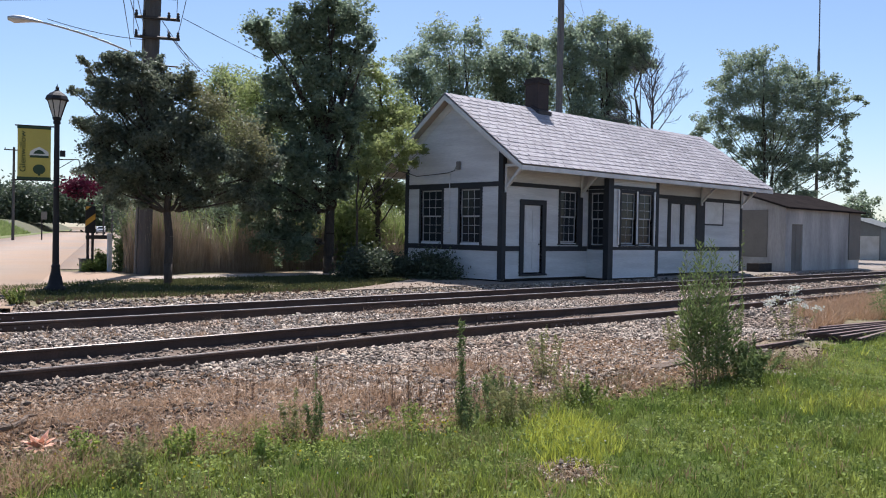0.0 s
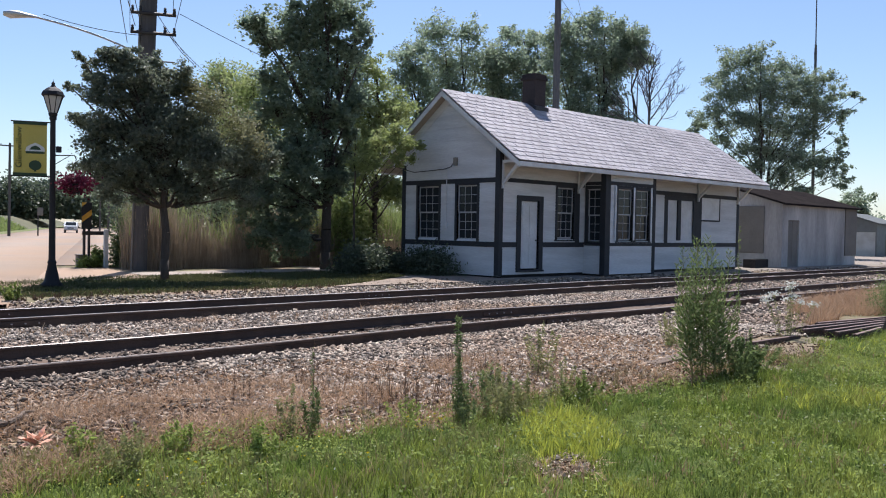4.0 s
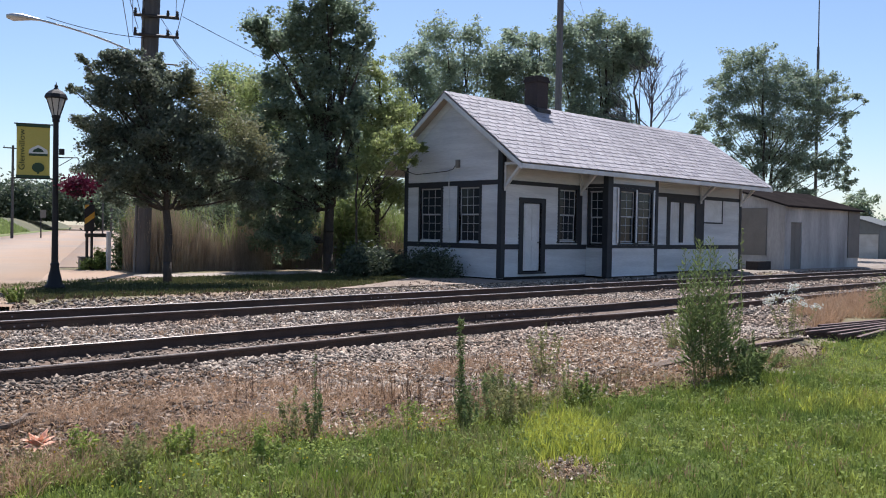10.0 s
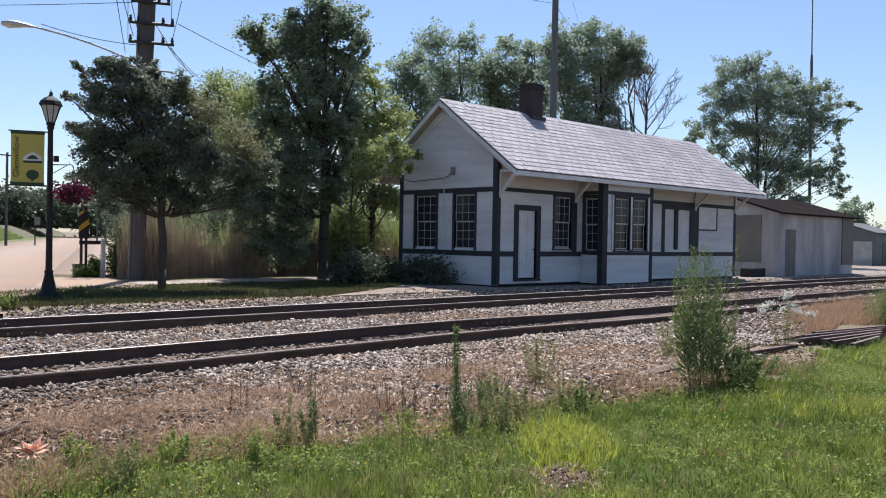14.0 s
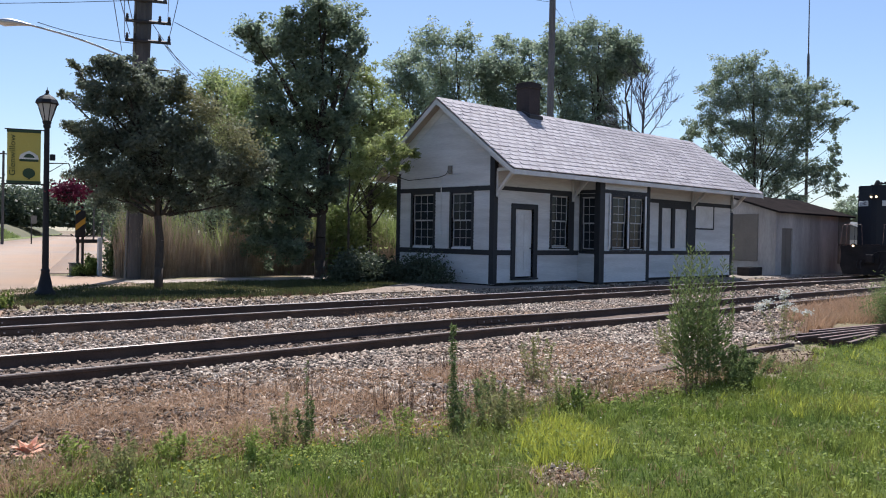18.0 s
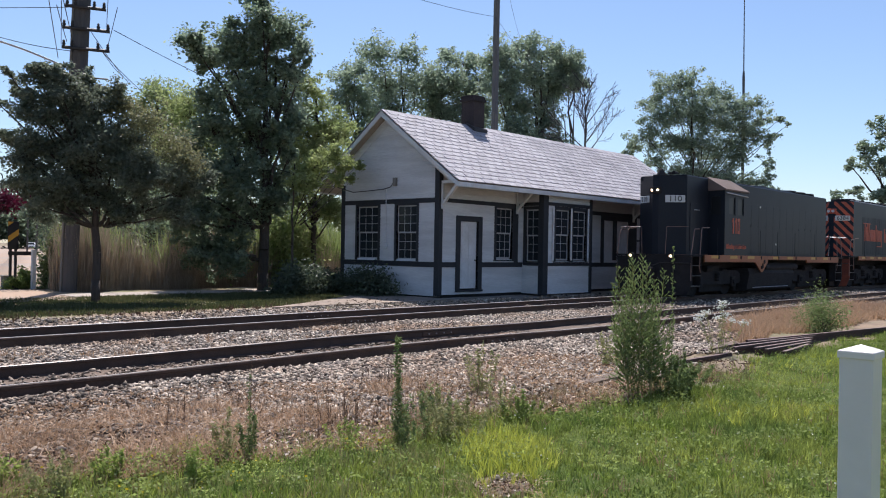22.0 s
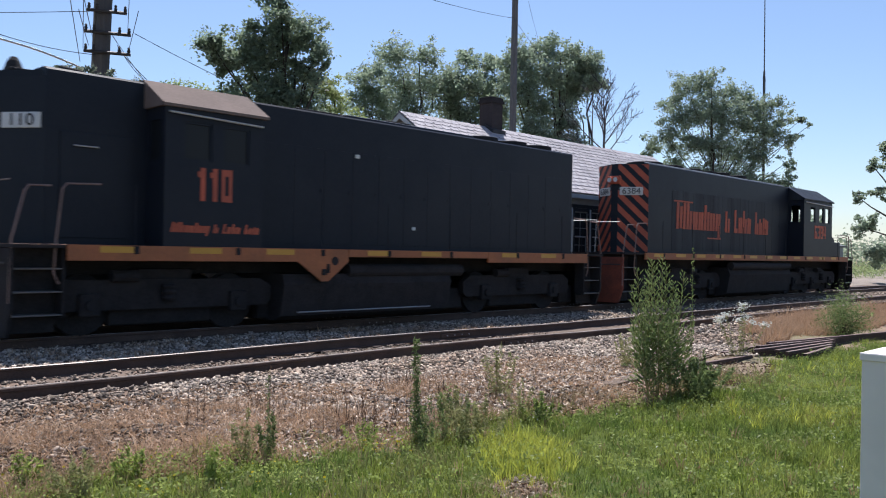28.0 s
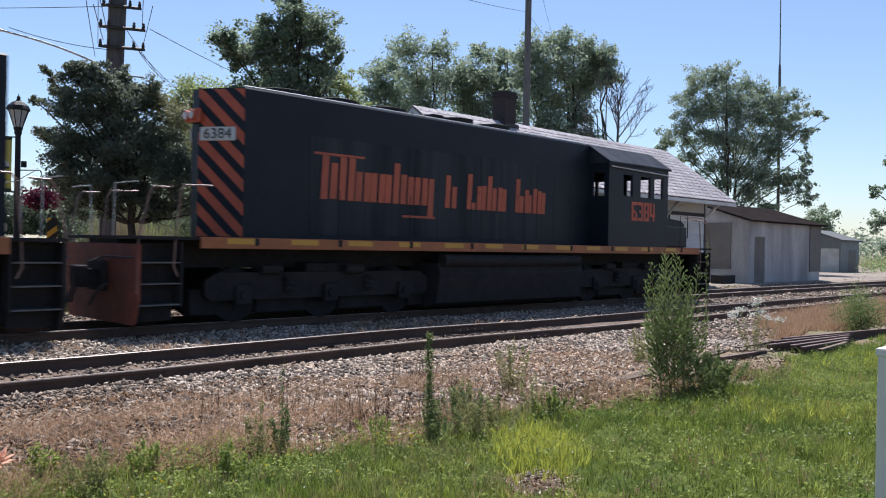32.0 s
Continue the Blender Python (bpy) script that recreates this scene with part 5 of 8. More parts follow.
scatter(-60, 12, 130, 200, 7000, 7, 1.8, 0.8, LEAF_PALED, "far_woods", "distant green trees", 55)


def reeds(name, n, x0, x1, y0, y1, h, seed, label, green=0.3):
    """A stand of reeds: dry stems and green tops."""
    rng = np.random.default_rng(seed)
    ob = tagged(new(name), label, "reeds", kind="stuff")
    xx, yy = rng.uniform(x0, x1, n), rng.uniform(y0, y1, n)
    yy = yy + 0.35 * np.sin(xx * 1.9)
    b = np.stack([xx, yy, ground_z(xx, yy) - 0.02], 1)
    top = h * (0.72 + 0.16 * np.sin(xx * 1.3 + seed) + 0.10 * np.sin(xx * 4.1)) * rng.uniform(0.75, 1.12, n)
    part_np("dry_reed_bed", *blades(b, top, 0.007, 0.17, rng), REED_TAN, ob)
    k = rng.random(n) < green
    c = b[k] + np.stack([rng.normal(0, 0.1, k.sum()), rng.normal(0, 0.1, k.sum()), top[k] * rng.uniform(0.55, 1.0, k.sum())], 1)
    part_np("green_foliage", *blades(c, h * 0.3, 0.012, 0.55, rng), REED_GREEN, ob)
    return ob


reeds("reeds", 15000, 11.6, 19.4, 27.0, 28.4, 2.75, 61, "tall dry tan reeds, a few green", 0.05)
reeds("reeds", 7000, 18.5, 25.0, 27.0, 29.5, 2.9, 62, "tall dry tan reeds with green tops", 0.8)


def bush(name, at, r, n, size, m, label, seed, droop=0.0):
    rng = np.random.default_rng(seed)
    t = thing(name, at, label, "bush")
    s = Shape()
    k = max(8, n // 90)
    c = unit(k, rng) * rng.uniform(0.35, 0.95, k)[:, None] * np.array(r)
    c[:, 2] = np.abs(c[:, 2]) + 0.1 * r[2]
    for q in c[:16]:
        limbs(s, (0, 0, -0.05), q, 0.02, 0.006, 0.05, rng, 3)
    part("woody_base", s, BARK, t)
    i = rng.integers(0, k, n)
    p = c[i] + rng.normal(size=(n, 3)) * 0.2 * np.array(r)
    p[:, 2] = np.maximum(p[:, 2], 0.03)
    part_np("foliage", *leaves(p, size, droop=droop, rng=rng), m, t)
    return t


bush("shrub", (18.9, 23.6, -0.06), (1.3, 1.0, 0.75), 5000, 0.07, LEAF_SHRUB, "dense green shrub by the depot corner, darkened for tree shade", 63)
bush("shrub", (18.7, 20.6, -0.04), (0.7, 1.4, 0.85), 5000, 0.05, LEAF_SHRUB, "low shrub against the gable wall, darkened for tree shade", 64)
bush("shrub", (18.6, 22.4, -0.04), (0.7, 0.8, 0.7), 3000, 0.05, LEAF_SHRUB, "low shrub against the gable wall, darkened for tree shade", 65)
bush("yellow_green_bush", (20.3, 27.0, -0.06), (1.8, 0.8, 2.6), 5000, 0.09, LEAF_BRIGHT, "sunlit yellow-green growth behind the maple", 66)
bush("roadside_bush", (11.3, 29.5, -0.06), (0.3, 0.3, 0.6), 1300, 0.05, LEAF_WEED, "low leafy growth round the hazard marker posts", 68)
bush("roadside_bush", (10.95, 29.25, -0.06), (0.4, 0.25, 0.4), 1100, 0.045, LEAF_WEED, "low weeds round the hazard marker's foot", 72)
bush("roadside_bush", (13.2, 30.4, -0.06), (0.7, 0.6, 2.2), 3000, 0.07, LEAF_WEED, "tall leafy growth at the end of the reeds", 69)
bush("roadside_bush", (11.98, 29.2, -0.06), (0.4, 0.4, 1.75), 2800, 0.055, LEAF_WILLOW, "leafy green growth by the white post", 67)
bush("shrub", (17.1, 22.0, -0.06), (1.0, 0.8, 0.85), 6000, 0.055, LEAF_SHRUB, "dense shrub before the depot's corner, darkened for tree shade", 70)
tree("thicket", (17.0, 30.3, -0.08), 0.08, 1.2, [(dx, 0.4 * math.sin(2 * dx), 2.7 + 0.5 * math.sin(1.3 * dx), 1.4, 0.9, 2.0) for dx in (-4.6, -3.2, -1.8, -0.4, 1.0, 2.4, 3.8, 5.2)], 17000, 0.065, LEAF_BIG, "dark tangled thicket behind the reeds", 73, clumps=160, category="bush")
rngm = np.random.default_rng(71)
ms, mo = rngm.uniform(-10, 150, 40000), -11.5 - rngm.uniform(0, 1, 40000) ** 1.6 * 50
mz = np.interp(-mo, [-r[0] for r in bank_rows[:6]], [r[1] for r in bank_rows[:6]])
mp_ = np.array((9.4, 28.7)) + RN * mo[:, None] + RD * ms[:, None]
tagged(part_np("meadow_grass", *blades(np.column_stack([mp_, mz - 0.02]), 0.6, 0.06, 0.5, rngm, True), REED_GREEN), "rough olive meadow grass beyond the road", "grass", kind="stuff")

# ---- street things ----


def street_lamp():
    t = thing("street_lamp", (6.87, 20.68, -0.06), "black cast-iron lamp post with a lantern, banner and flower basket", "street lamp")
    t.matrix_basis = pose(6.87, 20.68, -0.06) @ Matrix.Scale(0.9, 4)
    part("base", Shape().lathe([(0.26, 0), (0.26, 0.10), (0.19, 0.16), (0.16, 0.34), (0.12, 0.50), (0.10, 0.62), (0.115, 0.66), (0.085, 0.72)], 16), IRON, t, smooth=True)
    part("pole", Shape().lathe([(0.085, 0.7), (0.075, 2.0), (0.065, 4.35), (0.09, 4.38), (0.09, 4.44), (0.06, 4.47)], 16), IRON, t)
    lan = part("lantern", Shape().lathe([(0.10, 4.46), (0.12, 4.52), (0.10, 4.55)], 8), IRON, t)
    part("lantern_cap", Shape().lathe([(0.27, 4.97), (0.30, 5.0), (0.26, 5.09), (0.17, 5.17), (0.08, 5.22), (0.04, 5.27), (0.05, 5.31), (0.012, 5.36), (0.004, 5.42)], 8), IRON, lan)
    part("lantern_glass", Shape().lathe([(0.10, 4.55), (0.235, 4.97)], 8), FROST, lan, "frosted tapered lantern glass")
    fr = Shape()
    for k in range(8):
        a = math.tau * k / 8
        fr.tube((0.105 * math.cos(a), 0.105 * math.sin(a), 4.55), (0.245 * math.cos(a), 0.245 * math.sin(a), 4.98), 0.012, 0.012, 5)
    part("lantern_frame", fr, IRON, lan)
    d = Vector((math.cos(radians(-23)), math.sin(radians(-23)), 0))
    for z in (4.29, 2.89):
        part("banner_arm", Shape().tube(d * 0.05 + Vector((0, 0, z)), d * -0.98 + Vector((0, 0, z)), 0.018), IRON, t)
    ban = new("banner")
    ban.parent = t
    ban.matrix_basis = Matrix.Translation((0, 0, 0.17)) @ pose(0, 0, 0, 0, 0, -23)
    cloth = Shape()
    n, m = 5, 8
    for a in (0.0, 0.006):
        cloth.add([(-0.92 + 0.78 * i / n, a + 0.012 * math.sin(3 * i / n + 5 * j / m), 2.74 + 1.36 * j / m) for j in range(m + 1) for i in range(n + 1)],
                  [(j * (n + 1) + i, j * (n + 1) + i + 1, (j + 1) * (n + 1) + i + 1, (j + 1) * (n + 1) + i) for j in range(m) for i in range(n)])
    part("cloth", cloth, YELLOW, ban, "yellow banner with dark green edges")
    GREEN = mat("dark_green_print", (0.02, 0.05, 0.025), (0.03, 0.06, 0.03), rough=0.8, bump=0)
    part("border", Shape().box(-0.93, -0.13, -0.022, -0.014, 4.04, 4.11), GREEN, ban)
    part("border", Shape().box(-0.93, -0.13, -0.022, -0.014, 2.73, 2.80), GREEN, ban)
    write("Glenwillow", 0.2, GREEN, ban, pose(-0.79, -0.022, 3.45, 90, -90, 0), width=1.05, label="dark green vertical lettering")
    part("emblem", Shape().prism([(-0.64, 3.36), (-0.18, 3.36), (-0.20, 3.46), (-0.30, 3.53), (-0.41, 3.58), (-0.52, 3.53), (-0.62, 3.46)], "y", -0.026, -0.016), PLATE, ban, "pale arched emblem")
    part("emblem", Shape().prism([(-0.63, 3.30), (-0.19, 3.30), (-0.19, 3.36), (-0.63, 3.36)], "y", -0.03, -0.018), GREEN, ban)
    part("emblem", Shape().prism([(-0.41 + 0.15 * math.cos(a), 3.0 + 0.13 * math.sin(a)) for a in np.linspace(0, math.tau, 14)[:-1]], "y", -0.026, -0.016), GREEN, ban)
    part("emblem", Shape().prism([(-0.44, 2.84), (-0.38, 2.84), (-0.39, 2.9), (-0.43, 2.9)], "y", -0.026, -0.016), GREEN, ban)
    part("emblem", Shape().prism([(-0.55, 3.40), (-0.5, 3.47), (-0.41, 3.51), (-0.32, 3.47), (-0.27, 3.40)], "y", -0.034, -0.027), GREEN, ban)
    part("basket_arm", Shape().path([d * 0.05 + Vector((0, 0, 3.45)), d * 0.52 + Vector((0, 0, 3.47)), d * 0.56 + Vector((0, 0, 3.39))], 0.015).path([d * 0.06 + Vector((0, 0, 3.22)), d * 0.4 + Vector((0, 0, 3.45))], 0.01), IRON, t)
    part("outlet_box", Shape().box(0.09, 0.2, -0.07, 0.05, 3.53, 3.69, 0.01), IRON, t)
    rng = np.random.default_rng(71)
    c = np.array(d * 0.54) + (0, 0, 2.72)
    part("basket", Shape().lathe([(0.10, 2.47), (0.22, 2.62), (0.25, 2.72)], 12, tuple(d * 0.54)), DARK, t, "dark hanging basket")
    wires = Shape()
    for k in range(3):
        a = math.tau * k / 3
        wires.tube(tuple(d * 0.54 + Vector((0.24 * math.cos(a), 0.24 * math.sin(a), 2.72))), tuple(d * 0.56 + Vector((0, 0, 3.39))), 0.005, 0.005, 4)
    part("hanger", wires, IRON, t)
    p = c + rng.normal(size=(1100, 3)) * (0.2, 0.2, 0.13)
    part_np("trailing_foliage", *leaves(p, 0.045, 0.8, rng=rng), LEAF_RED, t, "trailing purple-red flowers")
    return t


street_lamp()


def ARM(s):
    """A point of the curved lamp arm, from the pole (0) to the lamp (1)."""
    return 0.02 - 2.9 * s, 1.12 * s, 7.1 + 0.90 * s + 0.10 * math.sin(math.pi * s) - 0.03 * s * s


def utility_pole():
    bx, by = 11.7, 26.95
    t = thing("utility_pole", (bx, by, -0.1), "thick weathered wooden utility pole with crossarms and a street light", "utility pole")
    part("shaft", Shape().tube((0, 0, 0), (0.36, 0, 13.0), 0.235, 0.265, 14), WOOD_GREY, t)
    a = Vector((0.906, -0.423, 0))
    for k, (z, s0, s1) in enumerate(((6.88, -0.4, 0.8), (7.78, -0.58, 0.83), (8.41, -0.58, 0.83), (9.1, -0.5, 0.7), (10.5, -1.0, 1.2))):
        c = Vector((0.12, -0.32, z))
        arm = part("crossarm", Shape().tube(c + a * s0, c + a * s1, 0.055 if k else 0.025, None, 6), STEEL_DARK, t)
        for e in (s0 + 0.06, s0 + 0.3, s1 - 0.35, s1 - 0.06):
            if k:
                part("insulator", Shape().lathe([(0.03, 0), (0.055, 0.05), (0.055, 0.09), (0.03, 0.11), (0.05, 0.15), (0.02, 0.19)], 8, tuple(c + a * e + Vector((0, 0, 0.04)))), STEEL_DARK, arm)
    for a, b, r in (((-0.26, 0.02, 0), (0.0, 0.02, 10), 0.04),):
        part("conduit", Shape().tube(a, b, r), BOARD_GREY, t)
    part("transformer", Shape().lathe([(0.2, 10.0), (0.24, 10.05), (0.24, 10.8), (0.2, 10.85)], 12, (0.5, -0.3, 0)), ALU, t)
    pts = [Vector(ARM(k / 8)) for k in range(9)]
    part("lamp_arm", Shape().path(pts, 0.032, 8), ALU, t, "curved aluminium lamp arm")
    e = pts[-1]
    hd = (pts[-1] - pts[-2]).normalized()
    hd.z = 0.06
    head = Shape()
    u = hd.cross(Vector((0, 0, 1))).normalized()
    for k, (p, w, zt, zb) in enumerate(((0, 0.05, 0.04, -0.03), (0.25, 0.10, 0.08, -0.05), (0.5, 0.16, 0.11, -0.10), (0.75, 0.17, 0.09, -0.16), (0.95, 0.08, 0.02, -0.10))):
        o = len(head.v)
        c = e + hd * p
        head.v += [tuple(c + u * w * math.cos(q) + Vector((0, 0, (zt if math.sin(q) > 0 else -zb) * math.sin(q)))) for q in np.linspace(0, math.tau, 11)[:-1]]
        if k:
            head.f += [(o - 10 + i, o - 10 + (i + 1) % 10, o + (i + 1) % 10, o + i) for i in range(10)]
    part("lamp_head", head, ALU, t, "dull aluminium cobra-head street light", smooth=True)
    return t, bx, by


utility_pole()


def sag(a, b, drop, r=0.012, n=14):
    a, b = Vector(a), Vector(b)
    return Shape().path([a.lerp(b, k / n) - Vector((0, 0, drop * 4 * (k / n) * (1 - k / n))) for k in range(n + 1)], r, 4)


for a, b, d in (((11.41, 26.7, 8.92), (7.08, 36, 9.71), 0.05), ((7.08, 36, 9.71), (-12, 76, 13), 0.4), ((12.9, 26.7, 8.5), (50.2, 60, 13.0), 0.6), ((12.38, 26.7, 7.86), (33.9, 60, 12.3), 0.5), ((12.32, 26.7, 8.0), (28.4, 55, 12.8), 0.5),
                ((11.61, 26.7, 7.57), (9.0, 28.05, 8.0), 0.1), ((11.4, 26.75, 7.85), (9.1, 22, 7.6), 0.02), ((12.55, 26.35, 7.9), (10.72, 22, 7.9), 0.02), ((39.8, 32.6, 15.8), (17.2, 22, 10.8), 0.2), ((41.2, 32.6, 17.15), (79, 60, 25), 0.5), ((39.8, 32.6, 15.8), (62, 44, 16.5), 0.4),
                ((11.38, 27.32, 7.40), (6.18, 15.84, 7.25), 0.02), ((11.34, 27.02, 7.77), (6.56, 15.68, 7.10), 0.02), ((11.51, 26.62, 7.95), (6.37, 15.76, 7.07), 0.02), ((12.55, 26.48, 8.39), (7.32, 15.34, 7.21), 0.02), ((11.87, 26.68, 8.63), (20.74, 41.06, 9.68), 0.1)):
    tagged(part("overhead_wire", sag(a, b, d), WIRE), "thin black overhead wire", "wire", "overhead wires")


def plain_pole(at, h, r0, r1, label, arms=(), m=WOOD_GREY):
    t = thing("utility_pole", at, label, "utility pole", "far utility poles")
    part("shaft", Shape().tube((0, 0, -0.1), (0.05, 0, h), r0, r1, 10), m, t)
    for z, w in arms:
        arm = part("crossarm", Shape().box(-w, w, -0.16, -0.06, z - 0.06, z + 0.06, 0.01), WOOD_GREY, t)
        for e in (-w * 0.9, w * 0.9):
            part("insulator", Shape().lathe([(0.03, 0), (0.05, 0.06), (0.03, 0.14)], 6, (e, -0.11, z + 0.06)), STEEL_DARK, arm)
    return t


x, y = foot(50.72, 52)
plain_pole((x, y, -0.1), 19.0, 0.24, 0.19, "tall wooden pole behind the depot roof, haze in its grey", m=POLE_PALE)
for az, d, h in ((16.0, 96, 9.5), (21.6, 120, 8.6), (21.1, 160, 9.0), (18.4, 150, 7)):
    x, y = foot(az, d)
    plain_pole((x, y, -0.1), h, 0.15, 0.11, "far wooden pole beside the road", ((h - 0.3, 0.9),))
x, y = foot(66.95, 68)
mast = thing("radio_mast", (x, y, -0.1), "thin tall radio mast above the shed", "mast")
part("lower_tube", Shape().tube((0, 0, 0), (-0.25, 0, 15.2), 0.13, 0.10, 8), POLE_PALE, mast)
part("upper_tube", Shape().tube((-0.25, 0, 15.2), (-0.4, 0, 24), 0.05, 0.03, 8), POLE_PALE, mast)
part("collar", Shape().tube((-0.25, 0, 14.9), (-0.26, 0, 15.6), 0.11, 0.08, 8), POLE_PALE, mast)

sg = thing("road_sign", (30.2, 95.3, 0.25), "small grey road sign on a dark post", "road sign")
part("post", Shape().box(-0.06, 0.06, -0.05, 0.05, -0.3, 2.7, 0.01), STEEL_DARK, sg)
part("panel", Shape().box(-0.1, 0.5, -0.09, -0.06, 1.9, 2.75, 0.01), BOARD_GREY, sg)
hz = thing("hazard_marker", (10.82, 29.4, -0.06), "black and yellow striped hazard marker on two dark posts", "road sign")
STR_Y = mat("yellow_sheeting", (0.55, 0.30, 0.03), (0.5, 0.27, 0.03), rough=0.5, bump=0)
part("post", Shape().box(-0.045, 0.03, -0.04, 0.04, 0, 1.7, 0.005), STEEL_DARK, hz)
part("post", Shape().box(0.12, 0.19, -0.04, 0.04, 0, 1.75, 0.005), STEEL_DARK, hz)
part("rail_beam", Shape().box(-0.1, 0.85, -0.09, -0.045, 1.12, 1.25, 0.008), STEEL_DARK, hz)
part("panel", Shape().box(-0.12, 0.22, -0.07, -0.05, 1.32, 2.24, 0.005), BLACK_LETTER, hz)
for k in (0, 1):
    part("stripe", Shape().prism([(-0.115, 1.54), (0.215, 1.80), (0.215, 2.0), (-0.115, 1.74)] if k == 0 else [(-0.115, 2.08), (0.06, 2.23), (-0.115, 2.23)], "y", -0.078, -0.072), STR_Y, hz)
wp = thing("white_post", (11.4, 28.99, -0.06), "short white roadside post in the growth", "post")
part("post", Shape().box(-0.065, 0.065, -0.065, 0.065, 0, 1.32, 0.01), WHITE, wp)
ub = thing("utility_box", (10.85, 29.75, -0.06), "small grey utility box beside the road", "utility box")
part("cabinet", Shape().box(-0.16, 0.16, -0.12, 0.12, 0, 0.4, 0.02), BOARD_GREY, ub)
part("lid", Shape().box(-0.18, 0.18, -0.14, 0.14, 0.4, 0.44, 0.01), BOARD_GREY, ub)

# vinyl post close to the camera
FX, FY, FT = 3.634, 1.049, 1.11
fp = thing("fence_post", (FX, FY, -0.12), "white vinyl fence post with a pointed cap", "fence post")
part("post", Shape().box(-0.0635, 0.0635, -0.0635, 0.0635, 0, FT + 0.10, 0.005), VINYL, fp)
part("cap", Shape().box(-0.070, 0.070, -0.070, 0.070, FT + 0.09, FT + 0.12, 0.004).add([(-0.068, -0.068, FT + 0.12), (0.068, -0.068, FT + 0.12), (0.068, 0.068, FT + 0.12), (-0.068, 0.068, FT + 0.12), (0, 0, FT + 0.145)], [(0, 1, 4), (1, 2, 4), (2, 3, 4), (3, 0, 4)]), VINYL, fp)

# ---- lawn and weeds in front ----


def lawn_edge(x):
    """The ragged line where the lawn ends."""
    return 5.85 - 0.65 * smooth(2.5, 5, x) - 0.75 * smooth(5.5, 8.5, x) + 0.66 * smooth(9.5, 12.5, x) + 0.12 * np.sin(3.1 * x) + 0.08 * np.sin(7.7 * x + 1) - 0.36 * (1 - smooth(4.6, 6.2, x))


def turf(name, n, box, h, w, m, label, seed, keep=lambda x, y: np.ones(len(x), bool), lean=0.45, tuft=11, reach=0.016, plain=False):
    """Blades in tufts of uneven height."""
    rng = np.random.default_rng(seed)
    m_ = n // tuft
    cx, cy, i = rng.uniform(box[0], box[1], m_), rng.uniform(box[2], box[3], m_), rng.integers(0, m_, n)
    k = keep(cx, cy)[i]
    i = i[k]
    wide = reach * rng.uniform(0.5, 1.7, m_)[i]
    xx, yy = cx[i] + rng.normal(size=len(i)) * wide, cy[i] + rng.normal(size=len(i)) * wide
    tall = rng.uniform(0.6, 1.35, m_)[i] * (0.65 + 0.5 * (np.sin(xx * 2.3 + 1.1 * np.sin(yy * 1.7)) * np.sin(yy * 2.9 + xx) * 0.5 + 0.5))
    b = np.stack([xx, yy, ground_z(xx, yy) - 0.01], 1)
    return tagged(part_np(name, *blades(b, h * tall, w, lean, rng, plain), m), label, "grass", kind="stuff")


def inside(x, y, more=0.0):
    return y < lawn_edge(x) + more + np.random.default_rng(9).normal(0, 0.10, len(x))


def bare_patch(x, y):
    return np.hypot(((x - 4.23) * 0.77 + (y - 3.32) * 0.64) / 0.27, ((x - 4.23) * 0.64 - (y - 3.32) * 0.77) / 0.20) > np.random.default_rng(10).uniform(0.75, 1.1, len(x))


THATCH = mat("dark_green_thatch", (0.062, 0.092, 0.022), (0.10, 0.115, 0.032), rough=0.95, spec=0.05, scale=1.6, fine=30, bump=0.8, bump_scale=40, c=(0.06, 0.085, 0.024), c_scale=0.7, c_amount=0.6)
lx, lv = np.concatenate([np.linspace(-9, 1, 30), np.linspace(1.1, 24, 230)]), np.linspace(0, 1, 60)
LX, LV = np.meshgrid(lx, lv)
LYY = -8 + (lawn_edge(LX) - 0.12 + 0.06 * np.sin(9 * LX) + 8) * (1 - (1 - LV) ** 2)
LZ = ground_z(LX, LYY) + 0.014
LZ[-1] -= 0.04
li = (np.arange(59)[:, None] * 260 + np.arange(259)).ravel()
tagged(part_np("lawn_floor", np.stack([LX, LYY, LZ], -1).reshape(-1, 3), np.stack([li, li + 1, li + 261, li + 260], 1), THATCH), "dark green thatch under the lawn", kind="structure")
turf("lawn", 150000, (1.2, 9.5, 1.0, 6.0), 0.10, 0.0032, GRASS, "green unmown lawn", 81, lambda x, y: inside(x, y) & bare_patch(x, y) & (y < 0.4 + x * 5.0), reach=0.020)
turf("lawn", 150000, (6.5, 24, 0.6, 6.4), 0.105, 0.0055, GRASS, "green unmown lawn", 82, lambda x, y: inside(x, y), reach=0.036, plain=True)
turf("lawn", 30000, (-9, 14, -8, 1.3), 0.11, 0.014, GRASS, "green unmown lawn by the fence", 148, lambda x, y: (x < 1.2) | (y < 1.0), reach=0.05, plain=True)
turf("lawn", 14000, (-9, 1.3, 1.0, 6.0), 0.11, 0.010, GRASS, "green unmown lawn", 149, lambda x, y: inside(x, y), reach=0.05, plain=True)
turf("dry_blades", 5000, (1.5, 12, 1.2, 5.8), 0.12, 0.003, STRAW, "dry blades in the lawn", 97, inside)
turf("lime_grass", 24000, (4.0, 6.6, 3.3, 5.3), 0.15, 0.0042, GRASS_LIME, "patch of lime-green grass", 83, lambda x, y: np.hypot(((x - 5.08) * 0.77 + (y - 4.00) * 0.64) / 0.95, ((x - 5.08) * 0.64 - (y - 4.00) * 0.77) / 0.36) < np.random.default_rng(11).uniform(0.4, 1.15, len(x)))
turf("lime_grass", 6000, (7.5, 16, 2.5, 5.6), 0.12, 0.006, GRASS_LIME, "sunny lime-green grass", 84, lambda x, y: inside(x, y) & (np.sin(x * 1.1) + np.sin(y * 1.9 + x) > 0.4))
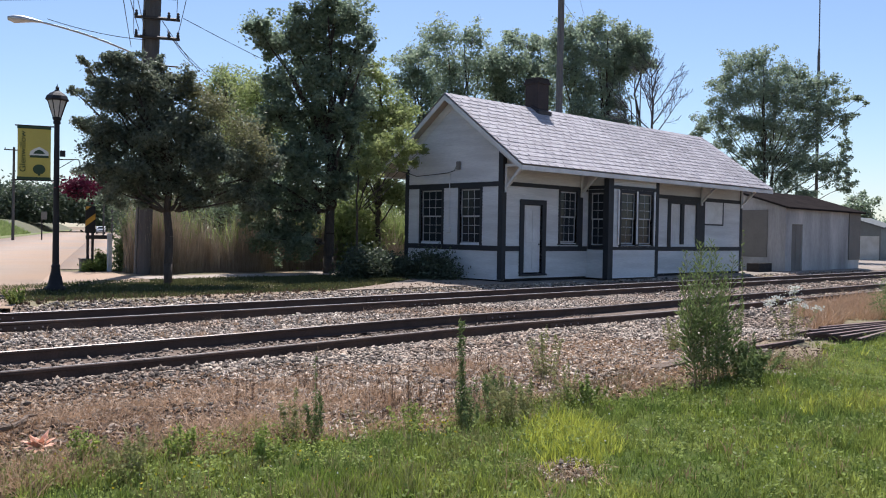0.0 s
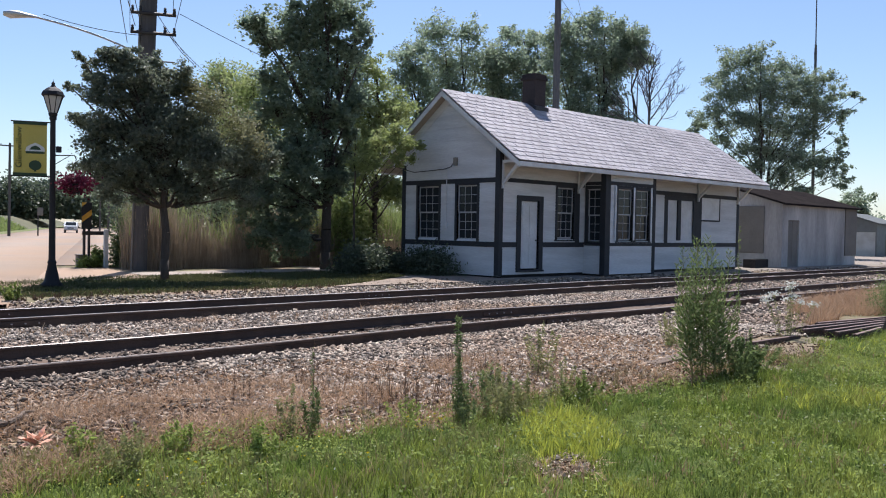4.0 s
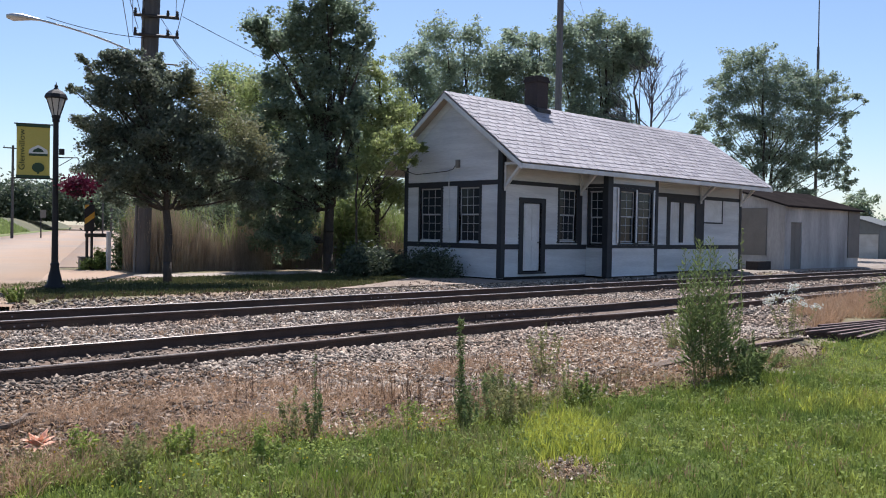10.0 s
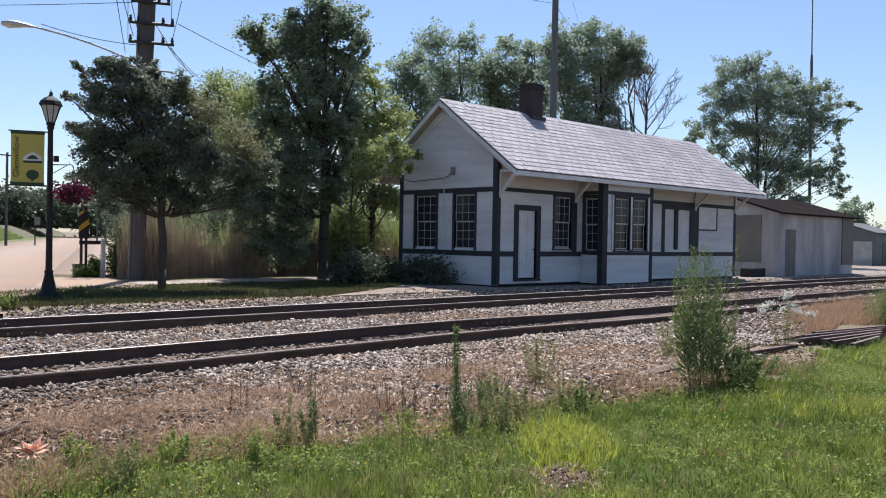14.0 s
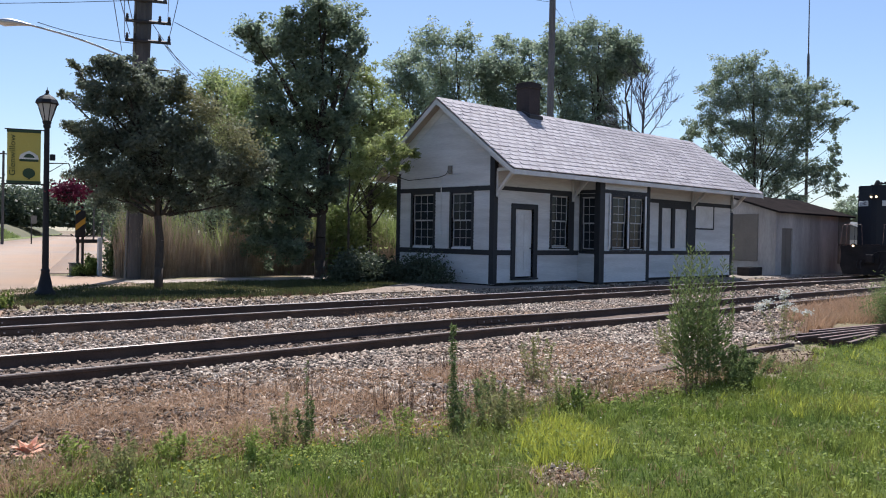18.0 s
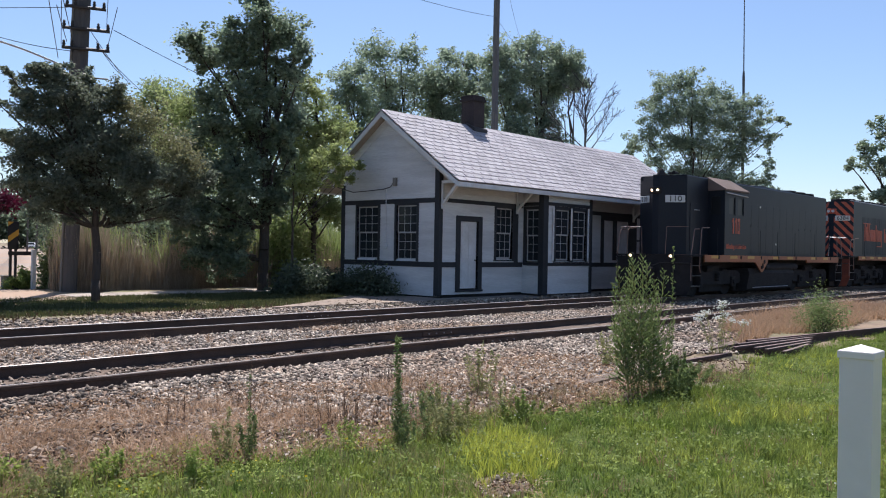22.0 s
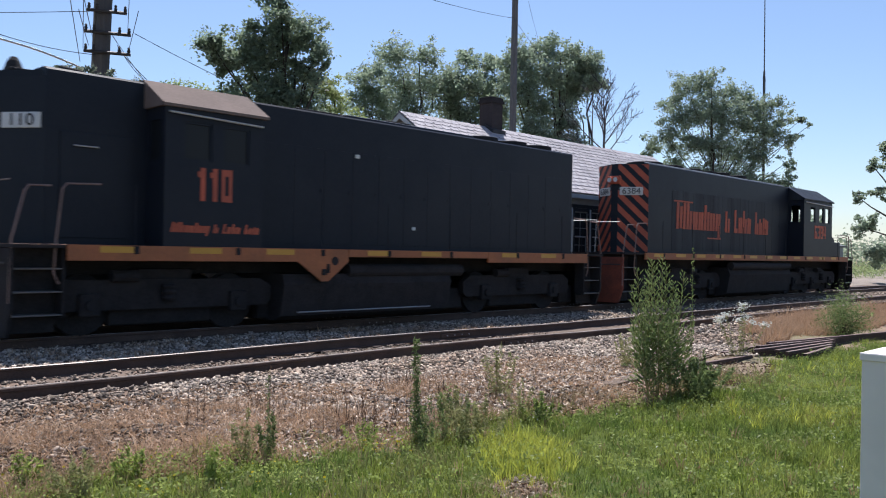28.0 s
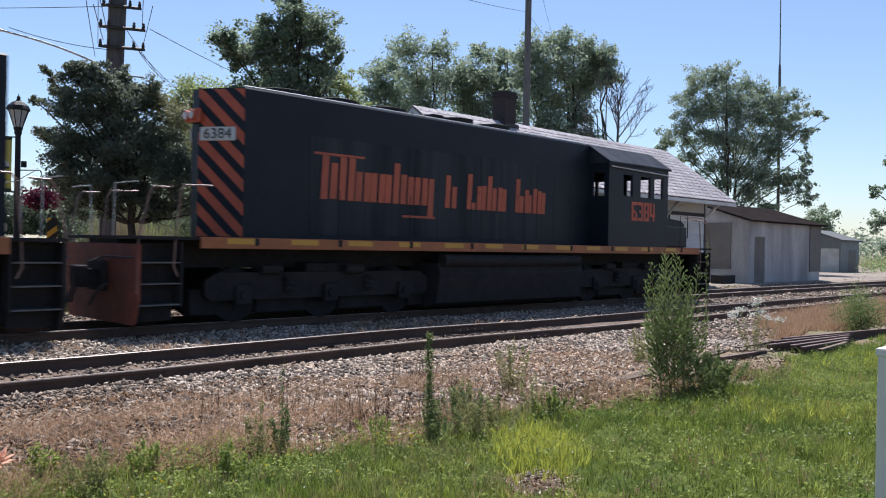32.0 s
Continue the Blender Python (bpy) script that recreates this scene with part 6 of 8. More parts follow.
turf("dry_grass", 34000, (1.2, 7, 5.0, 8.7), 0.17, 0.0026, STRAW, "dry tan grass beside the ballast", 85,
     lambda x, y: (y > lawn_edge(x) - 0.3) & (y < 8.2 - 0.5 * np.abs(x - 4.2) ** 1.1 + 0.35 * np.sin(3 * x)) & (np.sin(3 * x + 2 * y) + np.sin(5.1 * y - x) > -0.75 + 0.6 * (y > 7) + 1.2 * (x > 4.8)) & (np.hypot(x - 1.88, y - 5.93) > 0.24), lean=1.3, reach=0.03)
turf("dry_grass", 40000, (14.6, 30, 6.0, 8.75), 0.34, 0.007, STRAW, "dry tan grass beside the near track", 86, lambda x, y: (x > 2.37 * y - 0.5 + 0.6 * np.sin(3 * y)) & (y > 6.2) & (y > 6.2 + 0.25 * np.sin(x * 2)), lean=0.8, plain=True)
turf("dry_grass", 5200, (2, 14, 11.3, 13.3), 0.17, 0.004, STRAW, "sparse dry grass between the tracks", 87, lambda x, y: np.sin(1.7 * x + 3 * y) > 0.35, lean=1.0)
turf("olive_grass", 13000, (1.2, 5.2, 3.4, 5.9), 0.13, 0.003, OLIVE_GREEN, "olive and brown grass among the lawn's weeds", 147, lambda x, y: inside(x, y, 0.45) & (np.sin(2.3 * x + 1.7 * y) + np.sin(4.7 * y) > -0.5))
turf("brown_weeds", 7500, (5.6, 11, 4.4, 6.4), 0.17, 0.004, BROWN_GREEN, "brown dead weeds at the lawn's edge", 88, lambda x, y: (np.abs(y - lawn_edge(x) - 0.3) < 0.42) & (np.sin(2.7 * x) + np.sin(4.1 * x + 2 * y) > 0.2), lean=0.7)
turf("edge_grass", 6000, (4.8, 11, 4.2, 6.2), 0.19, 0.004, OLIVE_GREEN, "olive grass and seedlings along the lawn's edge", 152, lambda x, y: (np.abs(y - lawn_edge(x) - 0.1) < 0.35) & (np.sin(3.7 * x + 1) + np.sin(5.3 * x - 3 * y) > 0.0), lean=0.6)
turf("dead_stems", 1300, (4.2, 7.2, 5.2, 7.3), 0.24, 0.0028, STRAW_DARK, "short brown dead stems among the litter", 150, lambda x, y: (y > lawn_edge(x)) & (np.sin(2.9 * x + y) + np.sin(3.7 * y - 1.3 * x) > -0.2), lean=0.3, tuft=4)
turf("shade_grass", 70000, (4.0, 18.0, 18.0, 25.0), 0.09, 0.013, TURF, "thin grass under the trees, their shade put into its colour", 89, lambda x, y: (y < 23.9 - 0.35 * np.maximum(9.5 - x, 0) ** 1.15) & ((y > 17.9 + np.maximum(x - 13.6, 0) * 0.62) | (x < 13.2)), tuft=3, reach=0.08, plain=True)
turf("verge_grass", 6000, (5.0, 18, 17.0, 18.6), 0.07, 0.010, STRAW_DARK, "thin grass beyond the far track", 90)
bare_spot = lambda x, y: np.hypot((x - 4.34) / 0.24, (y - 3.41) / 0.20) < 1.05
turf("clippings", 3500, (3.6, 4.95, 2.9, 3.9), 0.09, 0.004, STRAW, "dead clippings on a bare patch", 91, bare_spot, lean=3.0)


def clover(name, n, box, size, m, label, seed, keep, h=0.08, wide=0.7):
    rng = np.random.default_rng(seed)
    xx, yy = rng.uniform(box[0], box[1], n), rng.uniform(box[2], box[3], n)
    k = keep(xx, yy)
    xx, yy = xx[k], yy[k]
    p = np.stack([xx, yy, ground_z(xx, yy) + rng.uniform(0.02, h, len(xx))], 1)
    return tagged(part_np(name, *leaves(p, size, wide, rng=rng), m), label, "weeds", kind="stuff")


def litter_zone(x, y):
    return (y > lawn_edge(x) - 0.2) & (y < 8.75 - 1.3 * smooth(4.5, 8, x) + 0.5 * smooth(7, 10, x)) & (np.hypot(x - 1.88, y - 5.93) > 0.1) & (np.random.default_rng(12).random(len(x)) < 0.9)


clover("leaf_litter", 30000, (1.2, 11, 4.6, 8.5), 0.027, STRAW, "dead tan leaves and chips on the ballast edge", 95, litter_zone, 0.055, 0.32)
clover("leaf_litter", 13000, (1.2, 12, 4.4, 8.5), 0.027, STRAW_DARK, "dead brown leaves and chips on the ballast edge", 96, litter_zone, 0.05, 0.36)
clover("pale_chips", 12000, (3.6, 11, 4.9, 8.6), 0.025, CHIP, "bleached wood chips and dead leaves among the stones", 151, litter_zone, 0.05, 0.4)
clover("clover", 15000, (1.3, 10, 1.2, 5.8), 0.013, LEAF_WEED, "clover and low weeds in the lawn", 92, lambda x, y: inside(x, y, 0.15) & bare_patch(x, y) & (np.sin(2.2 * x + y) * np.sin(3.4 * y) > -0.15), 0.12)
rngb = np.random.default_rng(98)
bc = np.stack([rngb.uniform(2.2, 13, 190), rngb.uniform(1.3, 5.6, 190)], 1)
bc = bc[inside(bc[:, 0], bc[:, 1], -0.1)]
bi = rngb.integers(0, len(bc), 6000)
bp = bc[bi] + rngb.normal(0, 0.06, (6000, 2)) * rngb.uniform(0.5, 1.6, len(bc))[bi][:, None]
bz = ground_z(bp[:, 0], bp[:, 1]) + rngb.uniform(0.03, 0.13, 6000)
tagged(part_np("broadleaf_weeds", *leaves(np.column_stack([bp, bz]), 0.014, 0.6, rng=rngb), LEAF_WEED), "clumps of broad-leaved weeds in the lawn", "weeds", kind="stuff")
bc2 = np.stack([rngb.uniform(7.5, 15, 240), rngb.uniform(1.6, 5.0, 240)], 1)
bc2 = bc2[inside(bc2[:, 0], bc2[:, 1], -0.1)]
bi2 = rngb.integers(0, len(bc2), 8000)
bp2 = bc2[bi2] + rngb.normal(0, 0.075, (8000, 2)) * rngb.uniform(0.5, 1.7, len(bc2))[bi2][:, None]
bz2 = ground_z(bp2[:, 0], bp2[:, 1]) + rngb.uniform(0.03, 0.19, 8000)
tagged(part_np("broadleaf_weeds", *leaves(np.column_stack([bp2, bz2]), 0.013, 0.4, rng=rngb), LEAF_WEED), "clumps of broad-leaved weeds in the lawn", "weeds", kind="stuff")
clover("yellow_clover", 2600, (1.3, 4.6, 3.8, 5.7), 0.007, LEAF_LIME, "yellow-green clover leaves at the lawn's edge", 146, lambda x, y: inside(x, y, 0.25) & (np.sin(3.1 * x + 2 * y) > -0.3), 0.16)
clover("clippings", 1500, (3.9, 4.8, 3.0, 3.8), 0.020, CHIP, "bleached dead leaves on a bare patch", 158, bare_spot, 0.04, 0.4)
clover("clippings", 900, (3.9, 4.8, 3.0, 3.8), 0.020, STRAW_DARK, "brown dead leaves on a bare patch", 159, bare_spot, 0.04, 0.4)
clover("lime_weeds", 6000, (1.5, 5.2, 3.6, 5.4), 0.008, LEAF_LIME, "small yellow-green weeds through the lawn", 157, lambda x, y: inside(x, y, 0.1) & (np.sin(5.3 * x + 2 * y) + np.sin(6.1 * y - 2 * x) > 0.3), 0.2)
clover("clover_blossom", 150, (2.0, 9, 1.5, 5.4), 0.009, PETAL_WHITE, "small white clover blossoms", 93, inside, 0.14)
clover("yellow_flowers", 5200, (1.8, 4.9, 4.1, 5.7), 0.010, PETAL_YELLOW, "small yellow wildflowers at the lawn's edge", 94, lambda x, y: (np.hypot(((x - 4.35) * 0.66 - (y - 4.75) * 0.75) / 0.24, ((x - 4.35) * 0.75 + (y - 4.75) * 0.66) / 0.16) < np.random.default_rng(13).uniform(0.3, 1.1, len(x))) | ((x < 3.4) & (np.sin(47 * x + 31 * y) > 0.99)), 0.17)


def weed(name, at, stems, h, spread, leaf_n, leaf_s, m, label, seed, taper=0.75, bloom=None, girth=0.085, stem=None, slim=0.33):
    """A tall weed: a bundle of leafy stems from one root."""
    rng = np.random.default_rng(seed)
    z = float(ground_z(at[0], at[1]))
    t = thing(name, (at[0], at[1], z), label, "weed")
    st, pts, tips = Shape(), [], []
    for k in range(stems):
        a, q = rng.uniform(0, math.tau), spread * math.sqrt(rng.uniform(0.0, 1.0))
        hh = h * rng.uniform(0.78, 1.0) * (1 - 0.25 * q / max(spread, 0.01))
        if k == 0:
            hh, q = h, spread * 0.1
        tip = np.array((q * math.cos(a), q * math.sin(a), hh))
        root = tip * (0.25, 0.25, 0) + (0, 0, -0.03)
        limbs(st, root, tip, 0.0026 + 0.0016 * h, 0.0012, 0.02 if stems > 1 else 0.006, rng, 4)
        tips.append(tip)
        u = rng.uniform(0.12, 1.0, leaf_n)
        r = (1 - taper * u) * girth * h ** 0.5
        th = rng.uniform(0, math.tau, leaf_n)
        pts.append(root + (tip - root) * u[:, None] + np.stack([np.cos(th) * r, np.sin(th) * r, rng.normal(0, 0.02, leaf_n)], 1) * rng.uniform(0.2, 1, leaf_n)[:, None])
    tagged(part("stalk", st, stem or LEAF_GREY, t), kind="stuff" if stems > 1 else "")
    tagged(part_np("foliage", *leaves(np.concatenate(pts), leaf_s, slim, droop=-0.45, rng=rng), m, t), kind="stuff")
    if bloom:
        p = np.concatenate([q + rng.normal(size=(bloom[1], 3)) * (0.045, 0.045, 0.022) for q in tips])
        tagged(part_np("bloom", *leaves(p, 0.014, 0.8, rng=rng), bloom[0], t), "flat clusters of small white flowers", kind="stuff")
    return t


def leaves_along(centres, heading, size, aspect, rng):
    """Narrow leaves that point along given headings."""
    n = len(centres)
    u = heading + unit(n, rng) * 0.35
    u /= np.linalg.norm(u, axis=1)[:, None]
    w = np.cross(u, unit(n, rng))
    w /= np.linalg.norm(w, axis=1)[:, None] + 1e-9
    q = (size * rng.uniform(0.6, 1.3, n))[:, None]
    v = np.stack([centres, centres + u * q + w * q * aspect, centres + u * q * 2, centres + u * q - w * q * aspect], 1).reshape(-1, 3)
    b = np.arange(n)[:, None] * 4
    return v, np.concatenate([b + [0, 1, 2], b + [0, 2, 3]], 1).reshape(-1, 3)


def spire_weed(name, at, spires, label, seed):
    """A clump of tall stems, each with side sprigs that shorten towards its pointed top."""
    rng = np.random.default_rng(seed)
    t = thing(name, (at[0], at[1], float(ground_z(*at))), label, "weed")
    st, pts, heads, sizes = Shape(), [], [], []
    for ax, ay, h in spires:
        h += 0.1
        root, tip = np.array((ax * 0.45, ay * 0.6, -0.03)), np.array((ax, ay, h))
        mid = root + (tip - root) * 0.5 + rng.normal(size=3) * (0.02, 0.02, 0)
        st.tube(root, mid, 0.0065, 0.005, 6).tube(mid, tip, 0.005, 0.0015, 5)
        for k in range(70):
            u = 0.10 + 0.88 * (k + rng.random()) / 70
            base = root + (mid - root) * u * 2 if u < 0.5 else mid + (tip - mid) * (u * 2 - 1)
            a = 2.4 * k + rng.uniform(-0.4, 0.4)
            up = 0.35 + 0.9 * u
            d = np.array((math.cos(a), math.sin(a), up))
            d /= np.linalg.norm(d)
            L = h * (0.17 * (1 - u) ** 0.75 + 0.016) * rng.uniform(0.7, 1.25)
            if u > 0.3:
                st.tube(base, base + d * L, 0.002, 0.0008, 3, False)
            n = max(5, int(120 * L)) if u > 0.3 else 10
            f = rng.uniform(0.15, 1.0, n)
            pts.append(base + d * (f * L)[:, None])
            heads.append(np.repeat(d[None], n, 0) + (0, 0, 0.2))
            sizes.append(np.full(n, 0.017 if u > 0.55 else 0.024))
    tagged(part("stalk", st, LEAF_GREY, t), kind="stuff")
    tagged(part_np("foliage", *leaves_along(np.concatenate(pts), np.concatenate(heads), np.concatenate(sizes), 0.27, rng), LEAF_TALL, t), kind="stuff")
    return t


spire_weed("tall_weed", (8.42, 4.66), ((-0.64, 0.05, 1.16), (-0.52, -0.1, 1.44), (-0.42, 0.12, 1.34), (-0.30, 0.0, 1.41), (-0.16, 0.14, 1.28), (-0.10, -0.15, 1.20), (0.02, 0.0, 1.38), (0.12, 0.12, 1.46), (0.22, -0.1, 1.30), (0.34, 0.05, 1.05), (-0.78, -0.05, 0.80), (0.44, -0.1, 0.75), (-0.3, -0.25, 1.0), (0.05, 0.28, 1.1)),
           "tall green weed clump with pointed leafy spires at the lawn's edge", 101)
weed("tall_weed", (8.72, 4.5), 1, 1.66, 0.02, 110, 0.02, LEAF_TALL, "single thin flowering stalk beside the clump", 118, 0.7, girth=0.04)
weed("low_weed", (8.4, 4.3), 20, 0.5, 0.34, 130, 0.024, LEAF_TALL, "low green weeds at the foot of the tall clump", 117)
weed("low_weed", (9.15, 4.55), 12, 0.52, 0.36, 90, 0.024, LEAF_TALL, "lower green weeds beside the tall clump", 102)
weed("tall_weed", (4.86, 4.95), 1, 0.86, 0.02, 420, 0.030, LEAF_TALL, "single tall leafy weed stalk", 103, 0.45, girth=0.055, slim=0.16)
weed("grey_weed", (5.15, 4.92), 6, 0.45, 0.30, 70, 0.02, LEAF_GREY, "grey-green weeds round the tall stalk", 104)
weed("grey_weed", (5.0, 4.72), 6, 0.5, 0.34, 70, 0.018, LEAF_TALL, "dense grey-green weeds round the tall stalk", 115)
weed("grey_weed", (5.35, 4.6), 8, 0.38, 0.26, 100, 0.018, LEAF_GREY, "grey-green weeds at the lawn's edge", 116)
weed("grey_weed", (5.11, 4.60), 9, 0.44, 0.24, 90, 0.017, LEAF_GREY, "fuzzy olive weeds in seed at the lawn's edge", 154)
weed("grey_weed", (4.75, 4.70), 7, 0.36, 0.2, 80, 0.018, LEAF_TALL, "dark green weeds at the lawn's edge", 155)
weed("grey_weed", (6.25, 4.93), 8, 0.42, 0.22, 70, 0.016, LEAF_GREY, "thin olive weeds in the ballast", 156)
weed("grey_weed", (5.5, 5.1), 7, 0.4, 0.28, 90, 0.02, LEAF_GREY, "grey-green weeds at the lawn's edge", 105)
weed("flowering_weed", (12.45, 5.6), 9, 0.82, 0.36, 70, 0.02, LEAF_GREY, "weed with flat white flower heads", 106, bloom=(PETAL_WHITE, 60))
weed("green_weed", (2.62, 5.40), 9, 0.26, 0.16, 75, 0.018, LEAF_LIME, "leafy green weed in the dry grass", 107, girth=0.13)
weed("green_weed", (2.95, 4.85), 8, 0.26, 0.15, 75, 0.018, LEAF_LIME, "leafy green weed in the lawn", 108, girth=0.13)
weed("grey_weed", (3.46, 5.28), 6, 0.38, 0.12, 90, 0.016, LEAF_GREY, "grey-green weeds in the dry grass", 142)
weed("tall_weed", (3.52, 5.1), 1, 0.64, 0.03, 150, 0.012, LEAF_TALL, "thin brown-green stalk in the dry grass", 143, 0.4, girth=0.03)
weed("grey_weed", (3.58, 5.16), 6, 0.36, 0.12, 80, 0.016, LEAF_TALL, "dark green weeds round a thin stalk", 153)
weed("grey_weed", (2.2, 5.15), 10, 0.34, 0.26, 70, 0.016, LEAF_GREY, "fine grey-green weeds at the lawn's edge", 144)
weed("green_weed", (4.3, 4.95), 8, 0.28, 0.22, 60, 0.018, LEAF_LIME, "leafy green weed among yellow flowers", 145, girth=0.13)
weed("grey_weed", (7.1, 5.9), 10, 0.62, 0.25, 60, 0.022, LEAF_GREY, "thin grey-green weeds in the ballast", 109)
weed("grey_weed", (10.4, 6.3), 9, 0.6, 0.3, 60, 0.025, LEAF_GREY, "thin grey-green weeds in the ballast", 110)
bush("wild_bush", (18.2, 6.0, -0.12), (0.62, 0.5, 0.85), 5200, 0.02, LEAF_TALL, "grey-green bushy weed beside the scrap rails", 111)
weed("low_weed", (2.0, 5.62), 8, 0.25, 0.16, 60, 0.02, LEAF_LIME, "leafy green weed beside the orange fronds", 112, girth=0.13)
weed("low_weed", (6.3, 4.75), 8, 0.3, 0.25, 60, 0.025, LEAF_WEED, "low green weeds in the lawn", 113)
weed("low_weed", (5.1, 17.4), 8, 0.35, 0.35, 60, 0.05, LEAF_WEED, "green weeds beyond the far track", 114)
for k, (xx, yy, hh) in enumerate(((3.65, 6.46, 0.40), (3.72, 6.42, 0.38), (3.92, 6.66, 0.40), (4.14, 5.98, 0.60), (4.19, 6.0, 0.42), (4.72, 5.45, 0.42), (4.9, 5.5, 0.36), (5.0, 5.6, 0.3))):
    weed("dead_stalk", (xx, yy), 1, hh, 0.02, 90, 0.009, STRAW_DARK, "brown dead seed stalk", 120 + k, 0.1, girth=0.022, stem=STRAW_DARK)
frond = thing("orange_fronds", (1.89, 5.99, float(ground_z(1.89, 5.99))), "bright orange withered fronds on the ground", "dead plant")
rng1 = np.random.default_rng(131)
for k in range(30):
    a = math.tau * k / 30 + rng1.uniform(-0.1, 0.1)
    el, L = rng1.uniform(-0.2, 1.1), rng1.uniform(0.10, 0.16)
    dv = Vector((math.cos(a) * math.cos(el), math.sin(a) * math.cos(el), math.sin(el)))
    sd = Vector((-math.sin(a), math.cos(a), 0)) * rng1.uniform(0.017, 0.030)
    o = Vector((0, 0, 0.055))
    lift = Vector((0, 0, 0.007))
    part("frond", Shape().add([o - sd * 0.3, o + sd * 0.3, o + dv * L * 0.6 + sd, o + dv * L * 0.6 - sd, o + dv * L * 0.6 + lift, o + dv * L - lift * 2], [(0, 1, 2, 4), (0, 4, 3), (4, 2, 5), (3, 4, 5)]), PETAL_ORANGE, frond)

# a bleached crooked branch behind the fronds
line = [Vector((a, b, float(ground_z(a, b)) + 0.085)) for a, b in ((1.72, 6.64), (1.84, 6.67), (1.91, 6.66), (2.01, 6.75), (2.11, 6.96), (2.18, 6.95))]
twig = Shape()
for k in range(5):
    twig.tube(line[k], line[k + 1], 0.030 - 0.004 * k, 0.026 - 0.004 * k, 7)
tagged(part("fallen_branch", twig, OLD_WOOD, None), "bleached crooked fallen branch on the gravel", "branch")

# old rails and timbers lying at the lawn's edge
prof_r = [(-0.06, 0), (0.06, 0), (0.06, 0.015), (0.012, 0.03), (0.012, 0.10), (0.035, 0.11), (0.035, 0.15), (-0.035, 0.15), (-0.035, 0.11), (-0.012, 0.10), (-0.012, 0.03), (-0.06, 0.015)]
scrap_mesh = Shape().prism(prof_r, "x", 0, 7.5).mesh("scrap_rail", STEEL_RUST)
scrap_head = Shape().box(0.02, 7.48, -0.03, 0.03, 0.150, 0.156).mesh("rail_head", SCRAP_TOP)
for xx, yy, zz, rz, long_ in ((13.96, 5.82, -0.096, -8.6, 5.41), (13.47, 5.78, -0.116, -6.7, 2.69), (13.0, 5.65, -0.126, -5.0, 2.82), (13.23, 5.38, -0.126, -3.0, 2.14), (13.12, 5.17, -0.126, -1.1, 1.82), (13.04, 4.87, -0.126, 5.5, 1.51), (10.91, 5.59, -0.176, -1.9, 1.72), (12.47, 5.91, -0.156, 2.6, 1.33)):
    o = new("scrap_rail", scrap_mesh)
    hd_ = new("rail_head", scrap_head)
    hd_.parent = o
    o.matrix_basis = pose(xx, yy, zz, 0, 0, rz) @ Matrix.Diagonal((long_ / 7.5, 1, 1, 1))
    tagged(o, "brown rusty loose rail in a low pile", "rail", "scrap rails")
timber = Shape().box(0, 1.0, -0.09, 0.09, 0, 0.14, 0.012).mesh("old_timber", OLD_WOOD)
for xx, yy, rz, sc in ((8.49, 5.46, 6, 1.15), (11.5, 6.02, 5.5, 3.5), (12.0, 6.9, -2, 1.0), (14.2, 6.12, 14, 0.7), (10.2, 5.9, 12, 1.4), (6.9, 7.4, 10, 0.7)):
    o = new("old_timber", timber)
    o.matrix_basis = pose(xx, yy, float(ground_z(xx, yy)) - 0.03, 0, 0, rz) @ Matrix.Diagonal((sc, 1, 0.6, 1))
    tagged(o, "greyed broken tie timber on the ground", "timber", "old timbers")

# ---- locomotives ----
LY = FAR_Y + 0.755


GLYPH = {"0": [(0, 0, 1, 0.2), (0, 0.8, 1, 1), (0, 0.2, 0.32, 0.8), (0.68, 0.2, 1, 0.8)], "1": [(0.3, 0, 0.72, 1), (0.05, 0.72, 0.3, 0.88)], "6": [(0, 0, 1, 0.17), (0, 0.83, 1, 1), (0, 0.17, 0.32, 0.83), (0.68, 0.17, 1, 0.45), (0.32, 0.42, 0.68, 0.57)],
         "3": [(0, 0, 1, 0.17), (0, 0.83, 1, 1), (0.68, 0.17, 1, 0.83), (0.3, 0.42, 0.68, 0.57)], "8": [(0, 0, 1, 0.17), (0, 0.83, 1, 1), (0, 0.17, 0.32, 0.83), (0.68, 0.17, 1, 0.83), (0.32, 0.42, 0.68, 0.57)],
         "4": [(0.6, 0, 0.92, 1), (0, 0.25, 0.6, 0.42), (0, 0.42, 0.3, 1), (0.92, 0.25, 1, 0.42)]}


def road_number(parent, text, x0, x1, z0, z1, y, face):
    """Heavy block figures, each one part."""
    n = len(text)
    u = (x1 - x0) / n
    for k, ch in enumerate(text):
        s = Shape()
        for a, b, c, d in GLYPH[ch]:
            p0, p1 = x0 + u * k + u * 0.88 * a, x0 + u * k + u * 0.88 * c
            if face > 0:
                p0, p1 = x0 + x1 - p1, x0 + x1 - p0
            s.box(p0, p1, y - 0.004, y + 0.004, z0 + (z1 - z0) * b, z0 + (z1 - z0) * d)
        part("figure", s, ORANGE_RED, parent, "faded orange-red figure " + ch)


LETTER_BARS = (((1.6, 1, 1, 0), (1, 1, 0.7, 0), (0.95, 0.7, 0.7, 0), (0.95, 0.7, 0.7, 0), (0.5, 1, 0, 0), (0.5, 0.74, 0, 0), (1, 0.7, 0.7, 0), (1, 0.7, 0.7, -0.3)),
               ((1.1, 0.9, 0.6, 0),), ((0.9, 1, 0.2, 0), (0.95, 0.68, 0.7, 0), (1, 1, 0.66, 0), (0.95, 0.7, 0.66, 0)), ((0.95, 1, 0.5, 0), (0.85, 0.7, 0.55, 0), (0.5, 0.76, 0, 0), (0.95, 0.7, 0.66, 0)))


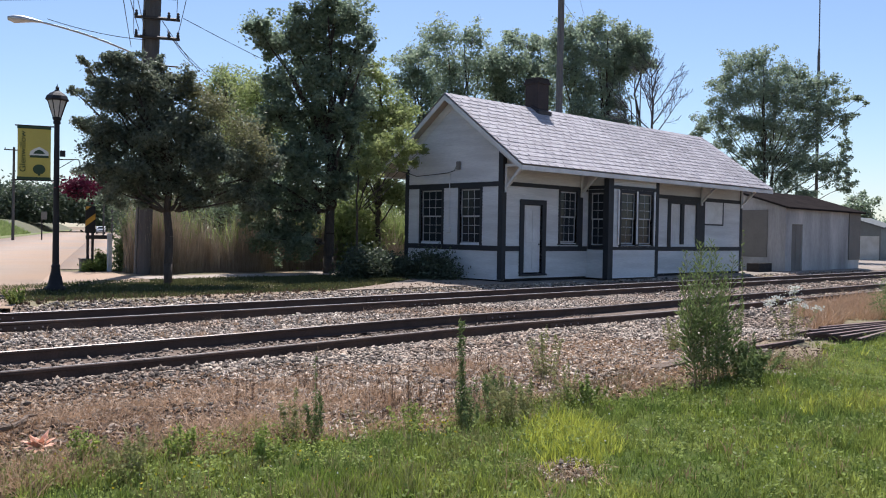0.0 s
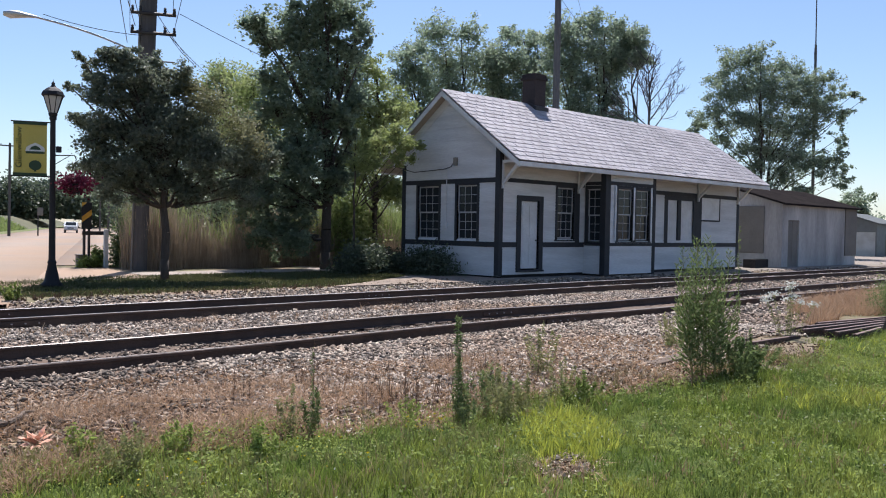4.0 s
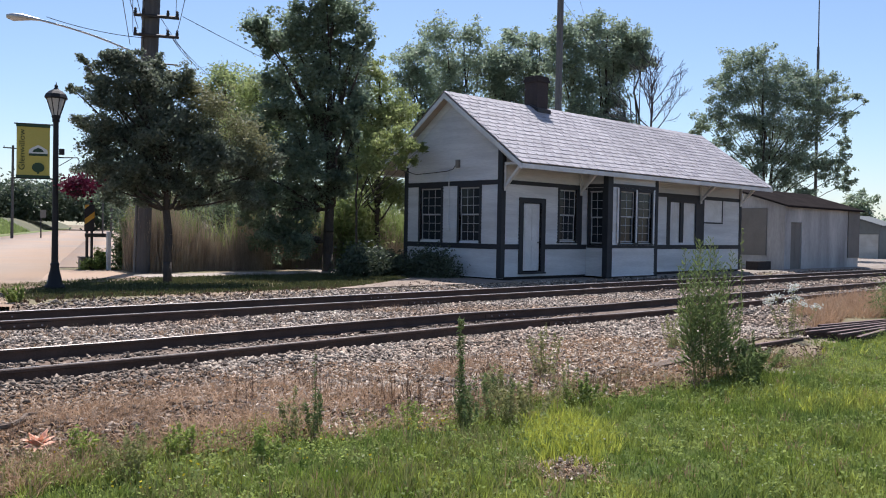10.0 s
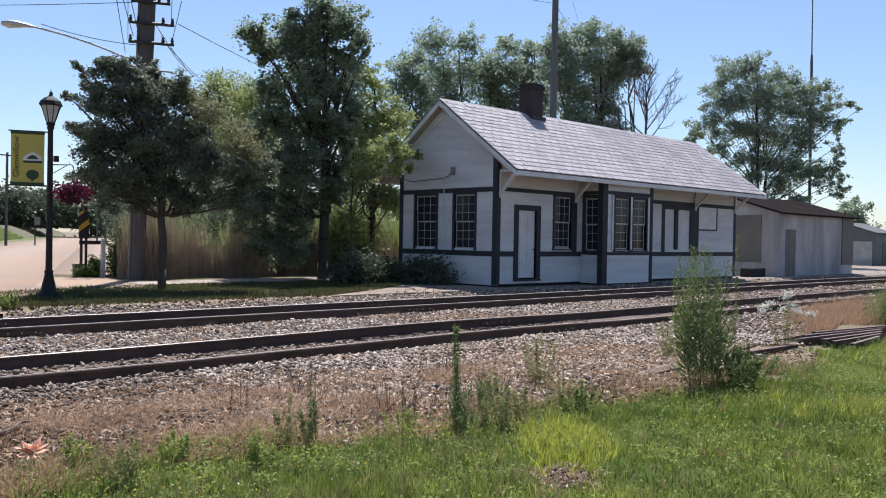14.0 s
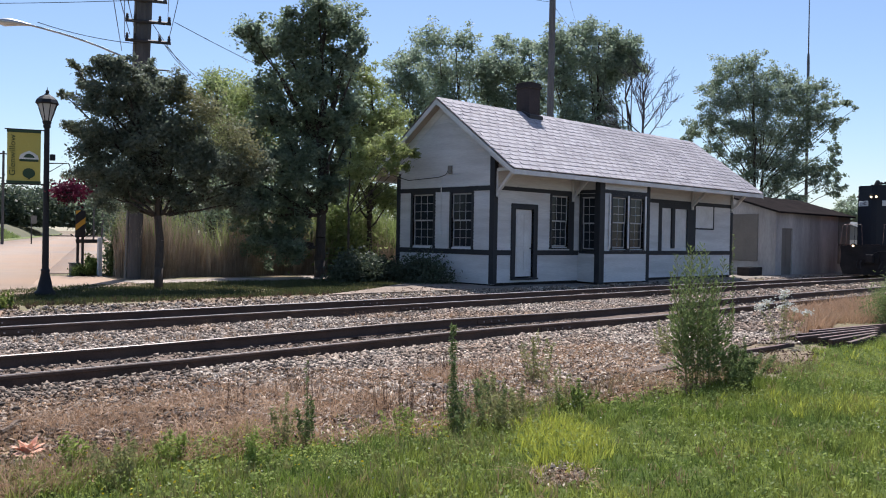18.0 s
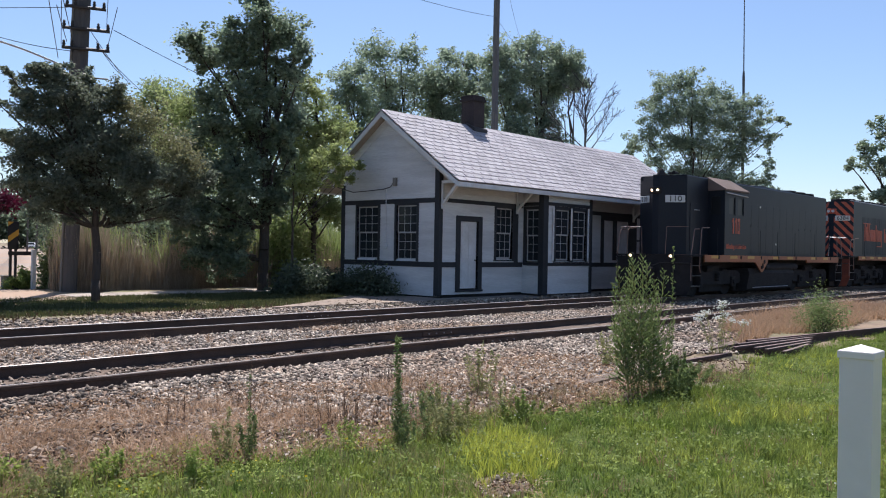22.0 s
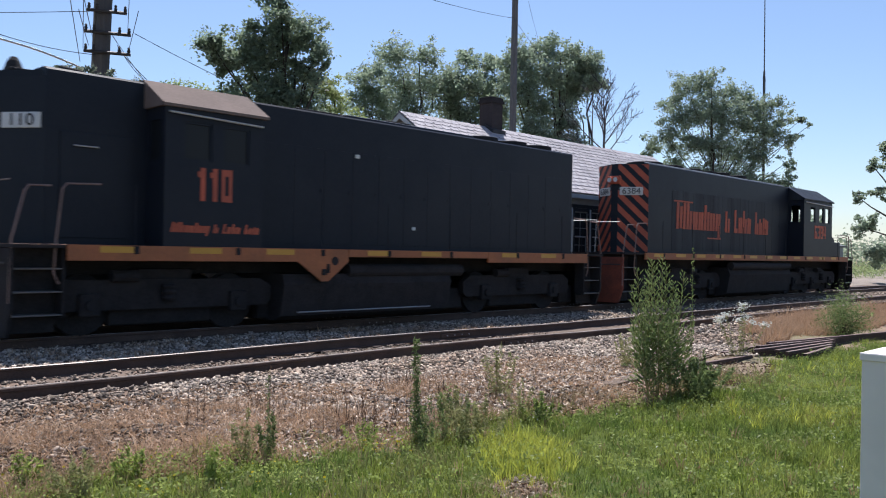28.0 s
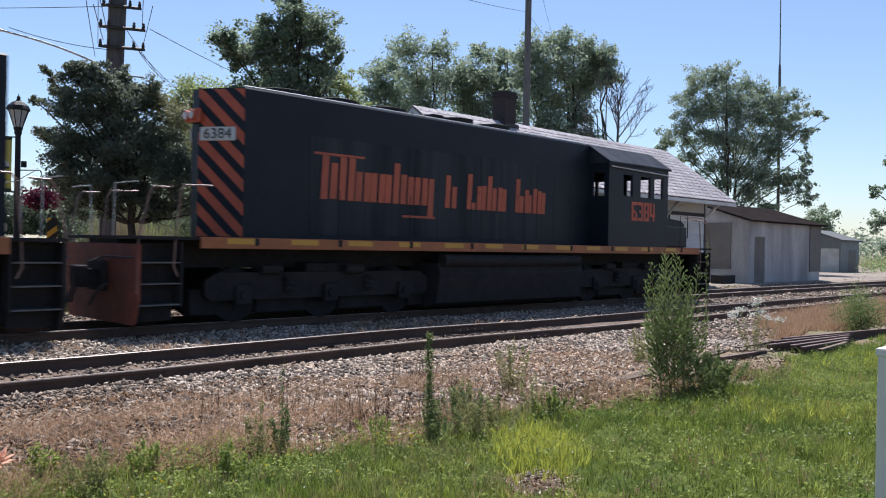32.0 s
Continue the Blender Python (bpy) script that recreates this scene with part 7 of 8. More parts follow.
def name_bars(parent, x0, x1, z0, z1, y, m, words, slant=0.12):
    """The railway's name as plain upright bars in word groups, with no letters. words: rows of (width, left top, right top, foot)."""
    total = sum(b[0] for w in words for b in w) + 0.8 * (len(words) - 1)
    u, h = (x1 - x0) / total, z1 - z0
    x = x0

    def bar(a, b, c, d, k):
        sa, sb = slant * c * h, slant * d * h
        part("name_bar", Shape().prism([(a + sa, z0 + c * h), (b + sa, z0 + c * h), (b + sb, z0 + d * h), (a + sb, z0 + d * h)], "y", y - 0.004 - 0.0006 * k, y + 0.004), m, parent)
    for w in words:
        for wide, lt, rt, low in w:
            e = x + (wide - 0.14) * u
            t = 0.39 * u
            bar(x, x + t, 0, lt, 0)
            if rt:
                bar(e - t, e, low, rt, 0)
                if wide > 1.4:
                    bar((x + e - t) / 2, (x + e + t) / 2, 0.02, 0.85, 2)
            x += wide * u
        x += 0.8 * u


def hood_profile(w, z0, z1, e=0.07):
    return [(-w, z0), (w, z0), (w, z1 - e * 0.7), (w - e * 0.5, z1 - e * 0.15), (w - e * 1.6, z1), (-w + e * 1.6, z1), (-w + e * 0.5, z1 - e * 0.15), (-w, z1 - e * 0.7)]


def wedge_end(x_corner, x_mid, w, z0, z1):
    """The pointed end of a hood: two slanting faces that meet on the centre line."""
    s = Shape()
    s.prism([(x_corner, -w), (x_mid, -0.12), (x_mid, 0.12), (x_corner, w)], "z", z0, z1)
    return s


WHEELS = []


def truck(loco, x, axles, gap, r=0.5):
    """Side frames, springs and boxes, and wheelsets that turn."""
    tr = new("truck")
    tr.parent = loco
    L = gap * (axles - 1) / 2 + 0.75
    tagged(tr, "grimy black truck")
    for sgn in (-1, 1):
        y = sgn * 1.02
        s = Shape()
        s.prism([(x - L, 0.52), (x - L + 0.1, 0.42), (x + L - 0.1, 0.42), (x + L, 0.52), (x + L, 0.78), (x + L - 0.25, 0.92), (x - L + 0.25, 0.92), (x - L, 0.78)], "y", y - 0.07, y + 0.07)
        part("side_frame", s, GRIME, tr)
        for k in range(axles):
            ax = x + gap * (k - (axles - 1) / 2)
            part("journal_box", Shape().box(ax - 0.17, ax + 0.17, y - 0.16 if sgn < 0 else y, y if sgn < 0 else y + 0.16, 0.33, 0.70, 0.03).tube((ax, y, 0.51), (ax, y + sgn * 0.2, 0.51), 0.10, 0.09, 10), GRIME, tr)
            if k < axles - 1:
                part("spring_pack", Shape().lathe([(0.10, 0.55), (0.13, 0.6), (0.10, 0.65), (0.13, 0.7), (0.10, 0.75), (0.13, 0.8), (0.1, 0.85)], 10, (ax + gap / 2, y + sgn * 0.11, 0)), GRIME, tr)
                part("brake_cylinder", Shape().tube((ax + 0.35, y + sgn * 0.12, 0.98), (ax + 0.8, y + sgn * 0.12, 0.98), 0.1, 0.1, 10), GRIME, tr)
    # added dark boxes that block the sunlit ground seen between the wheels
    for sgn in (-1, 1):
        for k in range(axles + 1):
            ax = x + gap * (k - axles / 2)
            wd = (gap / 2 - 0.42) if 0 < k < axles else 0.3
            ax = ax if 0 < k < axles else ax + (0.35 if k == 0 else -0.35) * gap / 2
            part("brake_rigging", Shape().box(ax - wd, ax + wd, min(sgn * 0.62, sgn * 0.9), max(sgn * 0.62, sgn * 0.9), 0.14, 0.62, 0.04), GRIME, tr)
    part("bolster", Shape().box(x - 0.5, x + 0.5, -1.0, 1.0, 0.7, 1.1, 0.03), GRIME, tr)
    for k in range(axles):
        ax = x + gap * (k - (axles - 1) / 2)
        s = Shape().tube((0, -0.8, 0), (0, 0.8, 0), 0.085, 0.085, 10)
        for sgn in (-1, 1):
            y = sgn * 0.755
            s.tube((0, y - 0.06, 0), (0, y + 0.06, 0), r, r, 24)
            s.tube((0, y - sgn * 0.075, 0), (0, y - sgn * 0.05, 0), r + 0.028, r + 0.028, 24)
            s.tube((0, y + sgn * 0.06, 0), (0, y + sgn * 0.1, 0), 0.16, 0.13, 12)
            for j in range(3):
                a = math.tau * j / 3
                s.tube((0.27 * math.cos(a), y + sgn * 0.05, 0.27 * math.sin(a)), (0.27 * math.cos(a), y + sgn * 0.07, 0.27 * math.sin(a)), 0.06, 0.06, 8)
        w = part("wheelset", s, GRIME, loco, "steel wheelset, turning")
        WHEELS.append((w, ax, r))
    return tr


def end_gear(loco, x, out, m, bright=ALU):
    """Pilot, coupler, hoses, steps and the end handrail at one end. out: -1 towards the lead, +1 towards the rear."""
    part("pilot", Shape().prism([(-1.45, 1.42), (1.45, 1.42), (1.45, 0.5), (1.3, 0.08), (-1.3, 0.08), (-1.45, 0.5)], "x", min(x, x + out * -0.06), max(x, x + out * -0.06)), m, loco, "pilot plate")
    c = Shape().box(min(x, x + out * 0.32), max(x, x + out * 0.32), -0.12, 0.12, 0.72, 0.98, 0.03)
    c.box(min(x + out * 0.25, x + out * 0.47), max(x + out * 0.25, x + out * 0.47), -0.2, 0.16, 0.66, 1.04, 0.05)
    part("coupler", c, GRIME, loco)
    part("coupler_pocket", Shape().box(min(x, x + out * 0.08), max(x, x + out * 0.08), -0.35, 0.35, 0.6, 1.12, 0.02), GRIME, loco)
    for y in (-0.5, 0.45, 0.62):
        part("air_hose", Shape().path([(x + out * 0.05, y, 0.75), (x + out * 0.2, y, 0.68), (x + out * 0.3, y * 0.9, 0.5), (x + out * 0.34, y * 0.8, 0.38)], 0.025), RUBBER, loco)
    part("uncoupling_lever", Shape().path([(x + out * 0.06, -1.4, 1.2), (x + out * 0.06, -0.3, 1.2), (x + out * 0.25, -0.15, 1.1)], 0.016), STEEL_DARK, loco)
    for sgn in (-1, 1):
        y = sgn * 1.42
        xa, xb = sorted((x, x - out * 0.82))
        for k in range(3):
            part("step", Shape().box(xa + 0.05, xb - 0.04, min(y, y - sgn * 0.28), max(y, y - sgn * 0.28), 0.39 + 0.355 * k, 0.415 + 0.355 * k, 0.006), STEP_STEEL, loco, "worn metal step")
        part("step_back", Shape().box(xa + 0.045, xb - 0.045, min(y - sgn * 0.285, y - sgn * 0.31), max(y - sgn * 0.285, y - sgn * 0.31), 0.12, 1.43), GRIME, loco)
        part("step_side", Shape().box(xb - 0.04 if out < 0 else xa, xb if out < 0 else xa + 0.04, min(y, y - sgn * 0.3), max(y, y - sgn * 0.3), 0.36, 1.46), GRIME, loco)
        yr = y + sgn * 0.015
        part("grab_rail", Shape().path([(x, yr, 0.60), (x - out * 0.02, yr, 1.55), (x - out * 0.2, yr, 2.28), (x - out * 0.26, yr, 2.37), (x - out * 0.58, yr, 2.38)], 0.016), HANDRAIL, loco, "bent rusty handrail beside the steps")
        part("grab_rail", Shape().path([(x - out * 0.72, yr, 0.88), (x - out * 0.64, yr, 1.05), (x - out * 0.67, yr, 1.55), (x - out * 0.75, yr, 2.34), (x - out * 0.82, yr, 2.43), (x - out * 1.35, yr, 2.45)], 0.016), HANDRAIL, loco, "bent rusty handrail beside the steps")
    for sgn in (-1, 1):
        part("end_rail", Shape().path([(x - out * 0.03, sgn * 1.3, 2.45), (x - out * 0.03, sgn * 0.5, 2.45), (x - out * 0.03, sgn * 0.45, 1.5)], 0.011), bright, loco, "end platform handrail")


def sills(loco, xa, xb, z0, z1, step=1.55):
    """The orange frame edge with its reflective patches, and the deck on it."""
    
    for sgn in (-1, 1):
        y = sgn * 1.555
        part("side_sill", Shape().box(xa, xb, min(y, y - sgn * 0.05), max(y, y - sgn * 0.05), z0, z1, 0.005), ORANGE, loco, "faded orange frame edge")
        k, x = 0, xa + 0.5
        while x < xb - 0.8:
            part("reflective_patch", Shape().box(x, x + 0.62, y - 0.004, y + 0.004, z1 - 0.12, z1 - 0.02, 0.001), AMBER, loco, "yellow reflective patch")
            x += step
            k += 1
        x = xa + 1.1
        while x < xb - 0.3:
            part("stanchion", Shape().tube((x, sgn * 1.5, z1 - 0.05), (x, sgn * 1.5, z1 + 0.98), 0.009, 0.009, 6), LOCO, loco)
            part("stanchion_bracket", Shape().box(x - 0.045, x + 0.045, y - 0.012, y + 0.012, z1 - 0.14, z1 - 0.01, 0.004), GRIME, loco)
            x += 1.9


def platform(loco, xa, xb, z1):
    part("deck", Shape().box(xa, xb, -1.5, 1.5, z1 - 0.06, z1 - 0.004), GRIME, loco)
    part("centre_sill", Shape().box(xa + 0.05, xb - 0.05, -0.6, 0.6, 1.0, z1 - 0.062), GRIME, loco)


def hood_doors(loco, xa, xb, w, z0, z1, pitch=0.72, faded=LOCO):
    n = round((xb - xa) / pitch)
    for sgn in (-1, 1):
        for k in range(n):
            a, b = xa + (xb - xa) * k / n, xa + (xb - xa) * (k + 1) / n
            y0, y1 = sorted((sgn * w, sgn * (w + 0.008)))
            d = part("hood_door", Shape().box(a + 0.003, b - 0.003, y0, y1, z0 + 0.1, z1 - 0.75, 0.003), faded if sgn < 0 and a > -6.5 and b < 1.6 else LOCO, loco)
            part("latch", Shape().box(b - 0.1, b - 0.06, y0 - 0.012, y1 + 0.012, (z0 + z1) / 2 - 0.25, (z0 + z1) / 2 - 0.17, 0.004), LOCO, d)


def y_pane(sgn):
    return sgn * 1.505


def cab(loco, xa, xb, z0, roof_z, side_z, label, win, screen=False, roof_mat=None):
    w, t = 1.545, 0.06
    body = part("cab", Shape().box(xa + t, xb - t, -w + t, w - t, z0, z0 + 0.05), GRIME, loco, label)
    for sgn in (-1, 1):
        sh = Shape()
        y0, y1 = sorted((sgn * w, sgn * (w - t)))
        for p, q in cut((xa, xb), [(a, b) for a, b in win]):
            sh.box(p, q, y0, y1, 2.95, 3.62)
        sh.box(xa, xb, y0, y1, z0, 2.95).box(xa, xb, y0, y1, 3.62, side_z)
        part("cab_side", sh, LOCO, body)
    for x in (xa, xb - t):
        e = Shape()
        for y0, y1 in ((-w + t, -0.95), (0.95, w - t)):
            for p, q in cut((y0, y1), [(y0 + 0.1, y1 - 0.06)]):
                e.box(x, x + t, p, q, 2.95, 3.62)
            e.box(x, x + t, y0, y1, z0, 2.95).box(x, x + t, y0, y1, 3.62, side_z)
        if screen and x > xa:
            e.box(x, x + t, -0.95, 0.95, z0, 2.95).box(x, x + t, -0.95, 0.95, 3.62, side_z).box(x, x + t, -0.12, 0.12, 2.95, 3.62)
        else:
            e.box(x, x + t, -0.95, 0.95, z0, side_z)
        part("cab_end", e, LOCO, body)
        if not screen:
            for y0, y1 in ((-w + t + 0.08, -1.0), (1.0, w - t - 0.08)):
                part("window_pane", Shape().box(x + 0.025, x + 0.03, y0, y1, 2.93, 3.64), CAB_GLASS, body)
    for sgn in (-1, 1):
        for a, b in win:
            y = sgn * (w - 0.035)
            part("window_frame", Shape().box(a, b, y - 0.02, y + 0.02, 2.95, 2.99).box(a, b, y - 0.02, y + 0.02, 3.58, 3.62).box(a, a + 0.04, y - 0.02, y + 0.02, 2.99, 3.58).box(b - 0.04, b, y - 0.02, y + 0.02, 2.99, 3.58), LOCO, body)
        if not screen:
            for a, b in win:
                part("window_pane", Shape().box(a + 0.03, b - 0.03, y_pane(sgn) - 0.004, y_pane(sgn) + 0.004, 2.98, 3.59), CAB_GLASS, body)
        part("drip_rail", Shape().path([(xa + 0.05, sgn * 1.6, side_z - 0.14), (xb - 0.05, sgn * 1.6, side_z - 0.20)], 0.02), ALU, body, "pale sunshade edge")
    rf_ = Shape().prism([(-1.6, side_z), (-0.85, roof_z), (0.85, roof_z), (1.6, side_z), (1.6, side_z - 0.05), (-1.6, side_z - 0.05)], "x", xa - 0.06, xb + 0.08)
    part("cab_roof", rf_, roof_mat or CAB_ROOF, body, "sloping sunlit cab roof")
    return body


def fans(loco, xs, z, r=0.62):
    for x in xs:
        f = part("radiator_fan", Shape().lathe([(r, z - 0.05), (r, z + 0.14), (r - 0.06, z + 0.16), (r - 0.06, z + 0.10)], 20, (x, 0, 0)), GRIME, loco, "round roof fan housing")
        g_ = Shape()
        for k in range(6):
            a = math.tau * k / 6
            g_.tube((x, 0, z + 0.13), (x + (r - 0.05) * math.cos(a), (r - 0.05) * math.sin(a), z + 0.13), 0.015, 0.015, 4)
        part("fan_guard", g_, GRIME, f)


def lead_engine():
    """The four-axle high-nosed engine that leads."""
    X = 11.95
    t = thing("locomotive", (X, LY, 0), "black four-axle diesel locomotive with high nose and orange frame stripe", "locomotive", "train")

    def q(v):
        return v - X
    end_gear(t, q(4.5), -1, GRIME, HANDRAIL)
    end_gear(t, q(20.1), 1, GRIME)
    platform(t, q(4.5), q(20.1), 1.49)
    sills(t, q(5.3), q(10.84), 1.24, 1.49)
    sills(t, q(10.85), q(15.12), 1.34, 1.49)
    sills(t, q(15.13), q(19.25), 1.24, 1.49)
    for sgn in (-1, 1):
        y = sgn * 1.552
        gus = part("gusset", Shape().prism([(q(9.6), 1.30), (q(10.85), 1.30), (q(10.85), 1.25), (q(10.34), 0.86), (q(10.18), 0.86), (q(9.6), 1.25)], "y", min(y, y - sgn * 0.045), max(y, y - sgn * 0.045)), ORANGE, t, "orange triangular frame gusset")
        gus.location.y = sgn * 0.006
        part("hole", Shape().tube((q(10.5), y - 0.006, 1.26), (q(10.5), y + 0.006, 1.26), 0.085, 0.085, 14), GRIME, gus)
        part("fitting", Shape().box(q(10.18), q(10.28), y - 0.03, y + 0.03, 0.98, 1.1, 0.01).box(q(10.3), q(10.36), y - 0.03, y + 0.03, 1.02, 1.2, 0.01), GRIME, gus)
    part("fuel_tank", Shape().prism([(-1.35, 1.0), (1.35, 1.0), (1.42, 0.8), (1.32, 0.2), (1.05, 0.10), (-1.05, 0.10), (-1.32, 0.2), (-1.42, 0.8)], "x", q(9.4), q(14.0)), GRIME, t, "black fuel tank")
    part("air_reservoir", Shape().tube((q(11.0), -1.3, 1.06), (q(14.4), -1.3, 1.06), 0.14, 0.14, 12), GRIME, t)
    part("air_reservoir", Shape().tube((q(11.0), 1.3, 1.06), (q(14.4), 1.3, 1.06), 0.14, 0.14, 12), GRIME, t)
    part("tank_edge", Shape().path([(q(9.7), -1.44, 0.27), (q(13.3), -1.44, 0.27)], 0.014), ALU, t, "bright edge on the tank")
    W = 0.915
    part("nose", Shape().prism(hood_profile(W, 1.49, 4.30), "x", q(5.17), q(6.86)), LOCO, t, "high black nose")
    part("nose_front", wedge_end(q(5.17), q(4.62), W, 1.49, 4.14), LOCO, t)
    part("nose_top", Shape().prism([(q(5.17), -W + 0.1), (q(4.64), -0.12), (q(4.64), 0.12), (q(5.17), W - 0.1)], "z", 4.14, 4.24), LOCO, t)
    for sgn in (-1, 1):
        a = Vector((q(5.17), sgn * W, 0))
        b = Vector((q(4.62), sgn * 0.12, 0))
        mid = a.lerp(b, 0.42)
        ang = math.degrees(math.atan2(b.y - a.y, b.x - a.x))
        m = Matrix.Translation((mid.x, mid.y, 3.44)) @ pose(0, 0, 0, 0, 0, ang + (180 if sgn < 0 else 0))
        bd = part("number_board", Shape().box(-0.34, 0.34, -0.03, 0.0, -0.125, 0.125, 0.012), BOARD_DIM, t, "dim grey number board")
        bd.matrix_basis = m
        write("110", 0.27, BLACK_LETTER, bd, pose(0, -0.036, -0.005, 90, 0, 0), width=0.40)
    hl = part("headlight", Shape().box(q(4.55), q(4.63), -0.22, 0.22, 3.62, 3.86, 0.03), GRIME, t)
    for y in (-0.11, 0.11):
        part("lens", Shape().tube((q(4.53), y, 3.74), (q(4.56), y, 3.74), 0.045, 0.045, 14), LAMP_ON, hl, "lit warm headlight")
    for y in (-0.78, 0.78):
        dl = part("ditch_light", Shape().tube((q(4.30), y, 1.43), (q(4.50), y, 1.43), 0.12, 0.09, 14), GRIME, t)
        part("lens", Shape().tube((q(4.28), y, 1.43), (q(4.305), y, 1.43), 0.05, 0.05, 14), LAMP_ON, dl, "lit warm ditch light")
    body = cab(t, q(6.86), q(8.8), 1.49, 4.34, 3.88, "wide black cab", [(q(7.2), q(7.75)), (q(7.95), q(8.5))])
    road_number(body, "110", q(7.47), q(8.18), 2.28, 2.85, -1.549, -1)
    road_number(body, "110", q(7.47), q(8.18), 2.28, 2.85, 1.549, 1)
    name_bars(body, q(6.98), q(8.72), 1.73, 1.90, -1.55, FADED_RED, LETTER_BARS, 0.25)
    part("hood", Shape().prism(hood_profile(W, 1.49, 4.28), "x", q(8.8), q(19.38)), LOCO, t, "long black engine hood")
    hood_doors(t, q(9.2), q(18.9), W, 1.49, 4.28)
    part("roof_hatch", Shape().box(q(10.2), q(14.2), -0.62, 0.62, 4.26, 4.36, 0.03).box(q(12.9), q(13.7), -0.35, 0.35, 4.34, 4.46, 0.03), GRIME, t)
    fans(t, (q(16.4), q(17.6), q(18.7)), 4.3, 0.55)
    part("dynamic_brake_blister", Shape().box(q(11.3), q(15.4), -0.8, 0.8, 4.2, 4.34, 0.05), LOCO, t)
    part("horn", Shape().box(q(6.0), q(6.1), -0.3, 0.3, 4.3, 4.38).tube((q(5.7), -0.1, 4.44), (q(6.1), -0.1, 4.44), 0.07, 0.03).tube((q(5.75), 0.1, 4.44), (q(6.1), 0.1, 4.44), 0.06, 0.03), GRIME, t)
    part("bell", Shape().lathe([(0.16, 4.3), (0.15, 4.36), (0.10, 4.48), (0.05, 4.55)], 12, (q(5.0), 0, -0.02)).box(q(4.85), q(5.15), -0.25, 0.25, 4.22, 4.32, 0.02), GRIME, t)
    part("marker_plate", Shape().box(q(11.5), q(11.62), -W - 0.022, -W - 0.0105, 3.42, 3.5, 0.004), PLATE, t, "small pale plate")
    part("marker_plate", Shape().box(q(13.2), q(13.3), -W - 0.022, -W - 0.0105, 1.95, 2.02, 0.004), PLATE, t, "small pale plate")
    part("nose_door", Shape().box(q(5.4), q(6.6), -W - 0.02, -W, 1.6, 3.3, 0.006), LOCO, t)
    part("nose_grab", Shape().path([(q(5.6), -W - 0.06, 3.08), (q(6.0), -W - 0.06, 3.08)], 0.014), ALU, t, "pale grab iron")
    truck(t, q(7.2), 2, 2.75)
    truck(t, q(16.9), 2, 2.75)
    return t, X


def second_engine():
    """The six-axle engine that follows, striped end first."""
    X = 30.9
    t = thing("locomotive", (X, LY, 0), "black six-axle diesel locomotive with striped end and orange lettering bars", "locomotive", "train")

    def q(v):
        return v - X
    end_gear(t, q(21.22), -1, RUST_RED)
    end_gear(t, q(40.7), 1, GRIME, HANDRAIL)
    platform(t, q(21.22), q(40.65), 1.56)
    sills(t, q(22.3), q(39.75), 1.36, 1.56, 1.35)
    part("fuel_tank", Shape().prism([(-1.35, 1.1), (1.35, 1.1), (1.45, 0.85), (1.3, 0.38), (1.05, 0.10), (-1.05, 0.10), (-1.32, 0.2), (-1.45, 0.85)], "x", q(28.2), q(33.6)), GRIME, t, "black fuel tank")
    part("air_reservoir", Shape().tube((q(28.3), -1.4, 1.16), (q(33.4), -1.4, 1.16), 0.14, 0.14, 12), GRIME, t)
    W = 0.915
    part("hood", Shape().prism(hood_profile(W, 1.56, 4.38, 0.06), "x", q(23.5), q(34.6)), LOCO, t, "long black engine hood")
    en = part("hood_end", wedge_end(q(23.5), q(23.0), W, 1.56, 4.36), LOCO, t, "pointed hood end with orange-red chevron stripes")
    for sgn in (-1, 1):
        a, b = Vector((q(23.5), sgn * W, 0)), Vector((q(23.0), sgn * 0.12, 0))
        L = (b - a).length
        nrm = Vector((b - a)).cross(Vector((0, 0, 1))).normalized() * (-1 if sgn > 0 else 1)
        nrm = nrm if nrm.x < 0 else -nrm
        rise = 0.92
        for k in range(-2, 8):
            zc = 1.52 + 0.44 * k
            pl = [(0, zc), (0, zc + 0.23), (L, zc + 0.23 + rise), (L, zc + rise)]
            pl2 = []
            for i in range(4):  # clip to the face
                (s0, z0), (s1, z1) = pl[i], pl[(i + 1) % 4]
                n = 12
                pl2 += [(s0 + (s1 - s0) * j / n, min(max(z0 + (z1 - z0) * j / n, 1.58), 4.34)) for j in range(n)]
            zs = [z for _, z in pl2]
            if max(zs) - min(zs) < 0.05:
                continue
            pts = [a + (b - a) * (s_ / L) + nrm * 0.006 + Vector((0, 0, z)) for s_, z in pl2]
            part("stripe", Shape().add(pts + [p - nrm * 0.005 for p in pts], [tuple(range(len(pts)))]), ORANGE_RED, en, "faded orange-red diagonal stripe")
        mid = a.lerp(b, 0.56) + nrm * 0.012
        ang = math.degrees(math.atan2(b.y - a.y, b.x - a.x)) + (180 if sgn < 0 else 0)
        bd = part("number_board", Shape().box(-0.36, 0.36, -0.03, 0.0, -0.13, 0.13, 0.03), PLATE, en, "pale number board")
        bd.matrix_basis = Matrix.Translation((mid.x, mid.y, 3.50)) @ pose(0, 0, 0, 0, 0, ang)
        write("6384", 0.27, BLACK_LETTER, bd, pose(0, -0.036, -0.005, 90, 0, 0), width=0.56)
    part("rear_light", Shape().box(q(22.9), q(23.0), -0.25, 0.2, 3.72, 3.98, 0.03).tube((q(22.84), -0.12, 3.85), (q(22.92), -0.12, 3.85), 0.1, 0.1, 12).tube((q(22.84), 0.1, 3.85), (q(22.92), 0.1, 3.85), 0.1, 0.1, 12), ORANGE_RED, en)
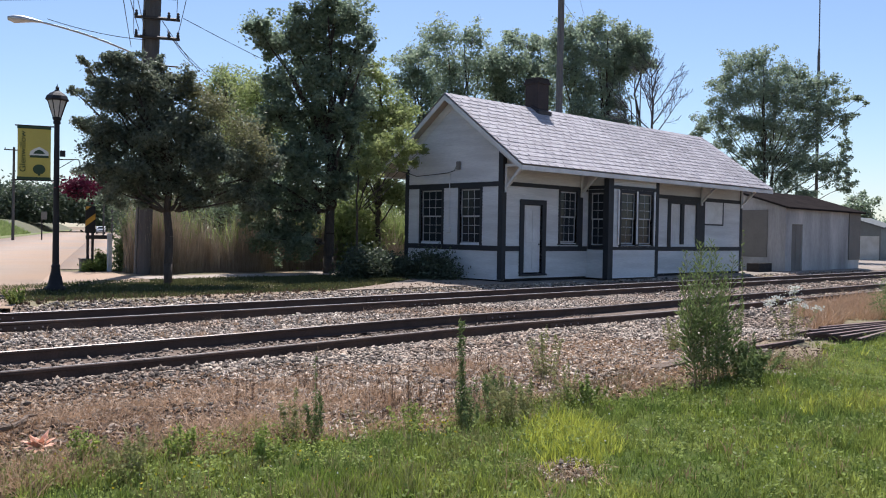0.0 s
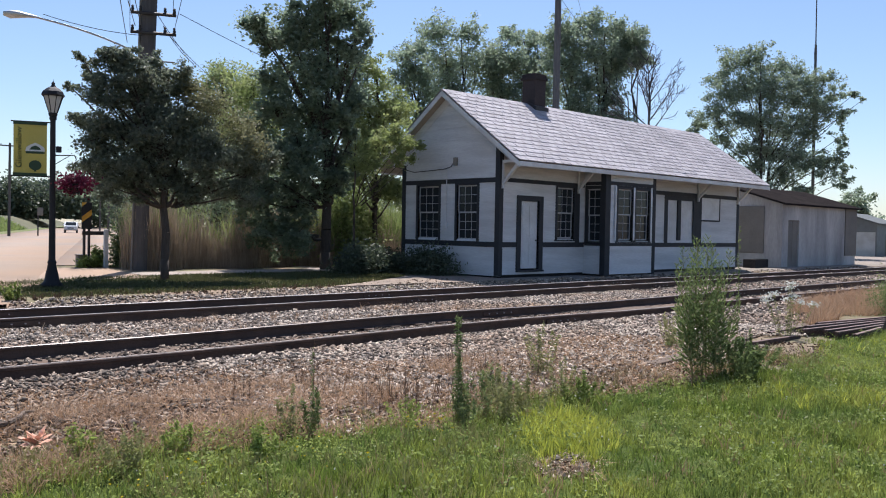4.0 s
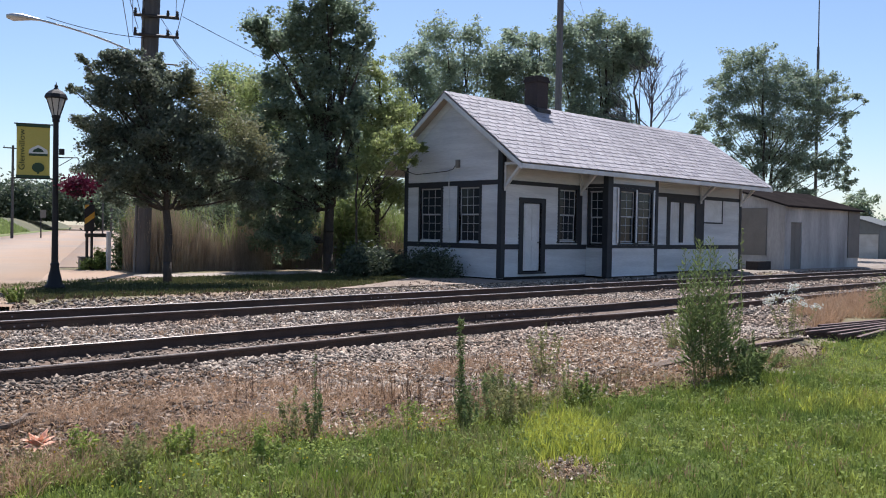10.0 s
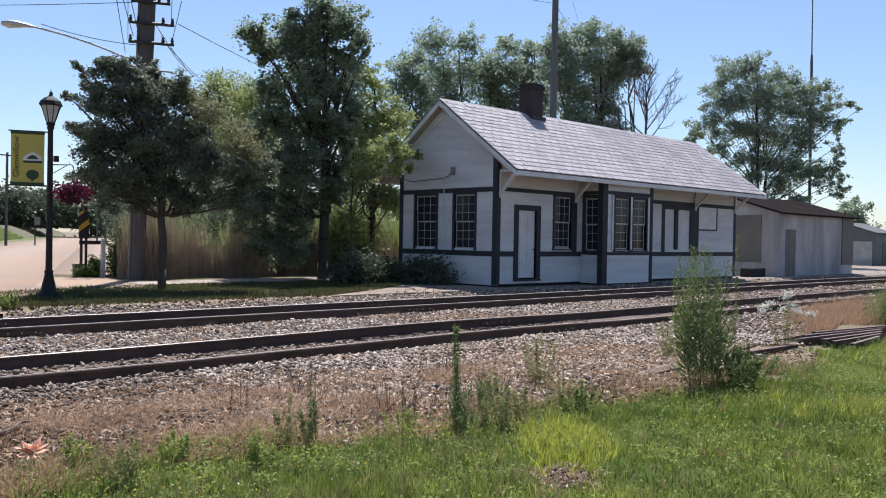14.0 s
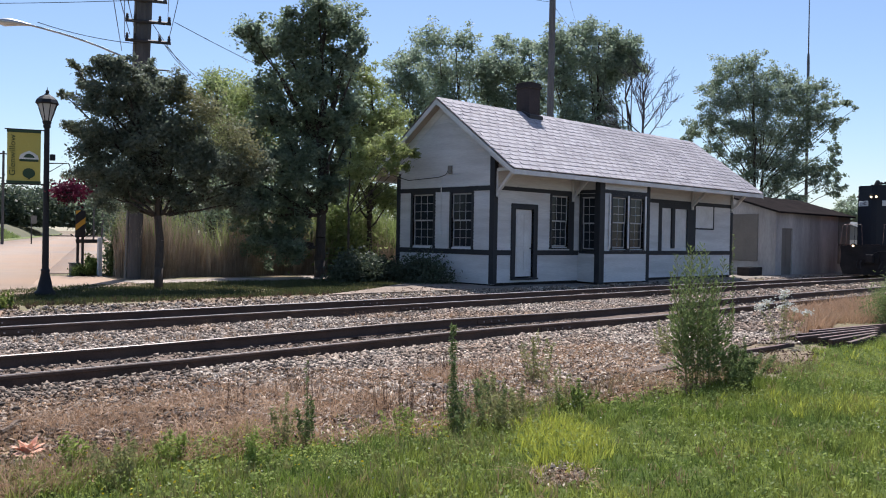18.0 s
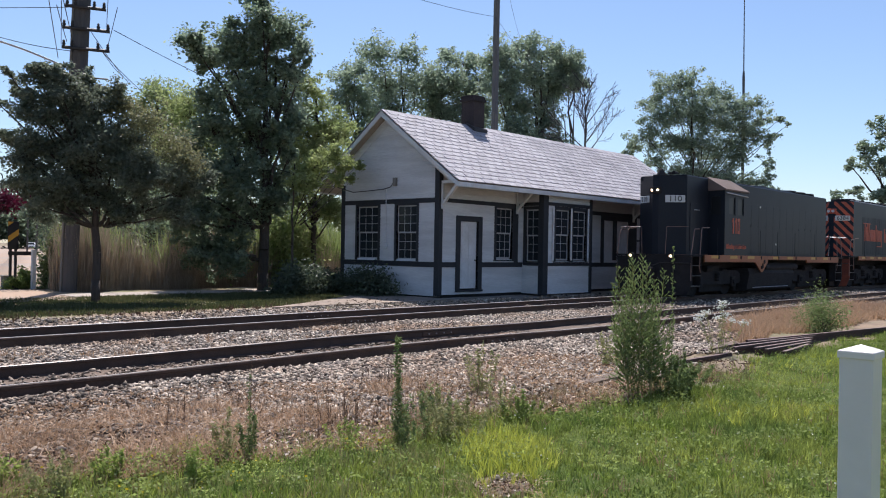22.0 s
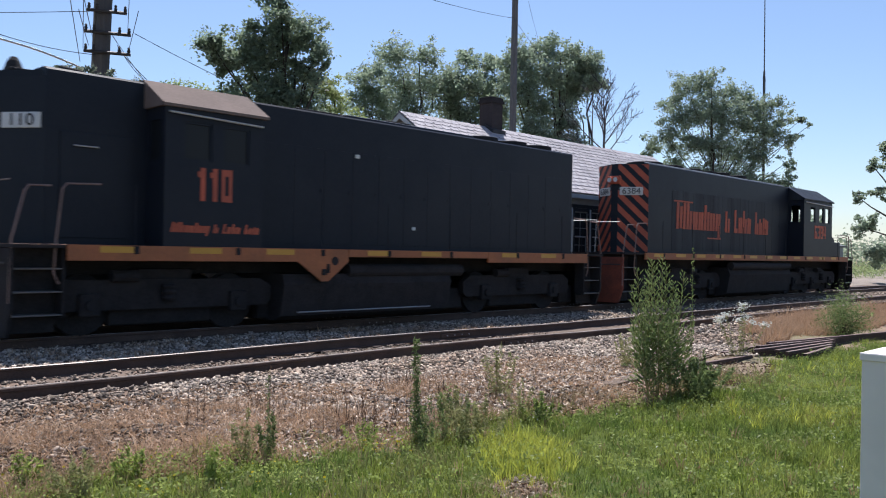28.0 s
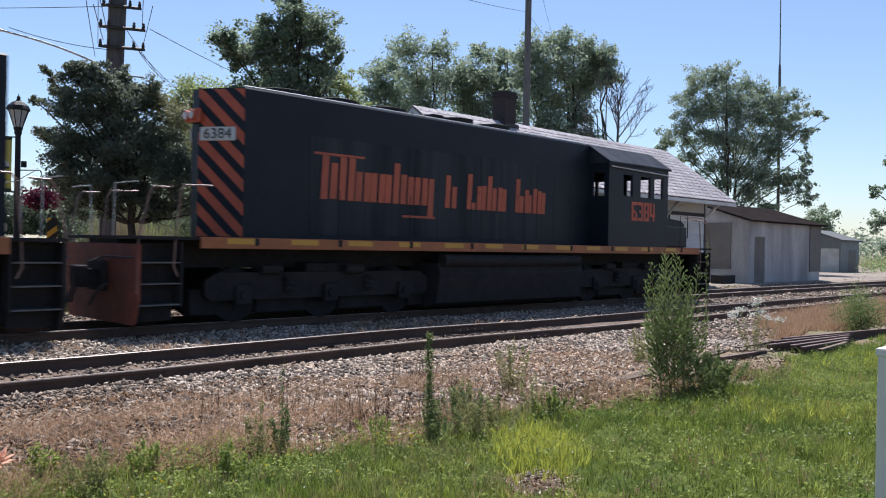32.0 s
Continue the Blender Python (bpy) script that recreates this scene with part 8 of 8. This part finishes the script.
    for y in (-0.12, 0.1):
        part("lens", Shape().tube((q(22.83), y, 3.85), (q(22.845), y, 3.85), 0.075, 0.075, 12), PLATE, en, "unlit pale lamp lens")
    hood_doors(t, q(25.0), q(34.4), W, 1.56, 4.38, faded=FADED_HOOD)
    name_bars(t, q(25.26), q(28.5), 2.38, 3.26, -W - 0.016, FADED_RED, LETTER_BARS[:1], 0.05)
    name_bars(t, q(28.82), q(32.6), 2.36, 3.2, -W - 0.016, FADED_RED, LETTER_BARS[1:], 0.05)
    for x0, x1, z0 in ((25.1, 26.4, 3.27), (27.5, 28.5, 2.09)):
        part("name_bar", Shape().box(q(x0), q(x1), -W - 0.018, -W - 0.0105, z0, z0 + 0.05), FADED_RED, t)
    fans(t, (q(24.8), q(26.2), q(27.6)), 4.4, 0.6)
    part("roof_hatch", Shape().box(q(28.3), q(33.0), -0.6, 0.6, 4.36, 4.48, 0.03), GRIME, t)
    part("roof_pipe", Shape().path([(q(23.6), -0.72, 4.42), (q(34.5), -0.72, 4.42)], 0.02), ALU, t, "pale roof edge rail")
    fans(t, (q(30.0), q(31.4)), 4.46, 0.5)
    part("exhaust_stack", Shape().box(q(29.0), q(29.4), -0.3, 0.3, 4.4, 4.62, 0.02), GRIME, t)
    body = cab(t, q(34.6), q(37.75), 1.56, 4.40, 3.9, "wide black cab with open-looking windows", [(q(35.3), q(35.8)), (q(36.2), q(36.75)), (q(36.95), q(37.45))], True, FADED_HOOD)
    road_number(body, "6384", q(35.75), q(37.05), 2.3, 2.84, -1.549, -1)
    road_number(body, "6384", q(35.75), q(37.05), 2.3, 2.84, 1.549, 1)
    part("short_hood", Shape().prism([(q(37.75), 1.56), (q(39.9), 1.56), (q(39.9), 2.3), (q(39.75), 2.42), (q(37.75), 2.56)], "y", -W, W), LOCO, t, "low black short hood")
    part("side_box", Shape().box(q(37.85), q(39.2), -1.4, -0.95, 1.57, 2.2, 0.03), LOCO, t)
    part("end_post", Shape().path([(q(40.6), -1.3, 1.5), (q(40.6), -1.3, 2.5), (q(39.8), -1.35, 2.55), (q(39.2), -1.35, 2.5)], 0.02), HANDRAIL, t)
    truck(t, q(25.4), 3, 2.0)
    truck(t, q(36.7), 3, 2.0)
    return t, X


ENGINES = [lead_engine(), second_engine()]

# ---- cars on the road ----


def suv(label):
    t = thing("car", (0, 0, 0), label, "car")
    part("body", Shape().prism([(-2.2, 0.35), (2.2, 0.35), (2.25, 0.6), (2.15, 0.95), (1.1, 1.05), (0.5, 1.55), (0.3, 1.6), (-1.7, 1.6), (-2.0, 1.5), (-2.2, 1.0), (-2.25, 0.6)], "y", -0.88, 0.88), CAR_WHITE, t, "white car body")
    part("windscreen", Shape().add([(1.08, -0.74, 1.09), (1.08, 0.74, 1.09), (0.54, 0.64, 1.54), (0.54, -0.64, 1.54)], [(0, 1, 2, 3)]).add([(1.11, -0.74, 1.09), (1.11, 0.74, 1.09), (0.57, 0.64, 1.54), (0.57, -0.64, 1.54)], [(0, 1, 2, 3)]), GLASS, t)
    for sgn in (-1, 1):
        y = sgn * 0.885
        part("side_window", Shape().prism([(0.9, 1.08), (0.42, 1.5), (-1.6, 1.5), (-1.9, 1.08)], "y", y - 0.006, y + 0.006), GLASS, t)
        part("headlamp", Shape().box(2.1, 2.24, min(sgn * 0.5, sgn * 0.82), max(sgn * 0.5, sgn * 0.82), 0.72, 0.88, 0.02), PLATE, t)
        part("mirror", Shape().box(0.75, 0.9, min(sgn * 0.88, sgn * 1.05), max(sgn * 0.88, sgn * 1.05), 1.05, 1.2, 0.02), CAR_WHITE, t)
        for x in (-1.4, 1.4):
            part("wheel", Shape().tube((x, sgn * 0.7, 0.34), (x, sgn * 0.9, 0.34), 0.34, 0.34, 18), RUBBER, t)
    part("grille", Shape().box(2.16, 2.26, -0.42, 0.42, 0.62, 0.78, 0.02), BLACK_LETTER, t)
    part("bumper", Shape().box(2.1, 2.3, -0.8, 0.8, 0.36, 0.46, 0.02), RUBBER, t)
    return t


CAR_A = suv("white sport utility car coming up the road")
CAR_B = suv("small white car far down the road")

# ---- what moves ----


def motions():
    drift = ((0, 103.8), (4, 89.0), (8, 74.2), (12, 59.35), (16, 44.5), (18, 37.1), (20, 29.7), (23, 18.55), (25.5, 9.3), (28, 0.0), (30, -7.45), (32, -15.0))
    ts, ds = [a for a, _ in drift], [b for _, b in drift]
    for ob, X in ENGINES:
        walk(ob, [(t, pose(X + d, LY, 0)) for t, d in drift])
    for w, ax, r in WHEELS:
        rows = []
        for k in range(201):
            t = k * 0.16
            rows.append((t, pose(ax, 0, 0.5) @ pose(0, 0, 0, 0, math.degrees((np.interp(t, ts, ds)) / r), 0)))
        walk(w, rows)
    turn = math.degrees(math.atan2(-RD[1], -RD[0]))

    def on_road(s, off):
        p = np.array((9.4, 28.7)) + RD * s + RN * off
        return pose(p[0], p[1], -0.035, 0, 0, turn)
    walk(CAR_A, [(t, on_road(s, o)) for t, s, o in ((0, 168, 1.05), (1, 153, 0.4), (3, 121, -1.7), (5.5, 76.5, -3.0), (6, 66.4, -3.3), (7, 48.3, -3.7), (8, 36.6, -4.1), (9, 27.5, -4.9), (9.5, 22, -5.2), (12, -8, -5.6), (16, -60, -5.6), (32, -270, -5.6))])
    walk(CAR_B, [(t, on_road(s, o)) for t, s, o in ((0, 310, 2), (18, 312, 2.2), (22, 195, 2.4), (25, 150, 2.2), (27.5, 120, 0.6), (32, 60, -2.5))])


motions()
